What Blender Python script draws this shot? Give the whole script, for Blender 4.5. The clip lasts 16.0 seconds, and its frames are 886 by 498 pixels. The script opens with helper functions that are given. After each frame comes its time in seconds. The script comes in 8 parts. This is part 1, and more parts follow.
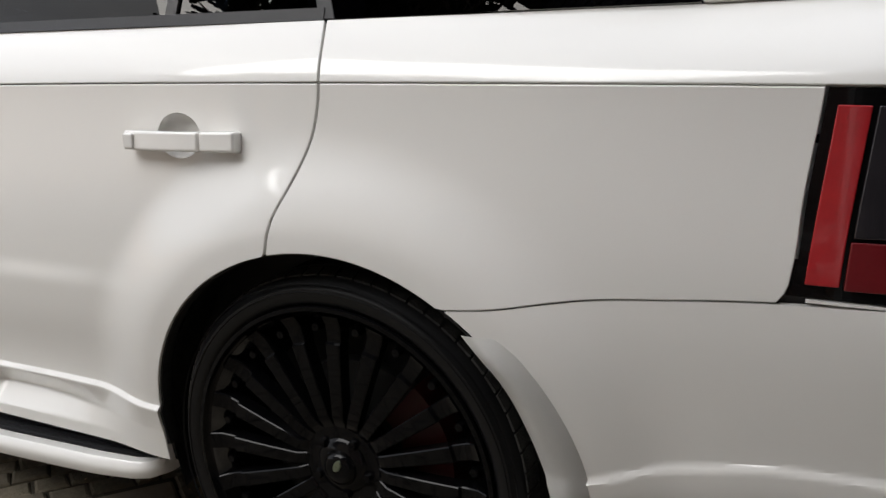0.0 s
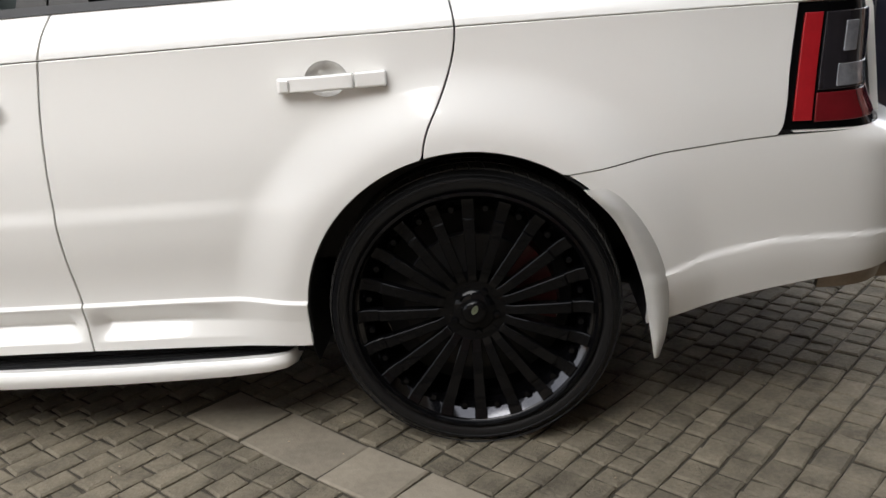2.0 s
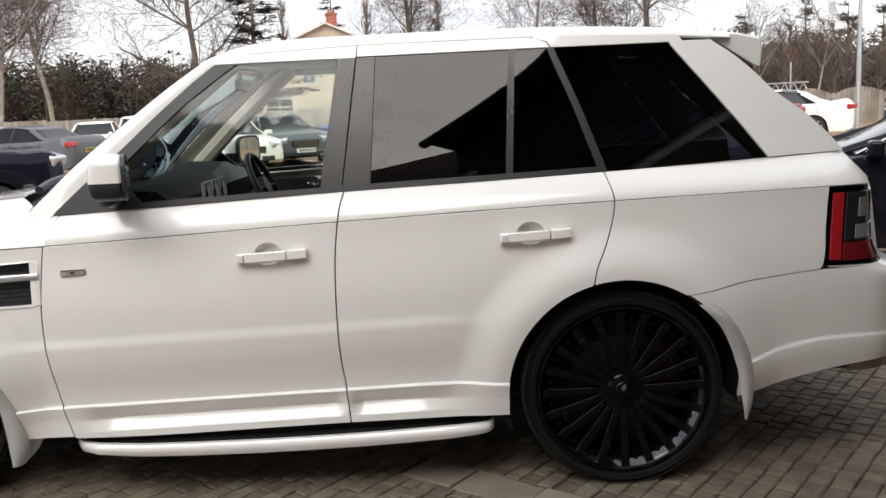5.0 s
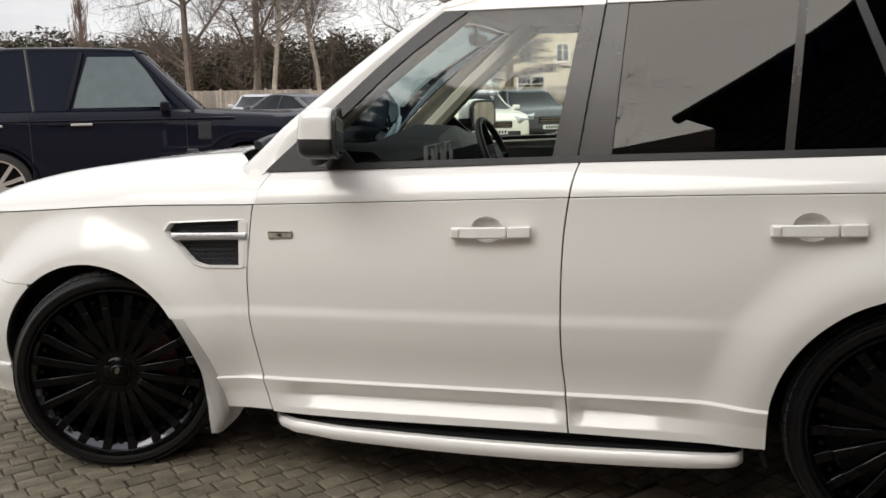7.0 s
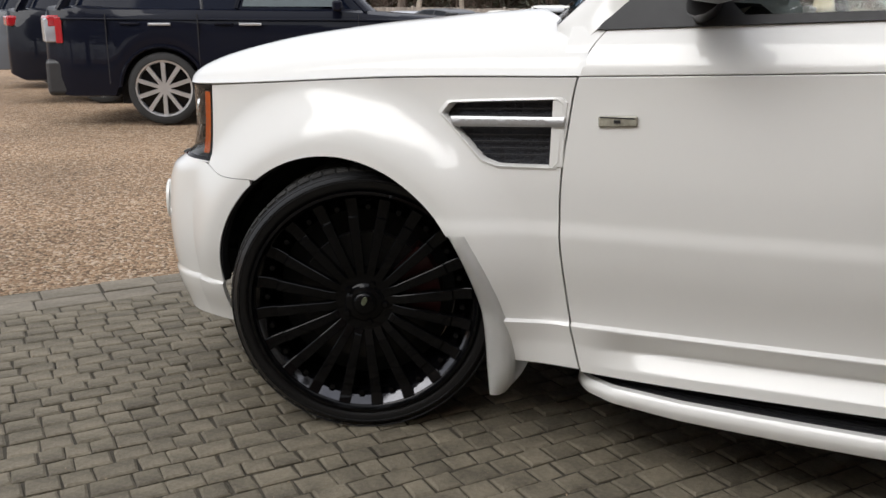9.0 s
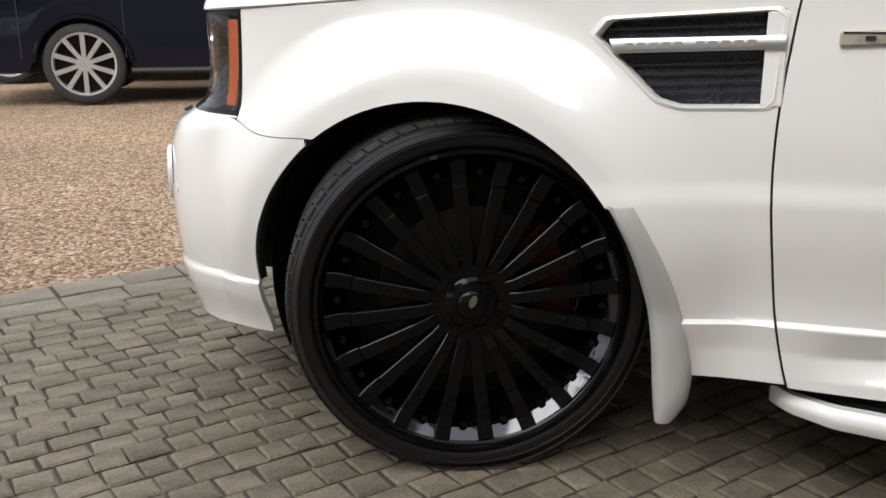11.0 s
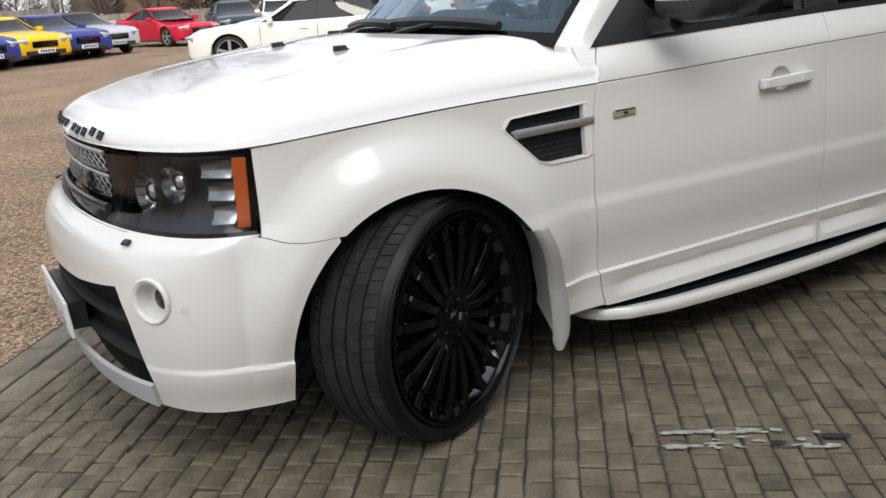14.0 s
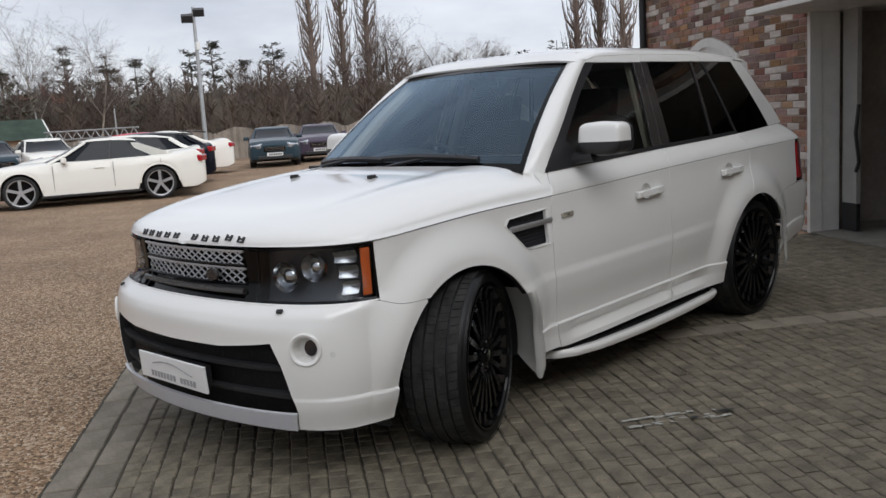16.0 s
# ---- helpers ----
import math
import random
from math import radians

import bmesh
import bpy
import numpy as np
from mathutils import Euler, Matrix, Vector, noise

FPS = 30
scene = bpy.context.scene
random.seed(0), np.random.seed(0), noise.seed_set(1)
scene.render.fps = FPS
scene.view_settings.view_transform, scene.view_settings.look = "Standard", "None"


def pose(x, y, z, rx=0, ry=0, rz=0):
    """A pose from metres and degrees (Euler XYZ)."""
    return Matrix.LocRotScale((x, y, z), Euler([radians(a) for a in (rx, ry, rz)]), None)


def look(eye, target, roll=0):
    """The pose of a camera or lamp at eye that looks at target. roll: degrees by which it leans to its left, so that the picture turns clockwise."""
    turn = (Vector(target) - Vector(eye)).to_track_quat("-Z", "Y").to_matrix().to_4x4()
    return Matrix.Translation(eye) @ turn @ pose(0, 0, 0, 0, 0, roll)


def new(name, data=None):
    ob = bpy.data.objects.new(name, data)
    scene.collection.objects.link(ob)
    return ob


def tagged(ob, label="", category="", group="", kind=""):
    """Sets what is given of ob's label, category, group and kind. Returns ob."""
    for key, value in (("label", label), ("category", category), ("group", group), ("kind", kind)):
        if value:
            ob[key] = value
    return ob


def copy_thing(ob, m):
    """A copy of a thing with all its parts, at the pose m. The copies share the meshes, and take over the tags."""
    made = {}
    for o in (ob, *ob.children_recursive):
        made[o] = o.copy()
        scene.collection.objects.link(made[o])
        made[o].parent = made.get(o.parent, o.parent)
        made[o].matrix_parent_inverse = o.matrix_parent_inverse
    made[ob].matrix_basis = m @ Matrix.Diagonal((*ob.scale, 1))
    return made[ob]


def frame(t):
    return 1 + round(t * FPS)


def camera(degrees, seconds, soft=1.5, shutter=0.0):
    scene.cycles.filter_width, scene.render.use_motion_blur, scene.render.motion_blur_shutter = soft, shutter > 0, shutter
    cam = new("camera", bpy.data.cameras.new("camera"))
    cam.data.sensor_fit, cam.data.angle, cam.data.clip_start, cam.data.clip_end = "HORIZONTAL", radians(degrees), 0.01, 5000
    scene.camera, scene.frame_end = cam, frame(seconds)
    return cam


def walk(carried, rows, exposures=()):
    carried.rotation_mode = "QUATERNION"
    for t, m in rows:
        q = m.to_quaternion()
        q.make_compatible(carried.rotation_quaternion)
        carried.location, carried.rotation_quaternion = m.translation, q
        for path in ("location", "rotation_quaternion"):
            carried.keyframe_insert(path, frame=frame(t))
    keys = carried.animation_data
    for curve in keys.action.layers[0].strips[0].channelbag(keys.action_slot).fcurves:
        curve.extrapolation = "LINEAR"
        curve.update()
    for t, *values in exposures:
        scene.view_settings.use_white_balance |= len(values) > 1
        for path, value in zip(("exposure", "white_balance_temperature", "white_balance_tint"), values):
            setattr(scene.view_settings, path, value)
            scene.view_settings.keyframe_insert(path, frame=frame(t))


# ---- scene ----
cam = camera(52.8, 16.0)
PATH = [
    (0, (3.607, -2.202, 1.21), (2.747, -0.474, 0.688), -0.7),
    (0.5, (3.376, -2.345, 1.194), (2.775, -0.539, 0.579), -1.8),
    (1, (3.166, -2.543, 1.133), (2.684, -0.705, 0.508), -2.7),
    (1.5, (3.033, -2.775, 1.125), (2.676, -0.906, 0.509), -2.9),
    (2, (2.848, -3.067, 1.24), (2.697, -1.17, 0.624), -3.3),
    (2.5, (2.693, -3.417, 1.316), (2.685, -1.495, 0.766), -3.3),
    (3, (2.536, -3.738, 1.368), (2.628, -1.794, 0.908), -3.3),
    (3.2, (2.474, -3.881, 1.386), (2.599, -1.93, 0.962), -3.4),
    (5.5, (2.13, -4.193, 1.472), (1.964, -2.225, 1.16), -2.3),
    (6, (2.221, -4.022, 1.452), (1.885, -2.074, 1.147), -1.8),
    (6.5, (2.241, -3.888, 1.429), (1.77, -1.969, 1.118), -1.4),
    (7, (2.115, -3.695, 1.392), (1.556, -1.806, 1.045), -1.0),
    (7.5, (2.006, -3.535, 1.338), (1.344, -1.695, 0.915), -0.6),
    (8, (1.826, -3.331, 1.295), (1.021, -1.567, 0.807), -0.1),
    (8.5, (1.534, -3.192, 1.232), (0.698, -1.445, 0.732), -0.1),
    (9, (1.216, -3.025, 1.149), (0.406, -1.266, 0.649), 0.1),
    (11.5, (0.39, -2.587, 0.962), (-0.085, -0.72, 0.425), -0.5),
    (12, (0.215, -2.774, 1.061), (-0.018, -0.862, 0.522), -1.1),
    (12.5, (-0.062, -2.902, 1.156), (0.031, -0.986, 0.588), -1.5),
    (13, (-0.428, -3.056, 1.192), (0.031, -1.188, 0.643), -2.4),
    (13.5, (-0.831, -3.044, 1.233), (-0.095, -1.272, 0.669), -3.0),
    (14, (-1.258, -3.13, 1.324), (-0.313, -1.457, 0.769), -3.5),
    (14.5, (-1.671, -3.194, 1.41), (-0.538, -1.617, 0.933), -3.5),
    (15, (-2.166, -3.235, 1.407), (-0.871, -1.762, 1.02), -3.6),
    (15.5, (-2.542, -3.364, 1.436), (-1.15, -1.965, 1.113), -3.6),
    (16, (-2.858, -3.465, 1.434), (-1.43, -2.097, 1.135), -3.5),
]
walk(cam, [(t, look(eye, target, roll)) for t, eye, target, roll in PATH],
     exposures=[(0.0, 0.53, 6500, 10), (0.5, 0.64, 6500, 10), (1.0, 1.06, 6500, 10), (1.5, 1.09, 6500, 10), (2.0, 0.94, 6500, 10), (2.5, 0.85, 6500, 10), (3.0, 0.78, 6500, 10), (6.0, 0.37, 6750, 10), (7.0, 0.29, 6800, 10), (7.5, 0.24, 6700, 10), (8.5, 0.23, 6550, 10), (9.0, 0.27, 6500, 10), (11.5, 0.64, 6500, 10), (12.0, 0.36, 6500, 10), (12.5, 0.14, 6500, 10), (14.0, 0.20, 6450, 10), (14.5, 0.11, 6400, 10), (16.0, -0.32, 6250, 10)])

# ---- light: a bright overcast day ----
world = bpy.data.worlds.new("overcast_sky")
scene.world = world
world.use_nodes = True
wn = world.node_tree
wn.nodes.clear()


def wnode(kind, **sets):
    n = wn.nodes.new(kind)
    for key, value in sets.items():
        n.inputs[key].default_value = value
    return n


sky = wn.nodes.new("ShaderNodeTexSky")
sky.sky_type = "NISHITA"
sky.sun_disc = False
sky.sun_elevation = radians(38)
sky.sun_rotation = radians(200)
coord = wn.nodes.new("ShaderNodeTexCoord")
mapping = wnode("ShaderNodeMapping", Scale=(1.0, 1.0, 3.2))
cloud = wnode("ShaderNodeTexNoise", Scale=2.6, Detail=7.0, Roughness=0.55)
ramp = wn.nodes.new("ShaderNodeValToRGB")
ramp.color_ramp.elements[0].position, ramp.color_ramp.elements[0].color = 0.34, (5.2, 5.3, 5.8, 1)
ramp.color_ramp.elements[1].position, ramp.color_ramp.elements[1].color = 0.68, (8.4, 8.5, 8.7, 1)
mix = wn.nodes.new("ShaderNodeMix")
mix.data_type = "RGBA"
mix.inputs[0].default_value = 0.9
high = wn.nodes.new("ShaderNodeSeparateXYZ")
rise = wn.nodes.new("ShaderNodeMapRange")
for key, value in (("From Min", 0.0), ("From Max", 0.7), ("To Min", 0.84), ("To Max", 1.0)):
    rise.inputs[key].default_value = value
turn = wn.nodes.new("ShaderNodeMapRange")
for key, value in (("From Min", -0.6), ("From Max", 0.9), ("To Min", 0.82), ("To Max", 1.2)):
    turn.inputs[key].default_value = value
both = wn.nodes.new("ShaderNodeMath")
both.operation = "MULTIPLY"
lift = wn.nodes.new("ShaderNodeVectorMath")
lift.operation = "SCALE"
back = wnode("ShaderNodeBackground", Strength=0.155)
out = wn.nodes.new("ShaderNodeOutputWorld")
wn.links.new(coord.outputs["Generated"], mapping.inputs["Vector"])
wn.links.new(mapping.outputs[0], cloud.inputs["Vector"])
wn.links.new(cloud.outputs["Fac"], ramp.inputs[0])
wn.links.new(sky.outputs[0], mix.inputs[6])
wn.links.new(ramp.outputs[0], mix.inputs[7])
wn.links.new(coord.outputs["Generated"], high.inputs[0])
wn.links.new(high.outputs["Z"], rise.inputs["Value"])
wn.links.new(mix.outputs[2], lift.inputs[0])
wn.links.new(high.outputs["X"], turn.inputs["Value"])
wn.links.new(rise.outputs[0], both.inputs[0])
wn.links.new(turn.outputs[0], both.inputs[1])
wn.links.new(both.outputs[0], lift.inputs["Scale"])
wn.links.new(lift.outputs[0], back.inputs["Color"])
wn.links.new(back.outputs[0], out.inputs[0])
sun = new("sun", bpy.data.lights.new("sun", "SUN"))
sun.data.energy, sun.data.angle, sun.data.color = 2.4, radians(55), (1.0, 0.985, 0.96)
sun.matrix_world = look((0, 0, 0), (0.30, 0.80, -0.65))


# ---- materials ----
def material(name, base, rough=0.5, metal=0.0, vary=0.0, scale=8.0, bump=0.0, bump_scale=60.0, coat=0.0, other=None, spec=0.5, island=0.0, rand=0.0, hue=0.0):
    """Principled surface with two scales of colour change and a fine relief."""
    m = bpy.data.materials.new(name)
    m.use_nodes = True
    t = m.node_tree
    p = t.nodes["Principled BSDF"]
    p.inputs["Base Color"].default_value = (*base, 1)
    p.inputs["Roughness"].default_value = rough
    p.inputs["Metallic"].default_value = metal
    p.inputs["Coat Weight"].default_value = coat
    p.inputs["Coat Roughness"].default_value = 0.03
    p.inputs["Specular IOR Level"].default_value = spec
    tc = t.nodes.new("ShaderNodeTexCoord")
    last = None
    if vary:
        n1 = t.nodes.new("ShaderNodeTexNoise")
        n1.inputs["Scale"].default_value, n1.inputs["Detail"].default_value = scale, 6
        n2 = t.nodes.new("ShaderNodeTexNoise")
        n2.inputs["Scale"].default_value, n2.inputs["Detail"].default_value = scale * 9, 3
        for n in (n1, n2):
            t.links.new(tc.outputs["Object"], n.inputs["Vector"])
        add = t.nodes.new("ShaderNodeMath")
        add.operation = "MULTIPLY_ADD"
        t.links.new(n2.outputs["Fac"], add.inputs[0])
        add.inputs[1].default_value = 0.45
        t.links.new(n1.outputs["Fac"], add.inputs[2])
        r = t.nodes.new("ShaderNodeValToRGB")
        o = other or tuple(c * (1 - vary) for c in base)
        r.color_ramp.elements[0].position, r.color_ramp.elements[0].color = 0.5, (*o, 1)
        r.color_ramp.elements[1].position, r.color_ramp.elements[1].color = 0.95, (*(min(1, c * (1 + vary * 0.5)) for c in base), 1)
        t.links.new(add.outputs[0], r.inputs[0])
        last = r.outputs[0]
        rr = t.nodes.new("ShaderNodeMapRange")
        rr.inputs["From Min"].default_value, rr.inputs["From Max"].default_value = 0.4, 1.0
        rr.inputs["To Min"].default_value, rr.inputs["To Max"].default_value = min(1, rough * 1.12), rough * 0.88
        t.links.new(add.outputs[0], rr.inputs["Value"])
        t.links.new(rr.outputs[0], p.inputs["Roughness"])
    if island or rand:
        src = t.nodes.new("ShaderNodeNewGeometry").outputs["Random Per Island"] if island else t.nodes.new("ShaderNodeObjectInfo").outputs["Random"]
        amount = island or rand
        hsv = t.nodes.new("ShaderNodeHueSaturation")
        mr = t.nodes.new("ShaderNodeMapRange")
        mr.inputs["To Min"].default_value, mr.inputs["To Max"].default_value = 1 - amount, 1 + amount
        t.links.new(src, mr.inputs["Value"])
        t.links.new(mr.outputs[0], hsv.inputs["Value"])
        if hue:
            scatter = t.nodes.new("ShaderNodeTexWhiteNoise")
            scatter.noise_dimensions = "1D"
            t.links.new(src, scatter.inputs["W"])
            for out_, key, low, high in (("Value", "Hue", 0.5 - hue, 0.5 + hue), ("Color", "Saturation", 0.55, 1.25)):
                spread = t.nodes.new("ShaderNodeMapRange")
                spread.inputs["To Min"].default_value, spread.inputs["To Max"].default_value = low, high
                t.links.new(scatter.outputs[out_], spread.inputs["Value"])
                t.links.new(spread.outputs[0], hsv.inputs[key])
        if last:
            t.links.new(last, hsv.inputs["Color"])
        else:
            hsv.inputs["Color"].default_value = (*base, 1)
        last = hsv.outputs[0]
    if last:
        t.links.new(last, p.inputs["Base Color"])
    if bump:
        nb = t.nodes.new("ShaderNodeTexNoise")
        nb.inputs["Scale"].default_value, nb.inputs["Detail"].default_value = bump_scale, 5
        t.links.new(tc.outputs["Object"], nb.inputs["Vector"])
        b = t.nodes.new("ShaderNodeBump")
        b.inputs["Strength"].default_value, b.inputs["Distance"].default_value = bump, 0.01
        t.links.new(nb.outputs["Fac"], b.inputs["Height"])
        t.links.new(b.outputs[0], p.inputs["Normal"])
    return m


def glass_material(name, tint, through_share, rough=0.0, ior=1.62, sheen=(1.0, 1.0, 1.0)):
    """Thin pane: a clear, tinted view through it, with a sharp reflection."""
    m = bpy.data.materials.new(name)
    m.use_nodes = True
    t = m.node_tree
    t.nodes.clear()
    o = t.nodes.new("ShaderNodeOutputMaterial")
    tr = t.nodes.new("ShaderNodeBsdfTransparent")
    tr.inputs[0].default_value = (*(c * through_share for c in tint), 1)
    gl = t.nodes.new("ShaderNodeBsdfGlossy")
    gl.inputs["Roughness"].default_value = rough
    fr = t.nodes.new("ShaderNodeFresnel")
    fr.inputs["IOR"].default_value = ior
    gl.inputs["Color"].default_value = (*sheen, 1)
    mx = t.nodes.new("ShaderNodeMixShader")
    t.links.new(fr.outputs[0], mx.inputs[0])
    t.links.new(tr.outputs[0], mx.inputs[1])
    t.links.new(gl.outputs[0], mx.inputs[2])
    t.links.new(mx.outputs[0], o.inputs[0])
    return m


WHITE = material("white_paint", (0.82, 0.81, 0.78), 0.30, coat=1.0)
BLACK_TRIM = material("black_trim", (0.022, 0.022, 0.024), 0.42, vary=0.2, scale=5, bump=0.05, bump_scale=300)
GLOSS_BLACK = material("gloss_black", (0.003, 0.003, 0.0035), 0.2, coat=0.3, vary=0.1, spec=0.05)
DARK_GREY = material("dark_pillar_film", (0.034, 0.031, 0.029), 0.26, vary=0.1, bump=0.03, bump_scale=400)
SIDEWALL = material("dressed_sidewall", (0.006, 0.006, 0.0065), 0.42, vary=0.2, scale=8, bump=0.06, bump_scale=260, spec=0.32)
TREAD = material("dusty_tread", (0.036, 0.035, 0.033), 0.8, vary=0.45, scale=14, bump=0.4, bump_scale=200, other=(0.018, 0.0175, 0.017), spec=0.2)
LINER = material("wheel_arch_liner", (0.012, 0.012, 0.013), 0.85, vary=0.3, bump=0.2, bump_scale=90)
SILVER = material("brushed_silver", (0.56, 0.56, 0.57), 0.42, metal=0.85, vary=0.06, scale=30)
CHROME = material("chrome", (0.75, 0.75, 0.76), 0.1, metal=1.0, vary=0.03)
RED_CALIPER = material("red_caliper", (0.075, 0.006, 0.009), 0.4, vary=0.1)
STEEL = material("brake_steel", (0.035, 0.034, 0.034), 0.4, metal=0.6, vary=0.15, scale=20)
RED_LENS = material("red_lens", (0.40, 0.014, 0.02), 0.12, coat=0.8, vary=0.12, scale=18)
DARK_RED_LENS = material("dark_red_lens", (0.16, 0.01, 0.014), 0.1, coat=0.8, vary=0.12, scale=18)
AMBER = material("amber_lens", (0.62, 0.13, 0.025), 0.15, coat=0.6, vary=0.12, scale=25)
CLEAR_LENS = glass_material("clear_lens", (0.93, 0.95, 0.96), 0.95, ior=1.33)
CLEAR_GLASS = glass_material("front_glass", (0.94, 1.0, 0.95), 0.95, ior=1.46)
# blue sheen: the reflected sky's colour is put into the screen's gloss tint
SCREEN_GLASS = glass_material("screen_glass", (0.80, 0.88, 0.94), 0.78, ior=1.8, sheen=(0.60, 0.80, 1.0))
PRIVACY_GLASS = glass_material("privacy_glass", (0.42, 0.5, 0.8), 0.05, ior=1.45, sheen=(1.0, 0.97, 0.92))
INTERIOR = material("black_leather", (0.010, 0.010, 0.011), 0.55, vary=0.2, bump=0.15, bump_scale=220)
HEADLINER = material("grey_headliner", (0.60, 0.57, 0.48), 0.9, vary=0.06, bump=0.1, bump_scale=200)
PLATE_WHITE = material("white_plate", (0.78, 0.78, 0.77), 0.35, vary=0.04)
GREY_INK = material("grey_print", (0.34, 0.34, 0.35), 0.5, vary=0.05)
BRONZE_TIP = material("exhaust_tip", (0.30, 0.24, 0.19), 0.35, metal=0.8, vary=0.2, scale=20)
FOG_WHITE = material("fog_bezel_white", (0.72, 0.71, 0.68), 0.4, vary=0.03)
MARKER_LENS = material("clear_marker_lens", (0.40, 0.38, 0.31), 0.15, coat=0.7, vary=0.3, scale=60)


# ---- small mesh tools ----
def part(name, bm, mat, parent, label="", smooth=True, bevel=0.0, seg=2):
    """Link a bmesh (or a ready mesh) as one object under a parent."""
    if isinstance(bm, bpy.types.Mesh):
        me = bm
    else:
        me = bpy.data.meshes.new(name)
        bm.normal_update()
        bm.to_mesh(me)
        bm.free()
        me.materials.append(mat)
        if smooth:
            me.shade_smooth()
            if not bevel:
                me.set_sharp_from_angle(angle=radians(38))
    ob = new(name, me)
    if parent:
        ob.parent = parent
    if label:
        ob["label"] = label
    if bevel:
        b = ob.modifiers.new("bevel", "BEVEL")
        b.width, b.segments, b.limit_method, b.angle_limit, b.harden_normals = bevel, seg, "ANGLE", radians(35), True
    return ob


def thing(name, m=None, label="", category="", group="", kind=""):
    ob = new(name)
    ob.empty_display_size = 0.2
    if m is not None:
        ob.matrix_world = m
    return tagged(ob, label, category, group, kind)


def curve(points):
    """Smooth function through a few (x, y) knots, straight beyond the ends."""
    xs, ys = np.array([p[0] for p in points], float), np.array([p[1] for p in points], float)
    d = np.gradient(ys, xs) if len(xs) > 2 else np.full(len(xs), (ys[-1] - ys[0]) / (xs[-1] - xs[0]))

    def f(x):
        if x <= xs[0]:
            return float(ys[0] + d[0] * (x - xs[0]))
        if x >= xs[-1]:
            return float(ys[-1] + d[-1] * (x - xs[-1]))
        i = int(np.searchsorted(xs, x)) - 1
        h = xs[i + 1] - xs[i]
        s = (x - xs[i]) / h
        return float((2 * s**3 - 3 * s**2 + 1) * ys[i] + (s**3 - 2 * s**2 + s) * h * d[i] + (3 * s**2 - 2 * s**3) * ys[i + 1] + (s**3 - s**2) * h * d[i + 1])
    return f


def lin(points):
    xs, ys = [p[0] for p in points], [p[1] for p in points]
    return lambda x: float(np.interp(x, xs, ys))


def step(a, b, x):
    s = min(1, max(0, (x - a) / (b - a)))
    return s * s * (3 - 2 * s)


def patch(f, nu, nv, out=(0, -1, 0), skirt=0.012, bm=None, keep=None):
    """Grid of f(s, t), s and t from 0 to 1, facing `out`, with its rim turned inwards by `skirt`."""
    bm = bm or bmesh.new()
    P = [[Vector(f(i / nu, j / nv)) for j in range(nv + 1)] for i in range(nu + 1)]
    o = Vector(out)
    c = (P[nu][nv // 2] - P[0][nv // 2]).cross(P[nu // 2][nv] - P[nu // 2][0])
    flip = c.dot(o) < 0
    V = [[bm.verts.new(p) for p in row] for row in P]

    def face(*v):
        v = [x for k, x in enumerate(v) if x not in v[:k]]
        if len(v) > 2:
            try:
                bm.faces.new(v[::-1] if flip else v)
            except ValueError:
                pass
    for i in range(nu):
        for j in range(nv):
            if keep is None or keep((P[i][j] + P[i + 1][j + 1]) / 2):
                face(V[i][j], V[i + 1][j], V[i + 1][j + 1], V[i][j + 1])
    if skirt:
        def normal(i, j):
            a = P[min(i + 1, nu)][j] - P[max(i - 1, 0)][j]
            b = P[i][min(j + 1, nv)] - P[i][max(j - 1, 0)]
            n = a.cross(b)
            n = n.normalized() if n.length > 1e-9 else o.normalized()
            return -n if flip else n
        rim = [(i, 0) for i in range(nu + 1)] + [(nu, j) for j in range(1, nv + 1)] + [(i, nv) for i in range(nu - 1, -1, -1)] + [(0, j) for j in range(nv - 1, 0, -1)]
        low = [bm.verts.new(P[i][j] - normal(i, j) * skirt) for i, j in rim]
        for k in range(len(rim)):
            a, b = rim[k], rim[(k + 1) % len(rim)]
            face(V[b[0]][b[1]], V[a[0]][a[1]], low[k], low[(k + 1) % len(rim)])
    return bm


def box(bm, c, s, m=None):
    """Box of size s round c, turned by m."""
    r = bmesh.ops.create_cube(bm, size=1.0)
    t = Matrix.Translation(c) @ (m or Matrix()) @ Matrix.Diagonal((*s, 1))
    bmesh.ops.transform(bm, matrix=t, verts=r["verts"])
    return r["verts"]


def lathe(bm, profile, n=64, axis="y", closed=False):
    """Turn a profile of (radius, place along the axis) round that axis."""
    rings = []
    for r, a in profile:
        ring = []
        for k in range(n):
            w = 2 * math.pi * k / n
            c, s = r * math.cos(w), r * math.sin(w)
            ring.append(bm.verts.new({"y": (c, a, s), "z": (c, s, a), "x": (a, c, s)}[axis]))
        rings.append(ring)
    pairs = list(zip(rings, rings[1:])) + ([(rings[-1], rings[0])] if closed else [])
    for a, b in pairs:
        for k in range(n):
            bm.faces.new((a[k], a[(k + 1) % n], b[(k + 1) % n], b[k]))
    return rings


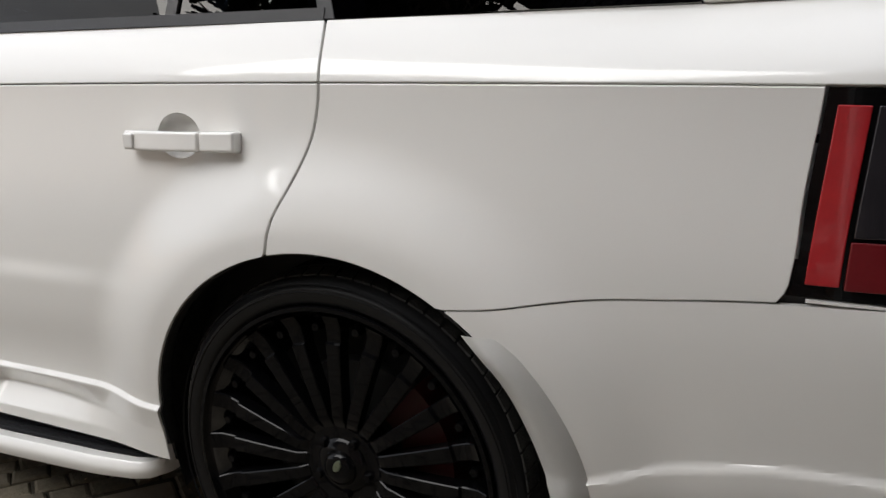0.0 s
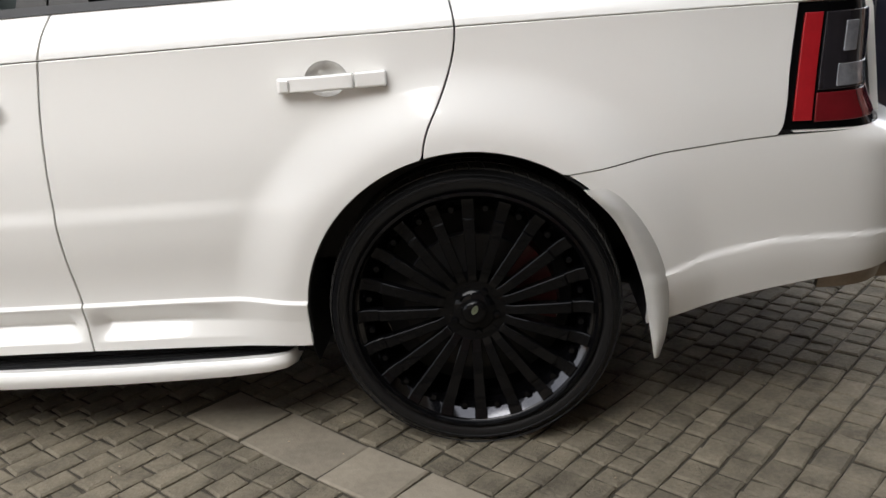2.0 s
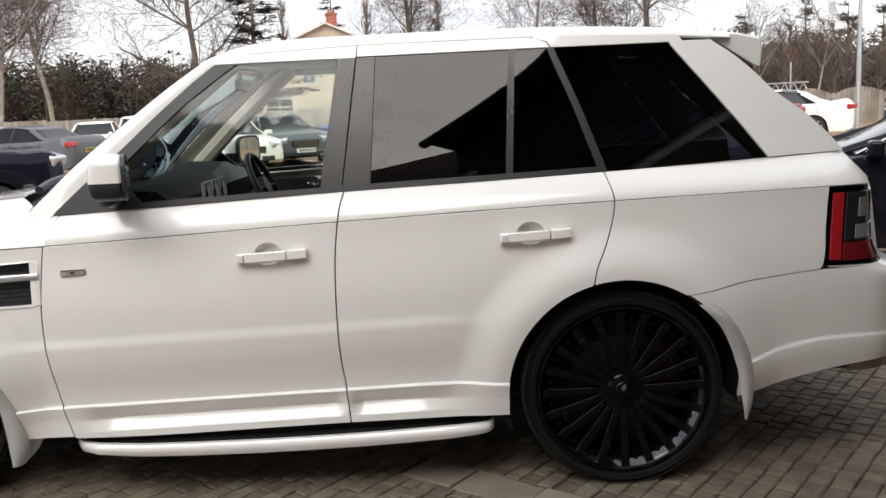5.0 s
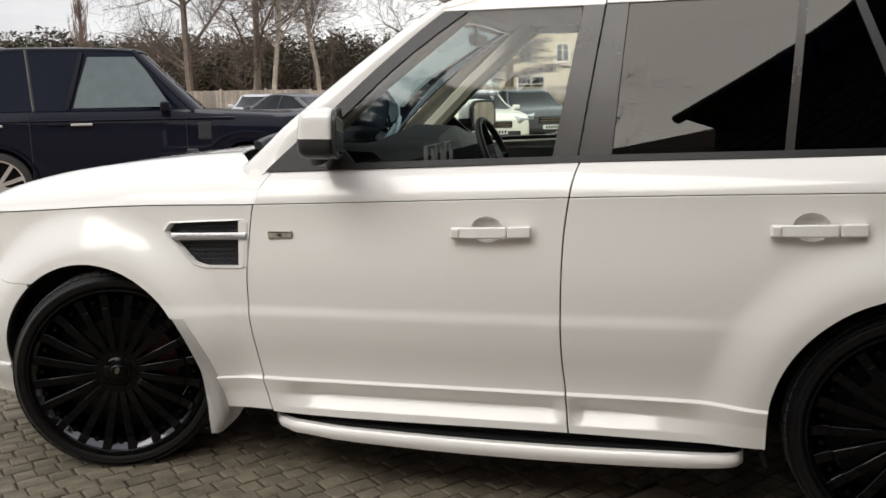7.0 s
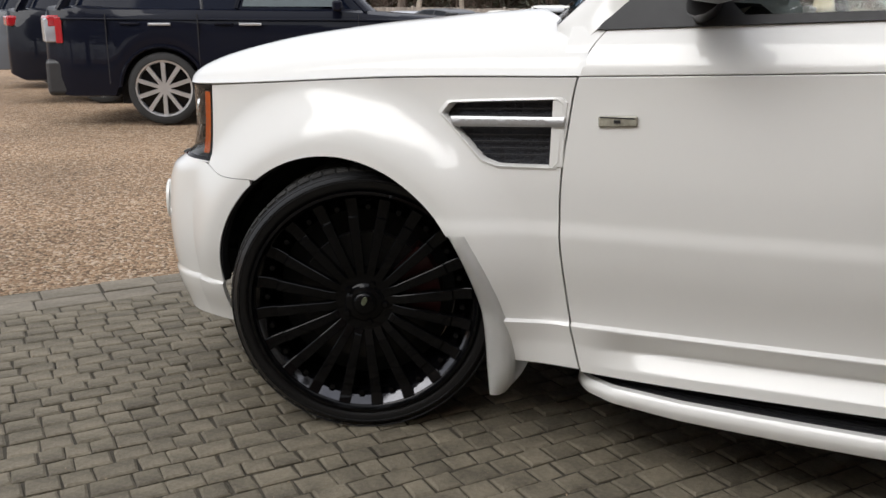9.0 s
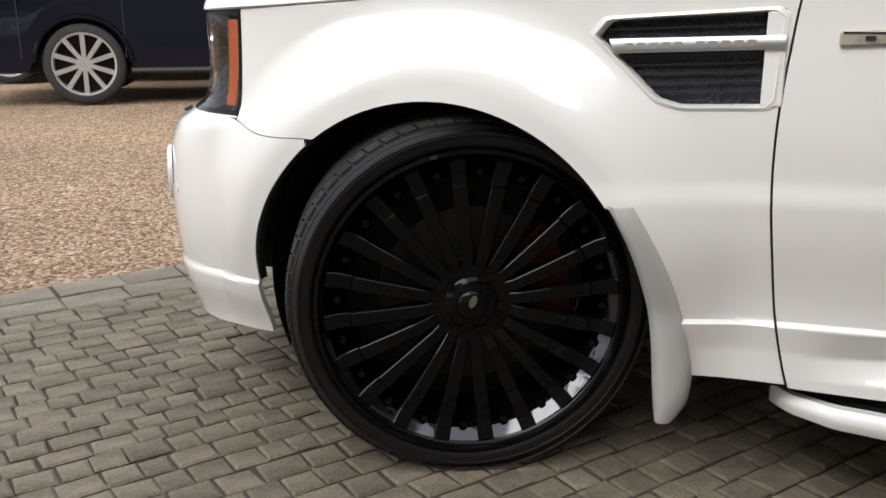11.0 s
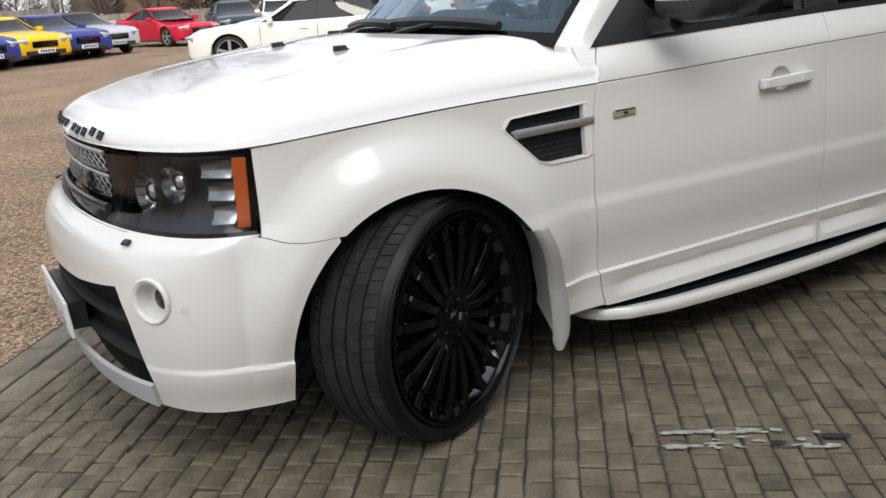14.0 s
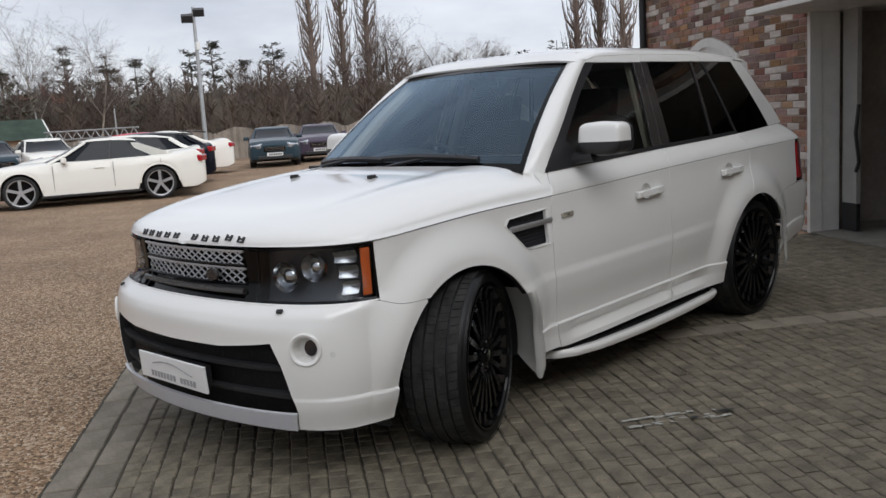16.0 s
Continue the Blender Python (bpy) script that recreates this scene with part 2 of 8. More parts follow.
def tube(bm, path, radius, n=8, flat=1.0, caps=True):
    """Round bar along a path; radius may change along it."""
    pts = [Vector(p) for p in path]
    rings = []
    side = None
    for i, p in enumerate(pts):
        d = (pts[min(i + 1, len(pts) - 1)] - pts[max(i - 1, 0)]).normalized()
        if side is None:
            side = d.orthogonal().normalized()
        side = (side - d * side.dot(d)).normalized()
        up = d.cross(side)
        r = radius[i] if isinstance(radius, (list, tuple)) else radius
        rings.append([bm.verts.new(p + side * (r * math.cos(2 * math.pi * k / n)) + up * (r * flat * math.sin(2 * math.pi * k / n))) for k in range(n)])
    for a, b in zip(rings, rings[1:]):
        for k in range(n):
            bm.faces.new((a[k], a[(k + 1) % n], b[(k + 1) % n], b[k]))
    if caps and n > 2:
        bm.faces.new(rings[0][::-1])
        bm.faces.new(rings[-1])
    return bm


def fix(bm):
    bmesh.ops.recalc_face_normals(bm, faces=bm.faces)
    return bm


# ---- the white car: body ----
# x runs from the nose to the tail (front axle at 0), y to the car's right, z up
suv = thing("suv", None, "white large off-road car with black multi-spoke wheels on stone setts", "car")
crease_z = curve([(-0.95, 0.945), (-0.5, 0.962), (0.12, 1.0), (0.59, 1.014), (1.70, 1.057), (2.73, 1.089), (3.45, 1.102), (3.95, 1.106)])
crease_y = curve([(-0.6, 0.875), (-0.1, 0.893), (0.59, 0.902), (1.70, 0.910), (2.73, 0.916), (3.2, 0.905), (3.5, 0.888)])
belt_z = curve([(0.5, 1.118), (0.62, 1.123), (1.72, 1.164), (2.71, 1.192), (3.35, 1.212)])
belt_y = curve([(0.5, 0.842), (0.62, 0.844), (1.72, 0.849), (2.71, 0.838), (3.1, 0.808), (3.4, 0.768)])
sill_z = curve([(0.3, 0.382), (0.6, 0.388), (1.70, 0.415), (2.19, 0.424), (2.35, 0.419)])
ridge_z = curve([(0.3, 0.655), (0.6, 0.663), (1.67, 0.688), (2.3, 0.708)])
front_x = curve([(0.2, -0.925), (0.30, -0.955), (0.45, -0.972), (0.58, -0.973), (0.66, -0.962), (0.695, -0.94), (0.72, -0.905), (0.745, -0.885), (0.95, -0.868)])
rear_x = curve([(0.34, 3.94), (0.45, 3.965), (0.60, 3.97), (0.72, 3.965), (0.775, 3.95), (0.805, 3.86), (0.84, 3.835), (1.11, 3.80), (1.24, 3.74)])
ARCH = {"front": (-0.072, 0.357, 0.428), "rear": (2.75, 0.37, 0.431)}
XF, XR = -0.40, 3.45          # where the corners begin
AF, AR = 1.25, 1.15           # nominal length of each end, corner to middle


def ramp(a, b, x):
    return min(1.0, max(0.0, (x - a) / (b - a)))


def flank(x, z):
    """Half width of the body at a place along the side."""
    c, yc = crease_z(x), crease_y(x)
    h = z - c
    if h > 0:
        fall = lin([(0.3, 0.060), (1.7, 0.062), (2.7, 0.078), (3.3, 0.125)])(x)
        y = yc - fall * (h / 0.108) ** 1.5
    else:
        y = yc + 0.019 * step(0.0, 0.30, -h) - 0.030 * step(0.34, 0.70, -h)
        y += 0.008 * step(0.0, 0.05, ridge_z(x) - z) * (1 - step(0.1, 0.25, ridge_z(x) - z)) * step(-0.1, 0.45, x) * (1 - step(2.0, 2.4, x))
    for k, amp in (("front", 0.054), ("rear", 0.042)):
        ax, az, r = ARCH[k]
        d = math.hypot(x - ax, z - az) - r
        w = (1 - step(0.03, 0.21, d)) * step(-0.25, 0.15, z - az)
        y += amp * w
    if XF + 0.45 < x < 2.45 and z < sill_z(x):
        e = sill_z(x) - z
        deep = step(0.62, 0.86, x) * min(1.0, max(0.0, abs(x - mid_gap(z)) - 0.006) / 0.045) * (1 - step(1.85, 2.22, x))
        y += 0.011 * ramp(0, 0.007, e) - 0.006 * ramp(0.010, 0.06, e)
        y += deep * (0.036 * ramp(0.070, 0.112, e) - 0.036 * ramp(0.012, 0.066, e))
    if x > 3.1:
        e = lin([(3.2, 0.458), (3.27, 0.476), (3.335, 0.496), (3.5, 0.530), (4.6, 0.58)])(x) - z
        y += 0.008 * ramp(0, 0.007, e) - 0.034 * step(0.03, 0.22, e)
    if x < -0.3:
        e = lin([(-1.7, 0.31), (-0.9, 0.315), (-0.62, 0.365), (-0.4, 0.362)])(x) - z
        y += 0.010 * ramp(0, 0.008, e) - 0.02 * step(0.03, 0.15, e)
    return y


def body(u, z):
    """Point on the left of the body shell; u is x along the side and goes on round the corners to the middle."""
    if XF <= u <= XR:
        return Vector((u, -flank(u, z), z))
    if u < XF:
        tau, x0, x1, p = (XF - u) / AF, XF, front_x(z), 4 - step(0.70, 0.76, z)
        w, power = flank(max(u, -0.62), z), p
    else:
        tau, x0, x1, p = (u - XR) / AR, XR, rear_x(z), 6
        w, power = flank(min(u, 3.62), z), p
    tau = min(1.0, tau)
    key = (round(abs(x1 - x0), 5), round(w, 5), round(power, 3))
    if key not in body.cache:
        th = np.linspace(0, math.pi / 2, 240)
        v = np.cos(th)
        d = (1 - v**2) ** (1 / power)
        xx, yy = d * abs(x1 - x0), v * w
        s = np.concatenate([[0], np.cumsum(np.hypot(np.diff(xx), np.diff(yy)))])
        body.cache[key] = (s / s[-1], xx, yy)
    s, xx, yy = body.cache[key]
    dx, y = float(np.interp(tau, s, xx)), float(np.interp(tau, s, yy))
    return Vector((x0 + (dx if x1 > x0 else -dx), -y, z))


body.cache = {}


def u_front(y, z):
    """The u at which the front end reaches the half width y."""
    lo, hi = XF - AF, XF
    for _ in range(40):
        m = (lo + hi) / 2
        if -body(m, z).y < y:
            lo = m
        else:
            hi = m
    return lo


def glasshouse(x, z):
    return Vector((x, -(belt_y(x) - 0.338 * (z - belt_z(x)) + 0.005 * math.sin(math.pi * min(1, max(0, (z - belt_z(x)) / 0.54)))), z))


def panel(left, right, low, high, surface=body, nu=24, nv=16, off=0.0, side=-1, skirt=0.014, bm=None, keep=None):
    """Patch of a surface between two upright edges x(z) and two long edges z(x)."""
    def f(s, t):
        z = 0.5 * (low(left(0.7)) + high(left(0.7)))
        x = left(z)
        for _ in range(7):
            a, b = left(z), right(z)
            x = a + (b - a) * s
            z = low(x) + (high(x) - low(x)) * t
        p = surface(x, z)
        e = 0.002
        n = (surface(x + e, z) - surface(x - e, z)).cross(surface(x, z + e) - surface(x, z - e)).normalized()
        p = p + n * off
        return (p.x, p.y if side < 0 else -p.y, p.z)
    return patch(f, nu, nv, (0, side, 0), skirt, bm, keep)


def arch_side(k, sign):
    ax, az, r = ARCH[k]
    return lambda z: ax + sign * math.sqrt(max(0.0, r * r - (z - az) ** 2))


def arch_top(k):
    ax, az, r = ARCH[k]
    return lambda x: az + math.sqrt(max(0.0, r * r - (x - ax) ** 2))


GAP = 0.0022
front_gap = curve([(0.24, 0.636), (0.265, 0.628), (0.39, 0.598), (0.508, 0.582), (0.62, 0.570), (0.754, 0.567), (0.885, 0.577), (1.015, 0.596), (1.09, 0.622), (1.13, 0.650)])
mid_gap = curve([(0.25, 1.710), (0.288, 1.707), (0.42, 1.698), (0.51, 1.689), (0.637, 1.684), (0.804, 1.685), (0.948, 1.692), (1.056, 1.706), (1.12, 1.717), (1.166, 1.731)])
rear_gap = curve([(0.78, 2.643), (0.82, 2.649), (0.855, 2.659), (0.91, 2.685), (0.96, 2.706), (1.037, 2.728), (1.09, 2.733), (1.148, 2.722), (1.20, 2.703)])
door_low = curve([(0.4, 0.262), (0.617, 0.256), (1.70, 0.276), (2.3, 0.288)])
rear_seam = curve([(2.9, 0.715), (2.97, 0.729), (3.075, 0.744), (3.18, 0.762), (3.346, 0.782), (3.46, 0.793), (3.6, 0.80), (4.6, 0.80)])
front_seam = curve([(-1.7, 0.728), (-0.75, 0.728), (-0.62, 0.728), (-0.57, 0.726), (-0.54, 0.719), (-0.5, 0.706), (-0.34, 0.698)])
front_low = curve([(-1.7, 0.232), (-1.1, 0.235), (-0.7, 0.225), (-0.5, 0.226)])
rear_low = curve([(3.2, 0.318), (3.25, 0.33), (3.376, 0.360), (3.6, 0.408), (4.6, 0.42)])
lamp_edge = curve([(0.79, 3.490), (0.81, 3.506), (0.85, 3.515), (0.95, 3.522), (1.09, 3.536)])


def shift(f, d):
    return lambda v: f(v) + d


def const(v):
    return lambda x: v


VENT = [(0.222, 0.915), (0.248, 0.946), (0.357, 0.953), (0.575, 0.966), (0.566, 0.786), (0.397, 0.780), (0.352, 0.793), (0.262, 0.878)]


def inside(poly, x, z):
    hit = False
    for (x0, z0), (x1, z1) in zip(poly, poly[1:] + poly[:1]):
        if (z0 > z) != (z1 > z) and x < (x1 - x0) * (z - z0) / (z1 - z0) + x0:
            hit = not hit
    return hit


# grey lip colour: white paint with its shade and sky tint painted in
SHADED_LIP_WHITE = material("shaded_lip_white", (0.56, 0.56, 0.59), 0.35, coat=0.5, vary=0.05)
hole = [(0.41 + (x - 0.41) * 0.955, 0.867 + (z - 0.867) * 0.94) for x, z in VENT]
for side in (-1, 1):
    # front wing: above the arch, and behind it down to the sill
    bm = panel(lambda z: -0.553, const(0.281), lambda x: (max(arch_top("front")(x), front_seam(x) + 0.001) if x < -0.2 else arch_top("front")(x)), shift(crease_z, -GAP), nu=120, nv=84, side=side, skirt=0.0,
               keep=lambda p: not inside(hole, p.x, p.z))
    panel(lambda z: 0.281 if z > 0.607 else arch_side("front", 1)(z) + 0.05 * ramp(0.607, 0.54, z), shift(front_gap, -GAP), lambda x: 0.30, shift(crease_z, -GAP), nu=52, nv=100, side=side, skirt=0.0, bm=bm,
          keep=lambda p: not inside(hole, p.x, p.z))
    bmesh.ops.remove_doubles(bm, verts=bm.verts, dist=0.0006)
    rim = [e for e in bm.edges if e.is_boundary]
    r = bmesh.ops.extrude_edge_only(bm, edges=rim)
    for v in r["geom"]:
        if isinstance(v, bmesh.types.BMVert):
            v.co.y -= side * 0.016
    part("front_wing", fix(bm), WHITE, suv)
    # front edge of the sill between arch and door
    bm = panel(lambda z: arch_side("front", 1)(max(z, 0.357)) + 0.05, shift(front_gap, -GAP), lambda x: 0.262, lambda x: 0.302, nu=16, nv=8, side=side)
    part("sill_end", bm, WHITE, suv, bevel=0.002)
    # doors below the crease and their shoulders above it
    doors = {}
    HANDLE, CUP_Z = {"front_door": (1.323, 0.939), "rear_door": (2.302, 0.973)}, 0.011
    for name, a, b in (("front_door", shift(front_gap, GAP), shift(mid_gap, -GAP)), ("rear_door", shift(mid_gap, GAP), None)):
        if b is None:
            b = lambda z: (rear_gap(z) - GAP if z > 0.797 else min(rear_gap(0.797) - GAP, arch_side("rear", -1)(max(z, 0.37))))
        hx, hz = HANDLE[name]
        bm = panel(a, b, door_low, sill_z, nu=90, nv=40, side=side, skirt=0.0)
        panel(a, b, sill_z, shift(crease_z, -0.0015), nu=90, nv=70, side=side, skirt=0.0, bm=bm, keep=lambda p: math.hypot(p.x - hx - 0.117, (p.z - hz - CUP_Z) / 0.82) > 0.0585)
        bmesh.ops.remove_doubles(bm, verts=bm.verts, dist=0.0005)
        turned = bmesh.ops.extrude_edge_only(bm, edges=[q for q in bm.edges if q.is_boundary])
        for v in turned["geom"]:
            if isinstance(v, bmesh.types.BMVert):
                v.co.y -= side * 0.014
        fix(bm)
        doors[name] = part(name, bm, WHITE, suv, bevel=0.0022)
        bm = panel(a, b, shift(crease_z, 0.0015), belt_z, nu=40, nv=10, side=side)
        part("door_shoulder", bm, WHITE, doors[name], bevel=0.0022)
    bm = panel(const(0.555), shift(front_gap, -GAP), shift(crease_z, 0.004), shift(belt_z, 0.012), nu=6, nv=8, side=side, off=-0.003)
    part("pillar_foot", bm, WHITE, suv)
    # rear quarter below and above the crease
    bm = panel(shift(rear_gap, GAP), lambda z: lamp_edge(z) - 0.004, lambda x: max(arch_top("rear")(x), rear_seam(x) + 0.0013) if x > 2.6 else 0.795, shift(crease_z, -0.0015), nu=52, nv=22, side=side)
    quarter = part("rear_quarter", bm, WHITE, suv, bevel=0.0022)
    bm = panel(shift(rear_gap, GAP), lambda z: 3.72 - 0.2 * (z - 1.1), shift(crease_z, 0.0015), belt_z, nu=44, nv=10, side=side)
    part("quarter_shoulder", bm, WHITE, quarter, bevel=0.0022)
    # rear bumper half
    bm = panel(lambda z: arch_side("rear", 1)(max(z, 0.40)) + 0.012, lambda z: XR + AR, rear_low, shift(rear_seam, -0.0013), nu=80, nv=60, side=side)
    part("rear_bumper", bm, WHITE, suv)
    bm = panel(lambda z: 3.53, lambda z: XR + AR, lambda x: 0.802, lambda x: 0.806, nu=40, nv=1, side=side, skirt=0.13)
    part("bumper_shelf", bm, WHITE, suv)
    # front bumper half: side with the fog lamp pocket, band over the mouth, lip under it
    mouth_hi, mouth_lo = (lambda x: lin([(-1.7, 0.555), (-1.3, 0.560), (-1.12, 0.578), (-1.0, 0.592)])(x)), 0.306
    edge_u = lambda z: lin([(0.306, u_front(0.692, 0.306)), (0.50, u_front(0.655, 0.5)), (0.592, u_front(0.612, 0.592))])(z)
    EDGE = {round(z, 3): edge_u(z) for z in (0.2, 0.306, 0.5, 0.592, 0.75)}
    edge = lin(sorted(EDGE.items()))
    fog_u, fog_z = u_front(0.752, 0.568), 0.568
    bm = panel(edge, lambda z: min(-0.345, arch_side("front", -1)(max(z, 0.357))) if z < 0.69 else -0.349, front_low, shift(front_seam, -0.001), nu=110, nv=74, side=side, keep=lambda p: (p - Vector((body(fog_u, fog_z).x, side * -body(fog_u, fog_z).y, fog_z))).length > 0.058)
    bumper = part("front_bumper", bm, WHITE, suv)
    bm = panel(lambda z: XF - AF, edge, mouth_hi, shift(front_seam, -GAP), nu=40, nv=22, side=side)
    part("bumper_band", bm, WHITE, bumper)
    bm = panel(lambda z: XF - AF, shift(edge, -0.004), front_low, lambda x: mouth_lo, nu=40, nv=8, side=side, off=0.012)
    part("splitter", bm, SHADED_LIP_WHITE, bumper, "white lower lip, shade and sky tint put into its colour")
    bm = panel(lambda z: XF - AF, lambda z: -0.56, lambda x: 0.727, lambda x: 0.731, nu=40, nv=1, side=side, skirt=0.03)
    part("bumper_top", bm, WHITE, bumper)
    # dark backing behind the joints
    for name, g, z0, z1 in (("joint", front_gap, 0.26, 1.12), ("joint", mid_gap, 0.28, 1.16), ("joint", rear_gap, 0.80, 1.19)):
        bm = panel(shift(g, -0.02), shift(g, 0.02), const(z0), const(z1), nu=2, nv=30, off=-0.012, side=side, skirt=0)
        part("joint_seal", bm, BLACK_TRIM, suv)
    bm = panel(const(-0.54), const(3.53), shift(crease_z, -0.014), shift(crease_z, 0.014), nu=80, nv=1, off=-0.010, side=side, skirt=0)
    part("crease_joint", bm, BLACK_TRIM, suv)
    bm = panel(const(3.47), const(3.58), const(0.782), const(0.86), nu=4, nv=4, off=-0.02, side=side, skirt=0)
    part("lamp_backing", bm, BLACK_TRIM, suv)
    bm = panel(const(2.99), const(3.495), shift(rear_seam, -0.014), shift(rear_seam, 0.014), nu=20, nv=1, off=-0.010, side=side, skirt=0)
    part("bumper_joint", bm, BLACK_TRIM, suv)
    bm = panel(const(-0.56), const(-0.345), shift(front_seam, -0.014), shift(front_seam, 0.014), nu=20, nv=1, off=-0.010, side=side, skirt=0)
    part("bumper_joint", bm, BLACK_TRIM, suv)

    # wheel arch liners: lip, roof and inner wall
    for k in ("front", "rear"):
        ax, az, r = ARCH[k]
        bm = bmesh.new()
        rows = []
        for y, rr in ((0.90 if k == "rear" else 0.83, r + 0.014), (0.86 if k == "rear" else 0.80, r + 0.03), (0.50, r + 0.03), (0.50, 0.02)):
            rows.append([bm.verts.new((ax + rr * math.cos(w), side * y, az + rr * math.sin(w))) for w in np.linspace(-0.2, math.pi + (0.42 if k == "front" else 0.35), 48)])
        for a, b in zip(rows, rows[1:]):
            for i in range(47):
                bm.faces.new((a[i], a[i + 1], b[i + 1], b[i]))
        part("arch_liner", bm, LINER, suv)
        # turned-in lip of the opening
        bm = bmesh.new()
        a0, a1 = (math.radians(35), math.pi - 0.02) if k == "front" else (math.radians(30), math.pi + 0.1)
        prev = None
        for w in np.linspace(a0, a1, 60):
            x, z = ax + r * math.cos(w), az + r * math.sin(w)
            y = flank(max(x, -0.5), z)
            ring = [bm.verts.new((ax + (r + dr) * math.cos(w), side * (y + dy), az + (r + dr) * math.sin(w))) for dr, dy in ((0.002, -0.004), (-0.003, -0.008), (-0.003, -0.03), (0.016, -0.06))]
            if prev:
                for q in range(3):
                    bm.faces.new((prev[q], prev[q + 1], ring[q + 1], ring[q]))
            prev = ring
        part("arch_lip", fix(bm), LINER, suv)

    # mud flaps, white and thick
    for k, inner, outer, tip in (("front", [(0.281, 0.607), (0.322, 0.530), (0.362, 0.405), (0.381, 0.250), (0.384, 0.20), (0.388, 0.166)], [(0.338, 0.606), (0.381, 0.531), (0.428, 0.407), (0.446, 0.31), (0.450, 0.235), (0.440, 0.19), (0.424, 0.166)], 0.158),
                                 ("rear", [(3.026, 0.698), (3.089, 0.634), (3.142, 0.538), (3.175, 0.438), (3.193, 0.323), (3.207, 0.235)], [(3.096, 0.697), (3.150, 0.636), (3.212, 0.530), (3.243, 0.397), (3.238, 0.302), (3.222, 0.232)], 0.226)):
        inn, outc = curve([(z, x) for x, z in inner[::-1]]), curve([(z, x) for x, z in outer[::-1]])
        z0, z1 = inner[-1][1], inner[0][1]

        def f(s, t, k=k, inn=inn, outc=outc, z0=z0, z1=z1):
            z = z0 + (z1 - z0) * t
            a, b = inn(z), outc(z)
            x = a + (b - a) * s
            base = flank(x, max(z, 0.40)) if k == "front" else flank(x, max(z, 0.42))
            bulge = 0.028 * math.sin(math.pi * (0.15 + 0.7 * s)) * min(1, 6 * t + 0.3) * min(1, 8 * (1 - t) + 0.4)
            return (x, side * (base + bulge - 0.012 * s), z)
        if k == "front":
            # outer face, rounded rear corner and the web that runs in under the sill
            def flap(s, t, inn=inn, outc=outc, z0=z0, z1=z1):
                low = z0 + 0.030 * (1 - min(1.0, s / 0.10)) ** 2 + 0.10 * max(0.0, (s - 0.62) / 0.38) ** 1.6
                z = low + (z1 - low) * t
                a, b = inn(z), outc(z)
                base = flank(0.5 * (a + b), max(z, 0.40)) + 0.014 * min(1, 6 * t + 0.3)
                r = min(0.032, (b - a) * 0.6)
                if s < 0.45:
                    q = s / 0.45
                    return (a + (b - r - a) * q, side * (base - 0.022 * (1 - q) ** 3), z)
                if s < 0.62:
                    w = (s - 0.45) / 0.17 * math.pi / 2
                    return (b - r + r * math.sin(w), side * (base - r * (1 - math.cos(w))), z)
                return (b + 0.004, side * (base - r - 0.17 * (s - 0.62) / 0.38), z)
            bm = patch(flap, 44, 40, (0, side, 0), 0.0)
        else:
            bm = patch(f, 10, 34, (0, side, 0), 0.0)
        bmesh.ops.solidify(bm, geom=bm.faces[:], thickness=0.012 if k == "front" else 0.022)
        part("mud_flap", fix(bm), WHITE, suv, bevel=0.004 if k == "front" else 0.006, seg=3)

    # running board: white rail with a black tread
    top = curve([(0.604, 0.228), (0.70, 0.232), (0.88, 0.230), (1.32, 0.230), (1.715, 0.238), (2.13, 0.253), (2.256, 0.256)])
    out_y = lin([(0.604, 0.82), (0.64, 0.875), (0.72, 0.925), (0.9, 0.945), (1.3, 0.950), (1.8, 0.950), (2.1, 0.945), (2.2, 0.935), (2.24, 0.92), (2.262, 0.88)])
    thick = curve([(0.6, 0.040), (0.88, 0.047), (1.32, 0.051), (1.72, 0.051), (2.12, 0.047), (2.26, 0.040)])
    bm = bmesh.new()
    prev = None
    for x in np.linspace(0.606, 2.258, 80):
        zt, yo, h = top(x), out_y(x), thick(x)
        ring = [bm.verts.new((x, side * y, z)) for y, z in ((yo - 0.036, zt), (yo - 0.012, zt + 0.001), (yo - 0.002, zt - 0.010), (yo, zt - h * 0.5), (yo - 0.010, zt - h * 0.92), (yo - 0.03, zt - h), (yo - 0.10, zt - h), (yo - 0.10, zt - 0.012), (yo - 0.036, zt - 0.012))]
        if prev:
            for q in range(9):
                bm.faces.new((prev[q], prev[(q + 1) % 9], ring[(q + 1) % 9], ring[q]))
        else:
            bm.faces.new(ring)
        prev = ring
    bm.faces.new(prev)
    board = part("running_board", fix(bm), WHITE, suv)
    bm = bmesh.new()
    prev = None
    for x in np.linspace(0.64, 2.25, 60):
        zt, yo = top(x) - 0.010, out_y(x)
        ring = [bm.verts.new((x, side * y, z)) for y, z in ((yo - 0.037, zt), (min(0.80, yo - 0.06), zt + 0.012), (min(0.80, yo - 0.06), zt - 0.06), (yo - 0.09, zt - 0.05))]
        if prev:
            for q in range(4):
                bm.faces.new((prev[q], prev[(q + 1) % 4], ring[(q + 1) % 4], ring[q]))
        prev = ring
    part("tread_plate", fix(bm), BLACK_TRIM, board, "black ribbed step surface")
    for i in range(5):
        bm = bmesh.new()
        prev = None
        for x in np.linspace(0.72, 2.2, 40):
            zt, yo = top(x) - 0.006, out_y(x)
            y = yo - 0.046 - 0.016 * i
            ring = [bm.verts.new((x, side * yy, z)) for yy, z in ((y, zt - 0.006), (y, zt + 0.002 + 0.0025 * i), (y - 0.006, zt + 0.002 + 0.0025 * i), (y - 0.006, zt - 0.006))]
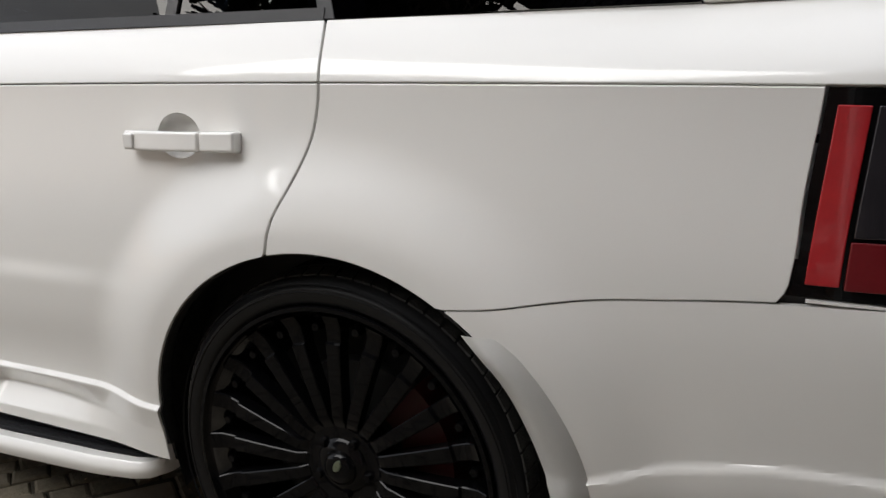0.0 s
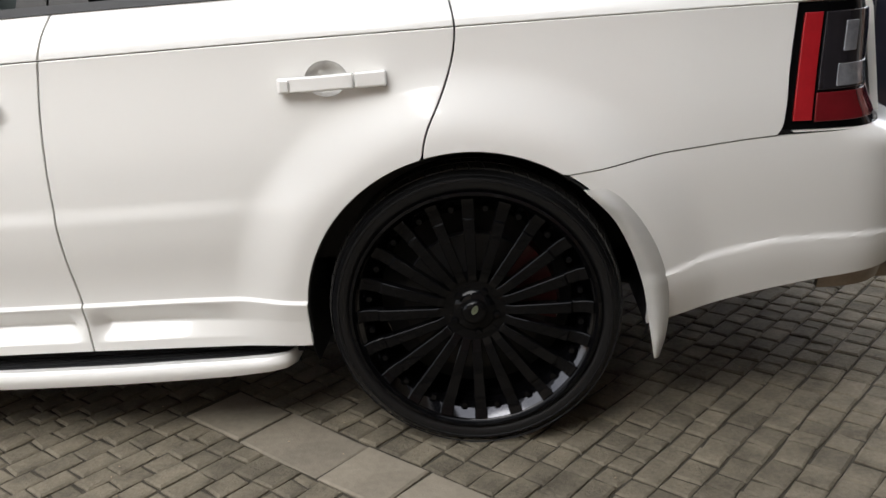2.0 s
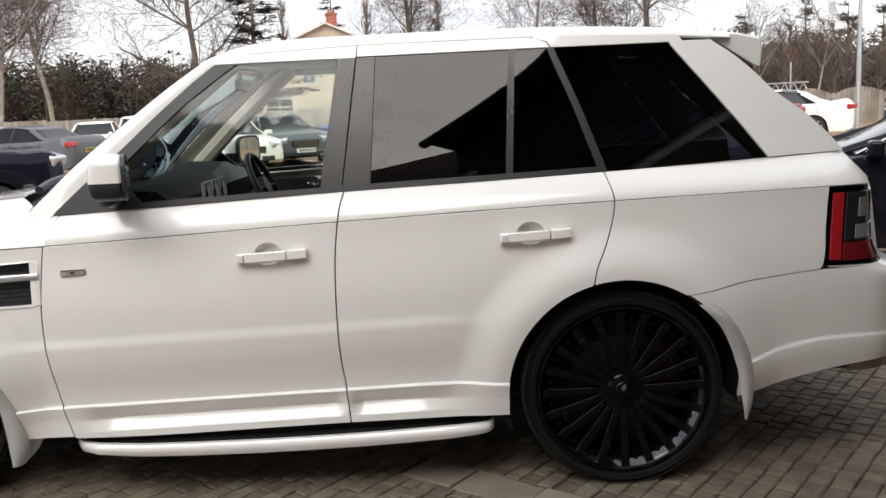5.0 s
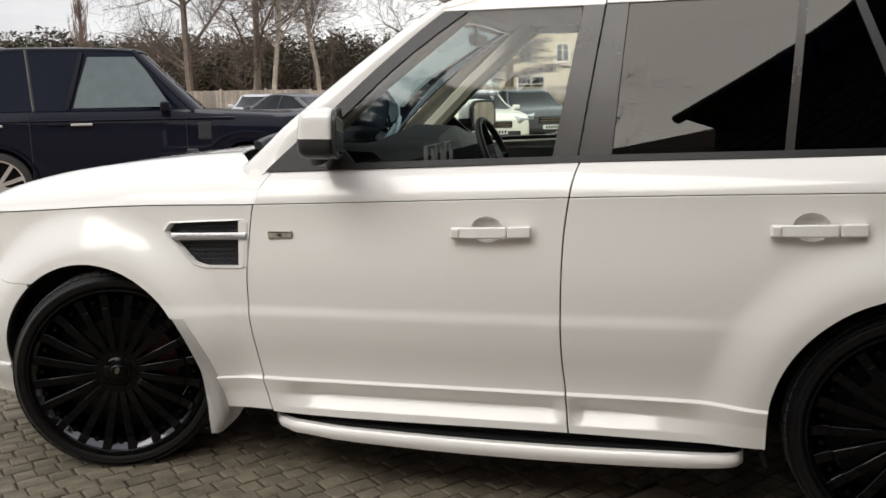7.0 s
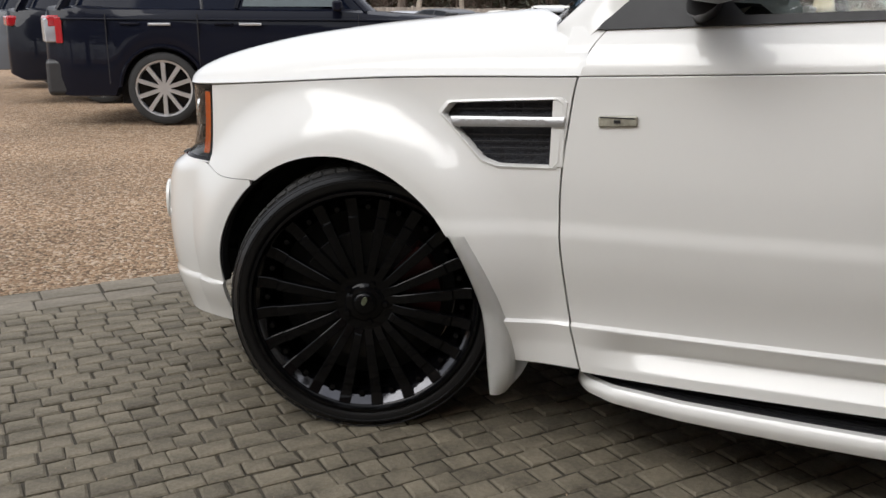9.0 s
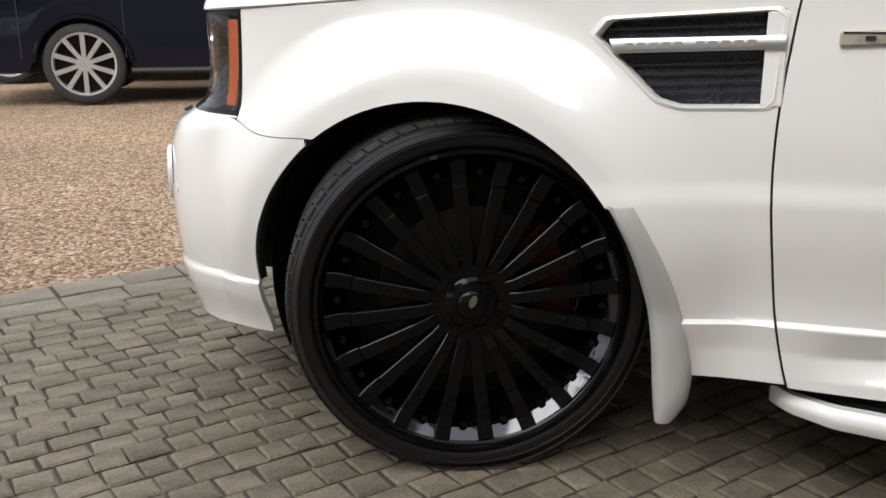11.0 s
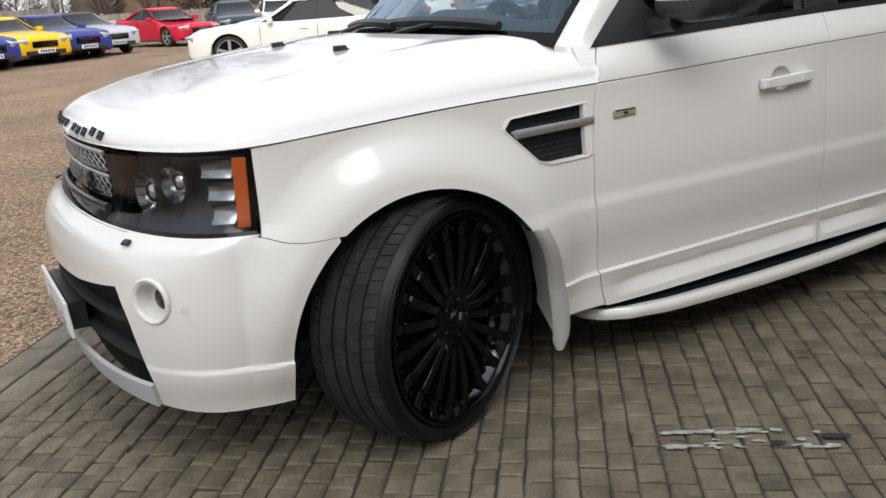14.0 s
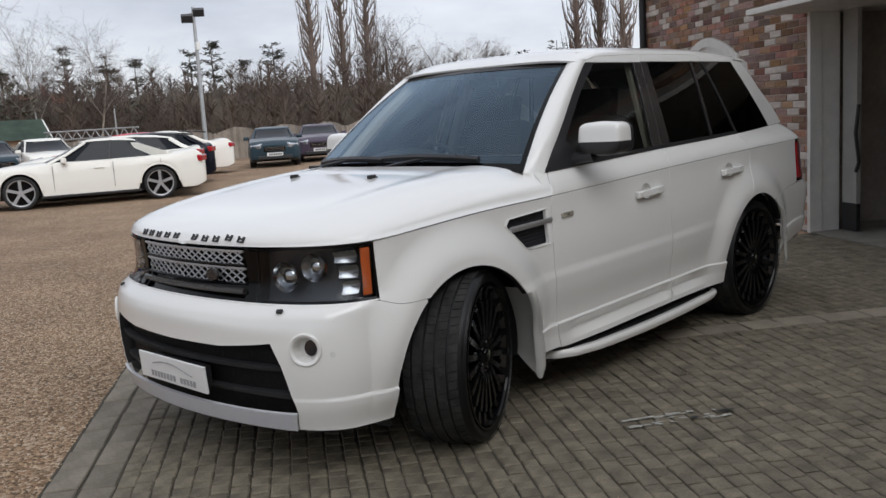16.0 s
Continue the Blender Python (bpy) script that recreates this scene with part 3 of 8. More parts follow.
            if prev:
                for q in range(4):
                    bm.faces.new((prev[q], prev[(q + 1) % 4], ring[(q + 1) % 4], ring[q]))
            prev = ring
        part("tread_rib", fix(bm), BLACK_TRIM, board)

# floor pan and dark underside, so that no light comes from within
bm = bmesh.new()
box(bm, (1.45, 0, 0.34), (4.3, 1.0, 0.10))
box(bm, (1.40, 0, 0.29), (1.75, 1.70, 0.10))
box(bm, (3.52, 0, 0.38), (0.62, 1.30, 0.10))
box(bm, (-0.64, 0, 0.30), (0.36, 1.00, 0.08))
box(bm, (1.2, 0, 0.25), (2.6, 0.5, 0.14))
part("underbody", bm, LINER, suv)


# ---- the white car: bonnet, roof, glass ----
top_z = curve([(-0.87, 0.958), (-0.845, 0.985), (-0.80, 1.008), (-0.65, 1.052), (-0.45, 1.093), (-0.26, 1.122), (0.0, 1.153), (0.2, 1.168), (0.5, 1.180)])


def bonnet(s, t):
    """s from the nose to the screen, t across from the left to the right edge."""
    a = math.sin(min(1, s * 2.2) * math.pi / 2) if s < 0.4545 else 1.0
    if s < 0.4545:
        v = math.sin(s / 0.4545 * math.pi / 2)
        d = (1 - v * v) ** (1 / 3)
        x = XF - d * 0.468
        w = v * 0.885
    else:
        q = (s - 0.4545) / 0.5455
        x = XF + q * (0.59 - XF)
        w = 0.885 + (crease_y(x) - 0.885) * min(1, q * 2)
    j = 2 * t - 1
    y = w * math.copysign(1 - (1 - abs(j)) ** 1.35, j)
    edge, peak = crease_z(x) + 0.003, top_z(x)
    r = abs(y) / max(w, 1e-6)
    z = edge + (peak - edge) * (1 - r ** 4.2) ** 0.52
    z += 0.010 * step(0.50, 0.62, abs(y)) * (1 - step(0.66, 0.80, abs(y))) * step(-0.7, -0.3, x)
    if x > 0.10:   # hollow towards the screen
        lim = 0.612 - 0.33 * (1 - (abs(y) / 0.84) ** 3) if abs(y) < 0.84 else 0.612 + 0.1 * max(0.0, z - 1.06)
        x = 0.10 + (x - 0.10) * (lim - 0.10) / (0.59 - 0.10)
    return (x, y, z)


bm = patch(bonnet, 84, 64, (0, 0, 1), 0.014)
lid = part("bonnet", bm, WHITE, suv, bevel=0.0022)

# cowl, dark, with two wipers
bm = patch(lambda s, t: (0.265 + 0.20 * (2 * s - 1) ** 2 + (0.12 - 0.05 * (2 * s - 1) ** 2) * t, 1.38 * (s - 0.5), 1.146 - 0.035 * (2 * s - 1) ** 2 + 0.02 * t), 24, 3, (0, 0, 1), 0.03)
part("cowl", bm, BLACK_TRIM, suv)


def screen_edge(s, t, lift=0.0):
    """Windscreen: s across from left to right, t upwards."""
    j = 2 * s - 1
    a = Vector((0.345 + 0.165 * j * j, 0.800 * j, 1.160 - 0.026 * j * j))
    b = Vector((1.125 + 0.055 * j * j, 0.605 * j, 1.676 - 0.014 * j * j))
    p = a.lerp(b, t)
    n = Vector((-0.6, 0, 0.8))
    return tuple(p + n * (0.028 * math.sin(math.pi * t) + lift))


bm = patch(lambda s, t: screen_edge(0.012 + 0.976 * s, 0.02 + 0.95 * t), 24, 16, (-1, 0, 1), 0)
screen = part("windscreen", bm, SCREEN_GLASS, suv, "windscreen glass, blue of the reflected sky put into its sheen")
screen.visible_shadow = False
for a, b in ((0.0, 0.060), (0.955, 1.0)):
    bm = patch(lambda s, t: screen_edge(s, a + (b - a) * t, 0.002), 24, 2, (-1, 0, 1), 0)
    part("screen_border", bm, GLOSS_BLACK, suv)
for e in (0.0, 0.984):
    bm = patch(lambda s, t: screen_edge(e + 0.016 * s, t, 0.002), 2, 16, (-1, 0, 1), 0)
    part("screen_border", bm, GLOSS_BLACK, suv)
for y0, y1, lift in ((0.66, 0.02, 0.0), (0.05, -0.58, 0.006)):
    bm = bmesh.new()
    pa = []
    for q in np.linspace(0, 1, 14):
        y = y0 + (y1 - y0) * q
        j = y / 0.80
        p = Vector(screen_edge((j + 1) / 2, 0.050 + 0.03 * q * (1 - q) * 2 + lift, 0.026))
        pa.append(p)
    tube(bm, pa, 0.018, 6)
    base = Vector((0.31 + 0.10 * (y0 / 0.8) ** 2, y0 - 0.05, 1.165))
    tube(bm, [base, base + Vector((0.03, -0.08, 0.02)), pa[7]], 0.010, 6)
    bm2 = box(bm, base, (0.05, 0.06, 0.035))
    part("wiper", bm, BLACK_TRIM, suv)
for y in (-0.295, 0.305):
    bm = bmesh.new()
    box(bm, (-0.008, y, 1.158), (0.045, 0.022, 0.020))
    box(bm, (0.006, y, 1.152), (0.03, 0.03, 0.014))
    part("washer_jet", bm, BLACK_TRIM, lid, bevel=0.004)

# roof
roof_z = curve([(1.05, 1.700), (1.2, 1.712), (1.30, 1.722), (1.48, 1.737), (1.8, 1.742), (2.12, 1.742), (2.52, 1.739), (2.91, 1.721), (3.12, 1.702), (3.3, 1.680)])
gut_z = lin([(1.10, 1.640), (1.27, 1.676), (1.36, 1.696), (1.80, 1.710), (2.46, 1.709), (3.0, 1.690), (3.35, 1.665)])


def roof(s, t):
    j = 2 * t - 1
    x0 = 1.128 + 0.058 * j * j
    x = x0 + (3.24 - x0) * s
    w = -glasshouse(x, gut_z(x)).y + 0.002
    r = abs(j)
    y = math.copysign(w * (1 - (1 - r) ** 1.4), j)
    q = abs(y) / w
    edge, peak = gut_z(x), 1.688 + (roof_z(x) + 0.026 - 1.688) * (1 - (1 - min(1, (x - x0) / 0.20)) ** 2)
    return (x, y, edge + (peak - edge) * (1 - q ** 5) ** 0.5)


part("roof", patch(roof, 40, 44, (0, 0, 1), 0.012), WHITE, suv, bevel=0.002)
bm = patch(lambda s, t: (1.22 + s * 1.85, 1.16 * (t - 0.5), 1.69), 8, 8, (0, 0, -1), 0)
part("headlining", bm, HEADLINER, suv)

black_edge = curve([(1.11, 0.607), (1.125, 0.622), (1.354, 0.879), (1.508, 1.050), (1.662, 1.243), (1.70, 1.30)])     # front of the dark frame, x of z
glass_edge = curve([(1.13, 0.72), (1.35, 0.943), (1.526, 1.141), (1.654, 1.317), (1.68, 1.355)])
frame_low = shift(belt_z, 0.018)
mid_up = lin([(1.16, 1.722), (1.706, 1.796)])
for side in (-1, 1):
    G = dict(surface=glasshouse, side=side)
    # white screen pillar, from the bonnet up into the roof rail
    def pillar(s, t):
        z = 1.06 + (1.676 - 1.06) * t
        a = Vector(screen_edge(0.0, min(1, max(0, (z - 1.134) / (1.664 - 1.134))), 0.0))
        b = glasshouse(black_edge(z), z)
        p = a.lerp(b, s) + Vector((-0.45, -0.75, 0.5)) * (0.028 * math.sin(math.pi * s) ** 0.8 * step(0.06, 0.34, t))
        p.z = min(p.z, z + 0.02)
        return (p.x, -p.y * side, p.z)
    part("screen_pillar", patch(pillar, 8, 28, (-0.5, side, 0.3), 0.004), WHITE, suv)
    # white upper frames over the door glass
    up = shift(gut_z, -0.003)
    bm = panel(lambda z: black_edge(z) + 0.002, shift(mid_up, -0.0015), const(1.660), up, nu=26, nv=4, off=0.004, **G)
    part("door_frame", bm, WHITE, suv, bevel=0.002)
    tail = lin([(1.60, 2.563), (1.648, 2.546), (1.688, 2.518), (1.703, 2.459)])
    bm = panel(shift(mid_up, 0.0015), lambda z: tail(z), const(1.664), up, nu=26, nv=4, off=0.004, **G)
    part("door_frame", bm, WHITE, suv, bevel=0.002)
    bm = panel(lambda z: tail(z) + 0.004, lambda z: 3.02 + 0.9 * (1.70 - z), const(1.664), shift(gut_z, 0.004), nu=26, nv=4, off=0.004, **G)
    part("roof_rail", bm, WHITE, suv, bevel=0.002)
    # dark screen-side frame and mirror corner
    bm = panel(black_edge, glass_edge, lambda x: max(belt_z(x) + 0.001, 0), const(1.659), nu=6, nv=30, off=0.001, **G)
    part("window_frame", bm, BLACK_TRIM, suv)
    bm = panel(lambda z: max(black_edge(z), 0.63), lambda z: 0.97, shift(belt_z, 0.001), lambda x: lin([(0.63, 1.136), (0.70, 1.19), (0.83, 1.29), (0.97, 1.15)])(x), nu=12, nv=10, off=0.003, **G)
    part("mirror_corner", bm, BLACK_TRIM, suv)
    # belt strips
    bm = panel(const(0.64), lambda z: 2.70, shift(belt_z, -0.001), shift(belt_z, 0.020), nu=50, nv=2, off=0.004, **G)
    part("belt_strip", bm, BLACK_TRIM, suv)
    # middle pillar, two dark halves
    b0, b1 = lin([(1.175, 1.641), (1.657, 1.717)]), lin([(1.182, 1.831), (1.661, 1.864)])
    for l, r in ((b0, shift(mid_up, -0.002)), (shift(mid_up, 0.002), b1)):
        bm = panel(l, r, frame_low, const(1.662), nu=5, nv=16, off=0.003, **G)
        part("middle_pillar", bm, DARK_GREY, suv, bevel=0.002)
    # panes
    bm = panel(lambda z: glass_edge(z) - 0.02, lambda z: b0(z) + 0.01, frame_low, const(1.662), nu=20, nv=14, off=-0.004, skirt=0, **G)
    pane = part("front_window", bm, CLEAR_GLASS, suv, "clear front side window")
    pane.visible_shadow = False
    c0, c1 = lin([(1.202, 2.340), (1.662, 2.375)]), lin([(1.206, 2.367), (1.661, 2.399)])
    d0 = lin([(1.192, 2.690), (1.438, 2.607), (1.66, 2.522)])
    for l, r in ((b1, c0), (c1, d0)):
        bm = panel(l, r, frame_low, const(1.664), nu=14, nv=12, off=-0.003, skirt=0, **G)
        pane = part("rear_window", bm, PRIVACY_GLASS, suv, "dark privacy glass")
        pane.visible_shadow = False
    bm = panel(c0, c1, frame_low, const(1.664), nu=2, nv=12, off=0.003, **G)
    part("window_divider", bm, DARK_GREY, suv)
    d1 = lin([(1.192, 2.722), (1.438, 2.637), (1.66, 2.550)])
    bm = panel(d0, d1, shift(belt_z, 0.0), const(1.664), nu=3, nv=12, off=0.002, **G)
    part("rear_pillar_trim", bm, BLACK_TRIM, suv, bevel=0.002)
    e1 = lin([(1.205, 3.345), (1.34, 3.243), (1.50, 3.116), (1.662, 2.988)])
    bm = panel(d1, e1, shift(belt_z, 0.002), const(1.666), nu=20, nv=14, off=0.0, skirt=0.006, **G)
    pane = part("quarter_window", bm, PRIVACY_GLASS, suv, "dark privacy glass")
    pane.visible_shadow = False
    # white tail pillar
    tail_x = curve([(1.10, 3.70), (1.20, 3.655), (1.379, 3.498), (1.455, 3.399), (1.551, 3.306), (1.615, 3.233), (1.69, 3.125)])
    bm = panel(shift(e1, 0.004), tail_x, shift(belt_z, 0.002), lambda x: 1.668, nu=16, nv=24, off=0.004, **G)
    part("tail_pillar", bm, WHITE, suv, bevel=0.003)

# tailgate with dark glass, and the roof spoiler
tg = lambda s, t: (lin([(0.80, 3.83), (1.10, 3.79), (1.2, 3.70), (1.69, 3.16)])(0.80 + 0.89 * t) + 0.02 * (1 - (2 * s - 1) ** 2), (2 * s - 1) * lin([(0.80, 0.64), (1.1, 0.64), (1.69, 0.58)])(0.80 + 0.89 * t), 0.80 + 0.89 * t)
part("tailgate", patch(tg, 12, 20, (1, 0, 0), 0.02), WHITE, suv)
bm = patch(lambda s, t: tuple(Vector(tg(0.06 + 0.88 * s, 0.47 + 0.48 * t)) + Vector((0.008, 0, 0.006))), 10, 8, (1, 0, 0.4), 0)
part("rear_screen", bm, PRIVACY_GLASS, suv)
bm = bmesh.new()
prev = None
for y in np.linspace(-0.615, 0.615, 25):
    k = (abs(y) / 0.615) ** 4
    ring = [bm.verts.new(p) for p in ((3.13, y, 1.722 - 0.022 * k), (3.27, y, 1.712 - 0.022 * k), (3.385 - 0.02 * k, y, 1.694 - 0.028 * k), (3.40 - 0.03 * k, y, 1.62), (3.385 - 0.02 * k, y, 1.556), (3.342, y, 1.558))]
    if prev:
        for q in range(6):
            bm.faces.new((prev[q], prev[(q + 1) % 6], ring[(q + 1) % 6], ring[q]))
    else:
        bm.faces.new(ring)
    prev = ring
bm.faces.new(prev)
part("roof_spoiler", fix(bm), WHITE, suv, bevel=0.008, seg=3)
bm = bmesh.new()
box(bm, (3.22, 0, 1.625), (0.27, 1.226, 0.02), pose(0, 0, 0, 0, 34, 0))
part("spoiler_joint", bm, BLACK_TRIM, suv)

# tail lamps
CLEAR_GREY = material("clear_grey_lens", (0.34, 0.35, 0.38), 0.12, metal=0.4, coat=0.8, vary=0.3, scale=40)
SMOKED = material("smoked_lens", (0.022, 0.020, 0.024), 0.08, coat=0.8, vary=0.3, scale=30)
for side in (-1, 1):
    lamp = part("tail_lamp", panel(lamp_edge, lambda z: 4.02, const(0.808), lambda x: crease_z(min(x, 3.5)) - 0.002, nu=20, nv=16, side=side, off=-0.006), GLOSS_BLACK, suv, "red and clear tail lamp in a black frame")
    for nm, u0, u1, z0, z1, mat in (("red_lens", 3.543, 3.588, 0.828, 1.078, RED_LENS), ("clear_lens", 3.650, 3.69, 0.985, 1.055, CLEAR_GREY), ("reverse_lens", 3.640, 3.78, 0.905, 0.957, CLEAR_GREY), ("lower_lens", 3.594, 3.86, 0.824, 0.893, DARK_RED_LENS), ("smoked_lens", 3.596, 3.90, 0.898, 1.078, SMOKED)):
        bm = panel(lambda z: u0 + 0.09 * (z - 1.0), lambda z: u1 + 0.09 * (z - 1.0), const(z0), const(z1), nu=8, nv=8, side=side, off=0.0035 if nm in ("clear_lens", "reverse_lens") else 0.0015, skirt=0.006)
        part(nm, bm, mat, lamp, bevel=0.002)
    bm = bmesh.new()
    box(bm, (3.82, side * 0.60, 0.365), (0.20, 0.16, 0.05))
    part("exhaust_tip", bm, BRONZE_TIP, suv, bevel=0.015, seg=3)
    bm = panel(lambda z: 3.63, lambda z: 3.86, const(0.372), lambda x: 0.414, nu=8, nv=4, side=side, off=-0.015)
    part("exhaust_cover", bm, BRONZE_TIP, suv, bevel=0.003)


# ---- the white car: grille, lamps, fittings ----
RIB_CHROME = material("dim_rib_chrome", (0.40, 0.41, 0.43), 0.2, metal=1.0, vary=0.3, scale=30)
LAMP_CHROME = material("smoked_chrome", (0.60, 0.61, 0.63), 0.14, metal=1.0, vary=0.15, scale=20)
# dark front behind lamps and grille
for side in (-1, 1):
    bm = panel(lambda z: XF - AF, lambda z: -0.545, const(0.725), lambda x: 0.950, nu=30, nv=8, side=side, off=-0.10, skirt=0)
    part("front_backing", bm, GLOSS_BLACK, suv)
    # headlamp: bucket, reflectors, projector, amber strip, clear lens
    u_in, u_out = u_front(0.465, 0.84), -0.560
    lamp = part("headlamp", panel(lambda z: u_in - 0.10 * (0.84 - z), const(u_out), lambda x: 0.735, lambda x: crease_z(x) - 0.006, nu=20, nv=8, side=side, off=-0.075, skirt=0.0), material("lamp_bucket", (0.062, 0.065, 0.072), 0.3, metal=0.4, vary=0.2, scale=14), suv, "smoked headlamp with amber corner strip")
    for uu, zz, r, mat in ((u_in + 0.135, 0.828, 0.064, LAMP_CHROME), (u_in + 0.285, 0.866, 0.058, LAMP_CHROME)):
        c = body(uu, zz)
        n = (body(uu + 0.01, zz) - body(uu - 0.01, zz)).cross(Vector((0, 0, 1))).normalized()
        n = n if n.x < 0 else -n
        n = (n * 0.7 + Vector((-1, 0, 0)) * 0.3).normalized()
        c = c - n * 0.050
        bm = bmesh.new()
        lathe(bm, [(r, 0.028), (r * 0.97, 0.034), (r * 0.88, 0.022), (r * 0.60, -0.006), (r * 0.58, 0.012), (r * 0.4, 0.024), (r * 0.15, 0.028), (0.001, 0.028)], 28, "z")
        m = Matrix.Translation((c.x, c.y * -side, c.z)) @ Vector((n.x, n.y * -side, n.z)).to_track_quat("Z", "Y").to_matrix().to_4x4()
        bmesh.ops.transform(bm, matrix=m, verts=bm.verts)
        part("reflector", bm, mat, lamp)
    for i in range(3):
        z0 = 0.762 + 0.058 * i
        bm = panel(lambda z: -0.715 - 0.25 * (z - 0.76), const(-0.633), const(z0), const(z0 + 0.048), nu=8, nv=5, side=side, off=-0.040, skirt=0.03)
        for v in bm.verts:
            v.co.x += 0.010 * math.sin((v.co.z - z0) / 0.048 * math.pi)
        part("lamp_rib", bm, RIB_CHROME, lamp)
    bm = panel(lambda z: -0.622 + 0.03 * (z - 0.74), lambda z: -0.582 + 0.05 * (z - 0.74), const(0.752), lambda x: 0.936, nu=4, nv=12, side=side, off=-0.006, skirt=0.01)
    part("amber_strip", bm, AMBER, lamp, bevel=0.003)
    bm = panel(lambda z: u_in - 0.10 * (0.84 - z), const(u_out), lambda x: 0.735, lambda x: crease_z(x) - 0.006, nu=24, nv=12, side=side, off=-0.001, skirt=0.0)
    lens = part("lamp_lens", bm, CLEAR_LENS, lamp, "clear outer lens")
    lens.visible_shadow = False
    for z0, z1 in ((0.731, 0.741), (0.944, 0.951)):
        bm = panel(lambda z: u_in - 0.02, const(u_out), const(z0), lambda x: z1 if z1 < 0.9 else crease_z(x) - 0.003, nu=20, nv=1, side=side, off=0.0, skirt=0.01)
        part("lamp_seal", bm, GLOSS_BLACK, lamp)
    bm = panel(const(u_out - 0.006), const(u_out + 0.005), lambda x: 0.735, lambda x: crease_z(x) - 0.006, nu=1, nv=8, side=side, off=0.0, skirt=0.01)
    part("lamp_seal", bm, GLOSS_BLACK, lamp)
    # black surround between grille and lamp
    bm = panel(lambda z: u_front(0.405, z), lambda z: u_in - 0.10 * (0.84 - z), lambda x: 0.735, lambda x: 0.943, nu=6, nv=8, side=side, off=-0.004)
    part("grille_surround", bm, GLOSS_BLACK, suv, bevel=0.004)

# grille: two mesh bands in a black frame
grille = part("grille", panel(lambda z: XF - AF, lambda z: u_front(0.41, 0.83), const(0.735), const(0.943), nu=16, nv=8, off=-0.03, skirt=0), GLOSS_BLACK, suv, "black and silver mesh grille")
bm = panel(lambda z: XF - AF, lambda z: u_front(0.41, 0.83), const(0.735), const(0.943), nu=16, nv=8, off=-0.03, skirt=0, side=1)
part("grille_back", bm, GLOSS_BLACK, grille)


def face_point(y, z, off=0.0):
    u = FACE(abs(y), z)
    p = body(u, z)
    return Vector((p.x - off, y, z))


FACE_TABLE = {}


def FACE(y, z):
    key = round(y, 2)
    if key not in FACE_TABLE:
        FACE_TABLE[key] = u_front(max(0.004, y), 0.85)
    return FACE_TABLE[key]


MESH_SILVER = material("mesh_silver", (0.50, 0.50, 0.51), 0.3, metal=0.9, vary=0.1, scale=30)
for z0, z1 in ((0.872, 0.930), (0.795, 0.858)):
    band = bmesh.new()
    n = 15
    for i in range(n):
        for r, flip in ((0, 1), (0, -1)):
            ya = -0.385 + 0.77 * i / n
            yb = ya + 0.77 / n * 1.0
            zm = (z0 + z1) / 2
            for za, zb in ((z0, zm), (zm, z1)):
                a, b = (za, zb) if (flip > 0) == (za == z0) else (zb, za)
                tube(band, [face_point(ya, a, -0.010), face_point(yb, b, -0.010)], 0.0036, 5, caps=False)
    part("grille_mesh", band, MESH_SILVER, grille, "bright diamond mesh band")
    for zz in (z0, z1):
        bm = bmesh.new()
        tube(bm, [face_point(y, zz, -0.008) for y in np.linspace(-0.395, 0.395, 30)], 0.0055, 6)
        part("grille_bar", bm, GLOSS_BLACK if zz == z0 else SILVER, grille)
bm = bmesh.new()
tube(bm, [face_point(y, 0.768, 0.002) for y in np.linspace(-0.40, 0.40, 30)], 0.013, 8)
part("grille_bar", bm, DARK_GREY, grille)
bm = bmesh.new()
lathe(bm, [(0.001, 0.008), (0.03, 0.008), (0.034, 0.004), (0.034, -0.004)], 24, "x")
bmesh.ops.transform(bm, matrix=Matrix.Translation(face_point(-0.20, 0.826, 0.006)) @ pose(0, 0, 0, 0, 180, 0) @ Matrix.Diagonal((1, 1.25, 0.75, 1)), verts=bm.verts)
part("grille_badge", fix(bm), DARK_GREY, grille, "small oval badge")

# bonnet mark: a row of dark plain blocks where the maker's name stands
for y in (0.372, 0.296, 0.218, 0.140, 0.064, -0.086, -0.164, -0.242, -0.318, -0.392):
    best = min(((abs(bonnet(q, 0.5 + r)[1] - y) * 3 + abs(bonnet(q, 0.5 + r)[2] - 0.977), q, 0.5 + r) for q in np.linspace(0.01, 0.44, 60) for r in np.linspace(-0.5, 0.5, 101)))
    q, r = best[1], best[2]
    c = Vector(bonnet(q, r))
    n = (Vector(bonnet(q + 0.004, r)) - Vector(bonnet(q - 0.004, r))).cross(Vector(bonnet(q, r + 0.004)) - Vector(bonnet(q, r - 0.004))).normalized()
    n = n if n.z > 0 else -n
    n = (n + Vector((-0.35, 0, 0.1))).normalized()
    across = (Vector((0, 1, 0)) - n * n.y).normalized()
    m = Matrix((across, n.cross(across), n)).transposed().to_4x4()
    bm = bmesh.new()
    for dx, dy, sx, sy in ((-0.0145, 0, 0.009, 0.027), (0.0145, 0, 0.008, 0.027), (0, 0.0105, 0.034, 0.006), (0, -0.003, 0.026, 0.006)):
        box(bm, (dx, dy, 0), (sx, sy, 0.006))
    bmesh.ops.transform(bm, matrix=Matrix.Translation(c + n * 0.003) @ m, verts=bm.verts)
    part("name_block", bm, BLACK_TRIM, lid)

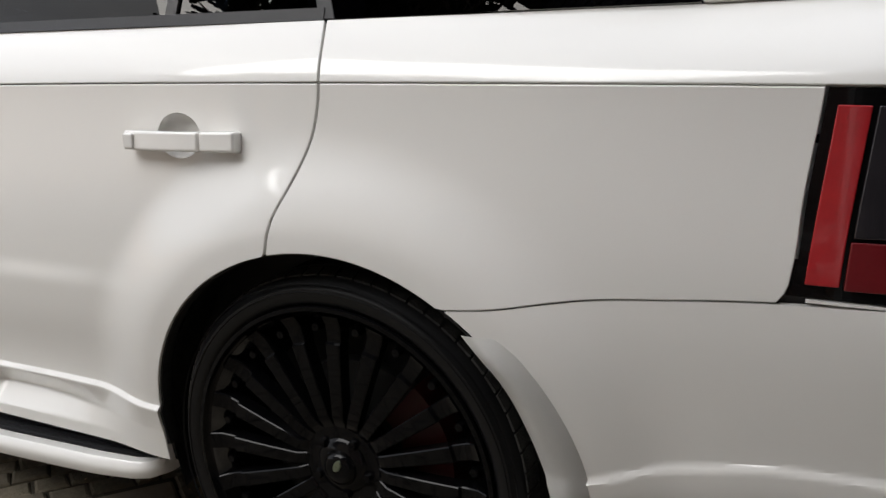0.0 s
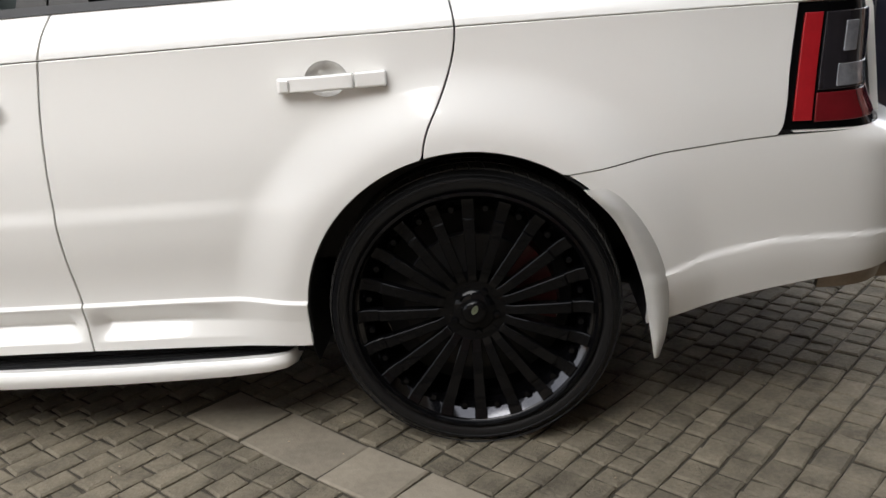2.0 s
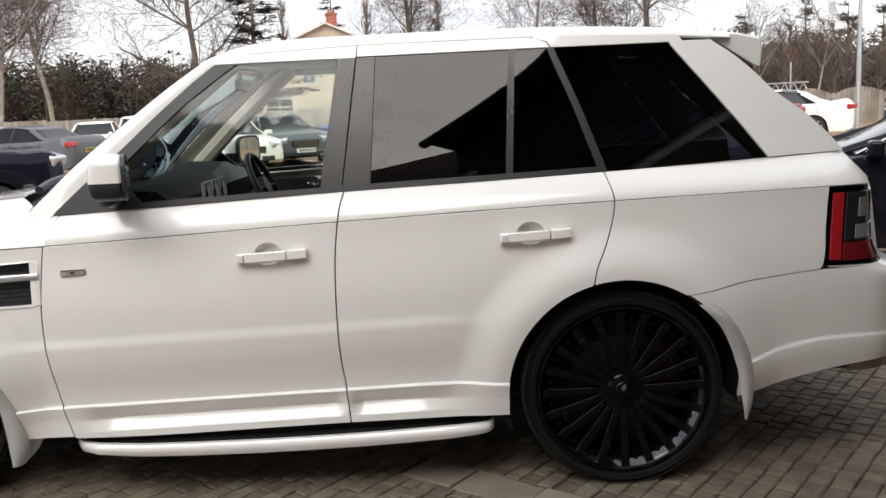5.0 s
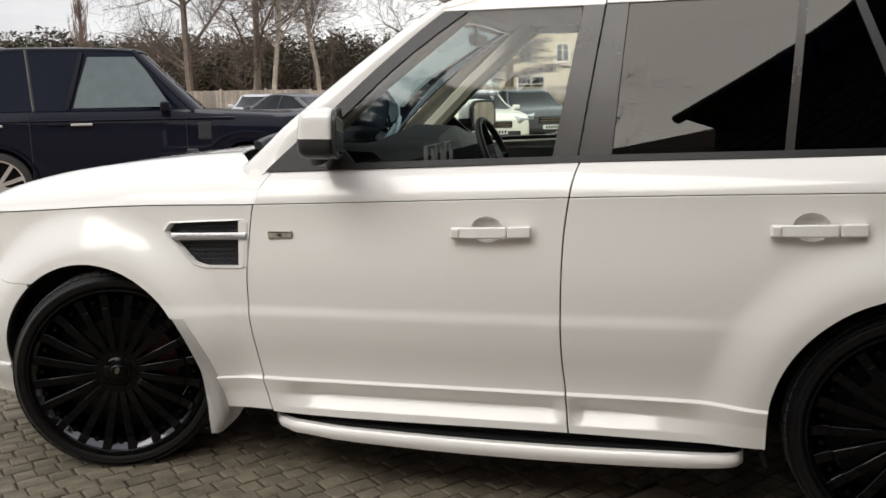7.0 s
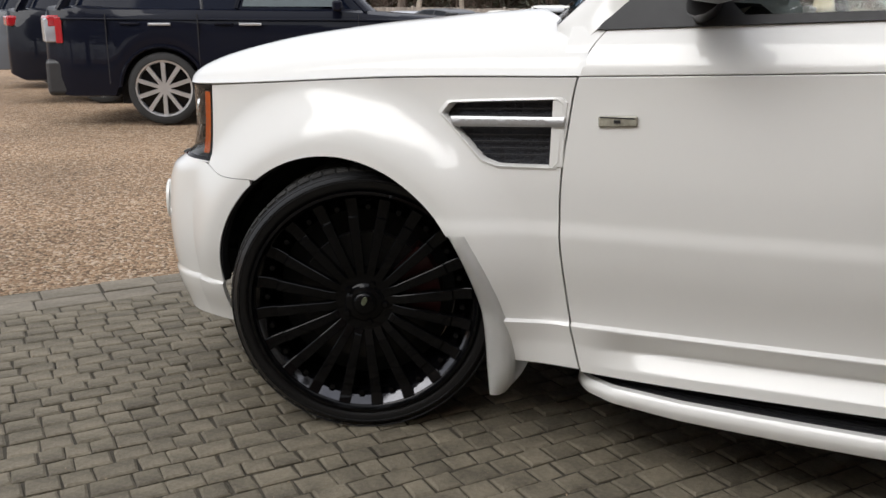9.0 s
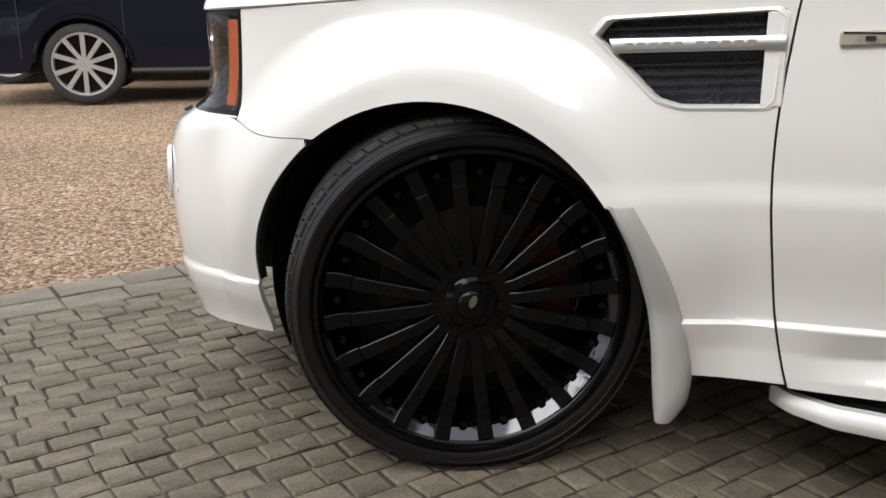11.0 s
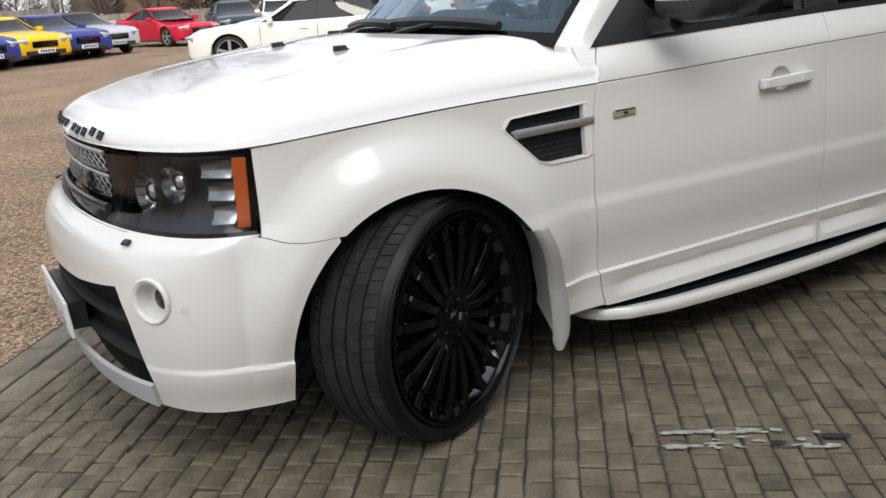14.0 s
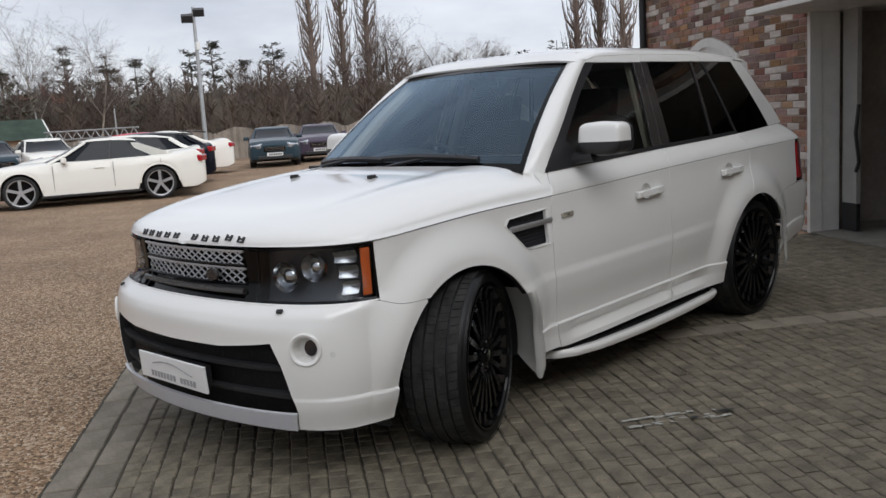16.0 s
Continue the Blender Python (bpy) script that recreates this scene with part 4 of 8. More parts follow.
# lower mouth, plate, lip
for side in (-1, 1):
    bm = panel(lambda z: XF - AF, lambda z: edge(z) + 0.03, const(0.215), lambda x: 0.60, nu=24, nv=12, side=side, off=-0.055, skirt=0)
    part("lower_grille", bm, material("lower_mesh", (0.007, 0.007, 0.008), 0.6, vary=0.4, scale=60, bump=0.6, bump_scale=140, spec=0.2), suv)
    for zz, h, o in ((0.47, 0.02, -0.02), (0.36, 0.016, -0.026)):
        bm = panel(lambda z: XF - AF, lambda z: edge(z) + 0.01, const(zz), const(zz + h), nu=20, nv=2, side=side, off=o, skirt=0.03)
        part("mouth_bar", bm, LINER, suv, bevel=0.003)
    # inner rims of the mouth
    bm = panel(lambda z: XF - AF, lambda z: edge(z), lambda x: mouth_hi(x) - 0.002, lambda x: mouth_hi(x), nu=30, nv=1, side=side, off=-0.002, skirt=0.055)
    part("mouth_rim", bm, BLACK_TRIM, suv)
    bm = panel(lambda z: edge(z) - 0.003, lambda z: edge(z), const(0.30), const(0.59), nu=1, nv=14, side=side, off=-0.002, skirt=0.055)
    part("mouth_rim", bm, BLACK_TRIM, suv)

    # fog lamp pocket: white bezel ring and cone, lamp set to the inner side
    c = body(fog_u, fog_z)
    n = (body(fog_u + 0.02, fog_z) - body(fog_u - 0.02, fog_z)).cross(Vector((0, 0, 1))).normalized()
    n = n if n.x < 0 else -n
    m = Matrix.Translation((c.x, c.y * -side, c.z)) @ Vector((n.x, n.y * -side, n.z)).to_track_quat("Z", "Y").to_matrix().to_4x4()
    bm = bmesh.new()
    lathe(bm, [(0.067, -0.004), (0.066, 0.004), (0.062, 0.007), (0.055, 0.006), (0.050, 0.001)], 40, "z")
    bmesh.ops.transform(bm, matrix=m, verts=bm.verts)
    fog = part("fog_lamp", bm, WHITE, suv, "round fog lamp in a white bezel")
    bm = bmesh.new()
    lathe(bm, [(0.052, 0.002), (0.049, -0.006), (0.043, -0.030), (0.036, -0.040), (0.001, -0.042)], 40, "z")
    bmesh.ops.transform(bm, matrix=m, verts=bm.verts)
    part("fog_cone", bm, FOG_WHITE, fog)
    bm = bmesh.new()
    lathe(bm, [(0.032, 0.001), (0.030, 0.006), (0.001, 0.009)], 28, "z")
    bmesh.ops.transform(bm, matrix=m @ Matrix.Translation((-0.012 * side, 0.000, -0.034)) @ Matrix.Diagonal((0.8, 1.0, 1, 1)), verts=bm.verts)
    part("fog_glass", bm, SMOKED, fog, "small clear lamp glass")
    # parking sensor and lamp washer
    cu = fog_u + 0.105
    c = body(cu, 0.545)
    n = (body(cu + 0.02, 0.545) - body(cu - 0.02, 0.545)).cross(Vector((0, 0, 1))).normalized()
    n = n if n.x < 0 else -n
    m = Matrix.Translation((c.x, c.y * -side, c.z)) @ Vector((n.x, n.y * -side, n.z)).to_track_quat("Z", "Y").to_matrix().to_4x4()
    bm = bmesh.new()
    lathe(bm, [(0.012, -0.002), (0.0115, 0.0015), (0.010, 0.0005), (0.009, 0.002), (0.001, 0.002)], 18, "z")
    bmesh.ops.transform(bm, matrix=m, verts=bm.verts)
    part("parking_sensor", bm, FOG_WHITE, suv)
    bm = bmesh.new()
    box(bm, (-0.846, side * 0.635, 0.712), (0.022, 0.026, 0.010), pose(0, 0, 0, 0, -25, side * -30))
    part("lamp_washer", bm, BLACK_TRIM, suv, bevel=0.004)

# dealer plate: white board, thin swoosh and two rows of print as bars
plate = part("number_plate", fix((lambda b: (box(b, (0, 0, 0), (0.012, 0.535, 0.118)), b)[1])(bmesh.new())), PLATE_WHITE, suv, "white show plate with grey print", bevel=0.004)
plate.matrix_world = Matrix.Translation((-0.990, -0.022, 0.412)) @ pose(0, 0, 0, 0, -4, 0)
bm = bmesh.new()
tube(bm, [(-0.008, -y, 0.026 + 0.022 * math.cos((y + 0.02) * 11) - 0.012) for y in np.linspace(-0.15, 0.17, 20)], 0.0026, 6)
part("swoosh", bm, GREY_INK, plate)
bm = bmesh.new()
for y0, n in ((-0.165, 8), (0.075, 5)):
    bm = bmesh.new()
    for i in range(n):
        box(bm, (-0.0068, -(y0 + 0.026 * i), -0.030), (0.002, 0.018, 0.026))
    part("print_bar", bm, GREY_INK, plate)
bm = bmesh.new()
box(bm, (-0.955, -0.015, 0.41), (0.05, 0.44, 0.09))
part("plate_holder", bm, BLACK_TRIM, suv)

# side fittings
for side in (-1, 1):
    # wing vent
    bm = bmesh.new()
    cx, cz = 0.41, 0.867
    loops = []
    for scale, o in ((1.0, -0.004), (0.99, 0.002), (0.935, 0.0045), (0.915, 0.001), (0.885, -0.022)):
        loop = []
        for (x0, z0), (x1, z1) in zip(VENT, VENT[1:] + VENT[:1]):
            for q in (0.08, 0.36, 0.64, 0.92):
                x, z = x0 + (x1 - x0) * q, z0 + (z1 - z0) * q
                right = 1.0 if x < 0.5 else (1 - (x - 0.5) * 0.5)
                x, z = cx + (x - cx) * scale, cz + (z - cz) * (scale if scale > 0.97 else scale)
                p = body(x, z)
                loop.append(bm.verts.new((p.x, (p.y - o) * -side, p.z)))
        loops.append(loop)
    for a, b in zip(loops, loops[1:]):
        for k in range(len(a)):
            bm.faces.new((a[k], a[(k + 1) % len(a)], b[(k + 1) % len(a)], b[k]))
    vent = part("wing_vent", fix(bm), WHITE, suv, "white-framed side vent with a silver bar")
    bm = panel(const(0.535), const(0.572), const(0.792), const(0.956), nu=3, nv=8, side=side, off=0.003, skirt=0.02)
    part("vent_edge", bm, WHITE, vent, bevel=0.004)
    bm = panel(const(0.23), const(0.565), const(0.785), const(0.958), nu=12, nv=8, side=side, off=-0.026, skirt=0)
    part("vent_mesh", bm, material("vent_mesh", (0.012, 0.013, 0.02), 0.5, vary=0.5, scale=40, bump=0.8, bump_scale=120), vent)
    bm = bmesh.new()
    for k in range(9):
        z0 = 0.805 + 0.0165 * k
        for p0, p1 in (((0.26, z0), (0.53, z0 + 0.012)),):
            if inside(hole, p1[0] - 0.03, p1[1]):
                xa = next((x for x in np.arange(0.24, 0.5, 0.01) if inside(hole, x, z0)), 0.3)
                pa = [body(x, z0 + 0.045 * (x - 0.24)) for x in np.linspace(xa, 0.53, 8)]
                tube(bm, [(p.x, (p.y + 0.018) * -side, p.z) for p in pa], 0.0022, 4, caps=False)
    part("vent_slat", bm, BLACK_TRIM, vent)
    def bar(s, t):
        x = 0.262 + (0.570 - 0.262) * s
        z = 0.879 + 0.04 * (x - 0.262) + (0.028 - 0.002 * s) * t + (0.012 * (1 - t) * max(0, 1 - s * 20) * 0)
        p = body(x + 0.012 * (1 - t) * (1 - s), z)
        return (p.x, (p.y - 0.008 - 0.004 * math.sin(math.pi * t)) * -side, p.z)
    blade = part("vent_bar", patch(bar, 20, 5, (0, side, 0), 0.016), SILVER, vent, "silver bar", bevel=0.002)
    for x in (0.30, 0.322, 0.344, 0.366, 0.388, 0.425, 0.447, 0.469, 0.491, 0.513):
        p = body(x, 0.879 + 0.04 * (x - 0.262) + 0.013)
        bm = bmesh.new()
        box(bm, (p.x, (p.y - 0.0112) * -side, p.z), (0.014, 0.003, 0.012))
        part("name_block", bm, SILVER, blade)
    # side repeater
    p = body(0.701, 0.912)
    bm = bmesh.new()
    box(bm, (p.x, (p.y - 0.002) * -side, p.z), (0.095, 0.014, 0.026), pose(0, 0, 0, 0, -3, 0))
    part("side_marker", bm, MARKER_LENS, suv, "small smoked side lamp", bevel=0.005)
    bm = bmesh.new()
    box(bm, (p.x, (p.y - 0.0095) * -side, p.z), (0.016, 0.003, 0.008))
    box(bm, (p.x, (p.y - 0.0092) * -side, p.z + 0.009), (0.086, 0.002, 0.003))
    part("marker_bulb", bm, BLACK_TRIM, suv)
    # door handles: grip, lock cover and the round cup behind
    for hx, hz, owner in ((*HANDLE["front_door"], doors["front_door"]), (*HANDLE["rear_door"], doors["rear_door"])):
        def grip(s, t, x0=0.0, x1=0.19):
            x = hx + x0 + (x1 - x0) * s
            z = hz + 0.036 * (x - hx) + 0.037 * (t - 0.5)
            p = body(x, z)
            bow = 0.027 + 0.008 * math.sin(math.pi * min(1, max(0, (x - hx) / 0.266)))
            return (p.x, (p.y - bow) * -side, z)
        handle = part("door_handle", patch(lambda s, t: grip(s, t, 0.0, 0.1885), 16, 6, (0, side, 0), 0.020), WHITE, owner, bevel=0.006, seg=3)
        part("lock_cover", patch(lambda s, t: grip(s, t, 0.1915, 0.266), 8, 6, (0, side, 0), 0.044), WHITE, owner, bevel=0.006, seg=3)
        bm = bmesh.new()
        for xx in (hx + 0.008,):
            p = body(xx + 0.01, hz)
            box(bm, (xx + 0.012, (p.y - 0.018) * -side, hz), (0.024, 0.036, 0.030))
        part("handle_foot", bm, WHITE, owner, bevel=0.004)
        # cup: shallow bowl let into the skin
        bm = bmesh.new()
        cx, cz = hx + 0.117, hz + CUP_Z
        rings = []
        for rr, dep in ((0.071, 0.0004), (0.052, 0.0006), (0.0505, -0.003), (0.047, -0.010), (0.039, -0.018), (0.024, -0.025), (0.001, -0.027)):
            ring = []
            for k in range(36):
                w = 2 * math.pi * k / 36
                p = body(cx + rr * math.cos(w), cz + rr * 0.82 * math.sin(w))
                ring.append(bm.verts.new((p.x, (p.y - dep) * -side, p.z)))
            rings.append(ring)
        for a, b in zip(rings, rings[1:]):
            for k in range(36):
                bm.faces.new((a[k], a[(k + 1) % 36], b[(k + 1) % 36], b[k]))
        part("handle_cup", fix(bm), WHITE, owner)
    # door mirror: white cap above, black housing below, stalk, glass
    def shell(s, t, lo, hi):
        w = math.pi * 2 * s
        v = lo + (hi - lo) * t
        ca, sa = math.cos(w), math.sin(w)
        prof = (1 - abs(2 * v - 1) ** (6.0 if v > 0.5 else 3.6)) ** 0.34
        ex, ey = math.copysign(abs(ca) ** 0.45, ca), math.copysign(abs(sa) ** 0.42, sa)
        x = 0.922 + prof * ex * (0.044 if ca > 0 else 0.058 + 0.02 * (1 - v)) + (0.30 if ca > 0 else 0.06) * 0.124 * prof * ey
        y = 0.990 + 0.124 * prof * ey * (1.0 - 0.06 * v)
        return (x - 0.03 * (ey > 0) * 0, side * y, 1.180 + 0.172 * v)
    mir = part("door_mirror", patch(lambda s, t: shell(s, t, 0.42, 1.0), 40, 14, (0, 0, 1), 0), WHITE, suv, "white-capped door mirror on a black foot")
    part("mirror_base", patch(lambda s, t: shell(s, t, 0.0, 0.425), 40, 10, (0, 0, -1), 0), BLACK_TRIM, mir)
    bm = bmesh.new()
    tube(bm, [(0.88, side * 0.82, 1.165), (0.88, side * 0.88, 1.175), (0.89, side * 0.95, 1.195)], [0.04, 0.034, 0.05], 12, 0.6)
    part("mirror_stalk", bm, BLACK_TRIM, mir)
    bm = bmesh.new()
    for nm, o, sc, mat in (("mirror_rim", 0.004, 1.0, BLACK_TRIM), ("mirror_glass", 0.0065, 0.86, material("mirror_silver", (0.8, 0.82, 0.84), 0.02, metal=1.0))):
        bm = bmesh.new()
        ring = []
        for w in np.linspace(0, 2 * math.pi, 49)[:-1]:
            ca, sa = math.cos(w), math.sin(w)
            yy = 0.120 * sc * math.copysign(abs(ca) ** 0.45, ca)
            zz = 0.080 * sc * math.copysign(abs(sa) ** 0.5, sa)
            ring.append(bm.verts.new((0.966 + o + 0.30 * yy, side * (0.990 + yy), 1.266 + zz)))
        face = bm.faces.new(ring)
        r = bmesh.ops.extrude_face_region(bm, geom=[face])
        for v in r["geom"]:
            if isinstance(v, bmesh.types.BMVert):
                v.co.x -= 0.012
        part(nm, fix(bm), mat, mir)

# cabin: dash, wheel on the right, seats
bm = bmesh.new()
prev = None
for y in np.linspace(-0.72, 0.72, 25):
    hump = 0.05 * math.exp(-((y - 0.36) / 0.2) ** 2)
    ring = [bm.verts.new(p) for p in ((0.45, y, 1.05), (0.55, y, 1.135), (0.80, y, 1.195 + hump), (0.98, y, 1.185 + hump), (1.04, y, 1.14), (1.0, y, 0.80), (0.6, y, 0.75))]
    if prev:
        for q in range(6):
            bm.faces.new((prev[q], prev[q + 1], ring[q + 1], ring[q]))
    prev = ring
dash = part("dashboard", fix(bm), INTERIOR, suv)
for x, y in ((1.05, -0.30), (1.05, -0.17), (1.05, -0.04)):
    bm = bmesh.new()
    for dy, dz, sy, sz in ((0, 0.045, 0.10, 0.008), (0, -0.045, 0.10, 0.008), (-0.05, 0, 0.008, 0.098), (0.05, 0, 0.008, 0.098)):
        box(bm, (x + 0.012, y + dy, 1.135 + dz), (0.016, sy, sz))
    part("air_vent", bm, SILVER, dash)
bm = bmesh.new()
tm = Matrix.Translation((1.18, 0.38, 1.09)) @ pose(0, 0, 0, 0, 66, 0)
pts = [tm @ Vector((0.185 * math.cos(w), 0.185 * math.sin(w), 0)) for w in np.linspace(0, 2 * math.pi, 41)]
tube(bm, pts, 0.016, 8, caps=False)
for w in (math.pi / 2, -math.pi / 2, math.pi):
    tube(bm, [tm @ Vector((0, 0, -0.02)), tm @ Vector((0.18 * math.cos(w), 0.18 * math.sin(w), 0))], [0.035, 0.014], 8, 0.5)
lathe_v = bmesh.ops.create_cone(bm, cap_ends=True, segments=24, radius1=0.075, radius2=0.06, depth=0.05, matrix=tm @ Matrix.Translation((0, 0, -0.01)))
tube(bm, [tm @ Vector((0, 0, -0.03)), (1.0, 0.38, 0.98)], 0.03, 8)
part("steering_wheel", bm, INTERIOR, suv)


def seat(x, y, scale=1.0):
    bm = bmesh.new()
    for c, s, m in (((x, y, 0.72), (0.50, 0.48, 0.16), pose(0, 0, 0, 0, -6, 0)), ((x + 0.28, y, 1.05), (0.14, 0.46, 0.62), pose(0, 0, 0, 0, 14, 0)), ((x + 0.37, y, 1.44), (0.09, 0.25, 0.17), pose(0, 0, 0, 0, 10, 0))):
        box(bm, c, s, m)
    for dy in (-0.06, 0.06):
        tube(bm, [(x + 0.34, y + dy, 1.3), (x + 0.37, y + dy, 1.42)], 0.008, 6)
    part("seat", bm, INTERIOR, suv, bevel=0.045, seg=3)


for x, y in ((1.43, -0.37), (1.43, 0.37), (2.25, -0.37), (2.25, 0.37)):
    seat(x, y)
bm = bmesh.new()
box(bm, (1.35, 0, 0.66), (0.9, 0.24, 0.30))
part("centre_console", bm, INTERIOR, suv, bevel=0.03)
for side in (-1, 1):
    for path, r in (([(0.70, side * 0.745, 1.16), (0.98, side * 0.68, 1.42), (1.31, side * 0.585, 1.69)], 0.042), ([(1.72, side * 0.79, 1.15), (1.78, side * 0.62, 1.69)], 0.04)):
        bm = bmesh.new()
        tube(bm, path, r, 8)
        part("inner_pillar", bm, HEADLINER, suv)
bm = bmesh.new()
for side in (-1, 1):
    box(bm, (1.68, side * 0.765, 0.80), (1.96, 0.06, 0.62))
box(bm, (1.4, 0, 0.50), (1.9, 1.5, 0.05))
box(bm, (2.75, 0, 0.85), (0.1, 1.4, 0.55))
box(bm, (0.55, 0, 0.75), (0.06, 1.4, 0.6))
part("inner_trim", bm, INTERIOR, suv)
bm = bmesh.new()
box(bm, (1.19, 0.0, 1.60), (0.03, 0.20, 0.05))
tube(bm, [(1.19, 0, 1.61), (1.17, 0, 1.66)], 0.01, 6)
part("inner_mirror", bm, BLACK_TRIM, suv, bevel=0.012)


# ---- the white car: wheels ----
TYRE_R, RIM_R, AXLE_Z = 0.380, 0.3215, 0.3715


def wheel_meshes():
    """Meshes of one wheel, its outer face at y = 0, axis along y."""
    d = {}
    bm = bmesh.new()
    lathe(bm, [(RIM_R - 0.004, 0.020), (RIM_R + 0.004, 0.004), (RIM_R + 0.016, -0.004), (RIM_R + 0.035, -0.003), (TYRE_R - 0.014, 0.010), (TYRE_R - 0.004, 0.024), (TYRE_R - 0.001, 0.045), (TYRE_R, 0.10), (TYRE_R, 0.18), (TYRE_R - 0.001, 0.235), (TYRE_R - 0.008, 0.26), (RIM_R + 0.03, 0.285), (RIM_R - 0.01, 0.265)], 96)
    for v in bm.verts:      # the tyre's foot lies flat on the stones
        v.co.z = max(v.co.z, 0.003 - AXLE_Z)
    d["tyre"] = (fix(bm), SIDEWALL)
    # tread: grooves stand as rows of proud blocks
    bm = bmesh.new()
    n = 64
    for row, (y0, y1) in enumerate(((0.022, 0.060), (0.070, 0.112), (0.122, 0.162), (0.172, 0.214), (0.224, 0.258))):
        for k in range(n):
            a0 = 2 * math.pi * (k + 0.5 * (row % 2)) / n
            a1 = a0 + 2 * math.pi / n * (0.86 if row in (0, 4) else 0.955)
            v = []
            for r in (TYRE_R - 0.004, TYRE_R + 0.0045):
                drop = lambda y: 0.006 if (row == 0 and y == y0) or (row == 4 and y == y1) else 0.0
                for y in (y0, y1):
                    for a in (a0, a1):
                        sk = 0.02 * (y - y0) / (y1 - y0) * (1 if row < 2 else -1) * (0 if row == 2 else 1)
                        rr = r - drop(y)
                        v.append(bm.verts.new((rr * math.cos(a + sk), y, rr * math.sin(a + sk))))
            for q in ((4, 5, 7, 6), (0, 4, 6, 2), (1, 3, 7, 5), (0, 1, 5, 4), (2, 6, 7, 3)):
                bm.faces.new([v[i] for i in q])
    for v in bm.verts:
        v.co.z = max(v.co.z, 0.0015 - AXLE_Z)
    d["tread"] = (fix(bm), TREAD)
    bm = bmesh.new()
    for r in (RIM_R + 0.030, RIM_R + 0.047):
        lathe(bm, [(r - 0.0018, -0.002), (r, -0.0055), (r + 0.0018, -0.002)], 96)
    d["sidewall_ring"] = (bm, SIDEWALL)
    bm = bmesh.new()
    lathe(bm, [(RIM_R + 0.003, 0.002), (RIM_R + 0.002, -0.005), (RIM_R - 0.006, -0.006), (RIM_R - 0.010, 0.002), (RIM_R - 0.013, 0.006), (RIM_R - 0.016, 0.008), (RIM_R - 0.044, 0.040), (RIM_R - 0.048, 0.055), (RIM_R - 0.062, 0.075), (RIM_R - 0.068, 0.20), (RIM_R - 0.03, 0.25)], 96)
    d["rim"] = (fix(bm), GLOSS_BLACK)
    bm = bmesh.new()
    lathe(bm, [(RIM_R - 0.0165, 0.0070), (RIM_R - 0.026, 0.0172), (RIM_R - 0.036, 0.0290)], 96)
    d["rim_step"] = (bm, material("dark_chrome", (0.085, 0.085, 0.09), 0.10, metal=1.0, vary=0.1))
    bm = bmesh.new()
    lathe(bm, [(0.001, 0.008), (0.034, 0.008), (0.036, 0.012), (0.050, 0.016), (0.056, 0.022), (0.086, 0.022), (0.092, 0.030), (0.094, 0.07)], 48)
    d["hub"] = (fix(bm), GLOSS_BLACK)
    bm = bmesh.new()
    lathe(bm, [(0.001, 0.000), (0.022, 0.000), (0.030, 0.004), (0.033, 0.010)], 32)
    d["centre_cap"] = (fix(bm), GLOSS_BLACK)
    bm = bmesh.new()
    lathe(bm, [(0.001, -0.003), (0.011, -0.003), (0.0125, 0.001)], 24)
    bmesh.ops.transform(bm, matrix=Matrix.Translation((0, 0, 0.010)) @ pose(0, 0, 0, 0, 20, 0) @ Matrix.Diagonal((0.62, 1, 1.1, 1)), verts=bm.verts)
    d["cap_badge"] = (fix(bm), material("badge_green", (0.16, 0.18, 0.12), 0.35, metal=0.4, vary=0.2))
    # one spoke, along +z: flat bar with crisp edges, ending in a stepped block on the rim
    bm = bmesh.new()
    prof = [(0.080, 0.0125, 0.021, 0.05), (0.100, 0.0125, 0.012, 0.045), (0.18, 0.0140, 0.010, 0.044), (0.248, 0.0155, 0.010, 0.046), (0.252, 0.0155, 0.016, 0.05), (0.284, 0.0165, 0.014, 0.05), (0.304, 0.0170, 0.004, 0.04)]
    prev = None
    for z, hw, yf, yb in prof:
        ring = [bm.verts.new(p) for p in ((-hw, yf + 0.002, z), (-hw + 0.002, yf, z), (hw - 0.002, yf, z), (hw, yf + 0.002, z), (hw * 0.8, yb, z), (-hw * 0.8, yb, z))]
        if prev:
            for q in range(6):
                bm.faces.new((prev[q], prev[(q + 1) % 6], ring[(q + 1) % 6], ring[q]))
        else:
            bm.faces.new(ring)
        prev = ring
    bm.faces.new(prev)
    d["spoke"] = (fix(bm), GLOSS_BLACK)
    bm = bmesh.new()
    lathe(bm, [(0.001, 0.0), (0.0075, 0.0), (0.009, 0.004), (0.009, 0.02)], 10)
    d["rim_bolt"] = (fix(bm), GLOSS_BLACK)
    bm = bmesh.new()
    lathe(bm, [(0.001, 0.0), (0.008, 0.0), (0.010, 0.003), (0.010, 0.02)], 6)
    d["wheel_nut"] = (fix(bm), GLOSS_BLACK)
    bm = bmesh.new()
    lathe(bm, [(0.07, 0.085), (0.19, 0.085), (0.19, 0.115), (0.07, 0.115)], 48, closed=True)
    d["brake_disc"] = (fix(bm), STEEL)
    # added dark disc, stops light from showing between the spokes
    bm = bmesh.new()
    lathe(bm, [(0.05, 0.135), (RIM_R - 0.066, 0.14)], 48)
    d["light_stop_disc"] = (fix(bm), LINER)
    bm = bmesh.new()
    prev = None
    for w in np.linspace(-0.55, 0.55, 12):
        ring = [bm.verts.new((r * math.cos(w), y, r * math.sin(w))) for r, y in ((0.115, 0.066), (0.215, 0.064), (0.222, 0.10), (0.215, 0.14), (0.115, 0.14))]
        if prev:
            for q in range(5):
                bm.faces.new((prev[q], prev[(q + 1) % 5], ring[(q + 1) % 5], ring[q]))
        else:
            bm.faces.new(ring)
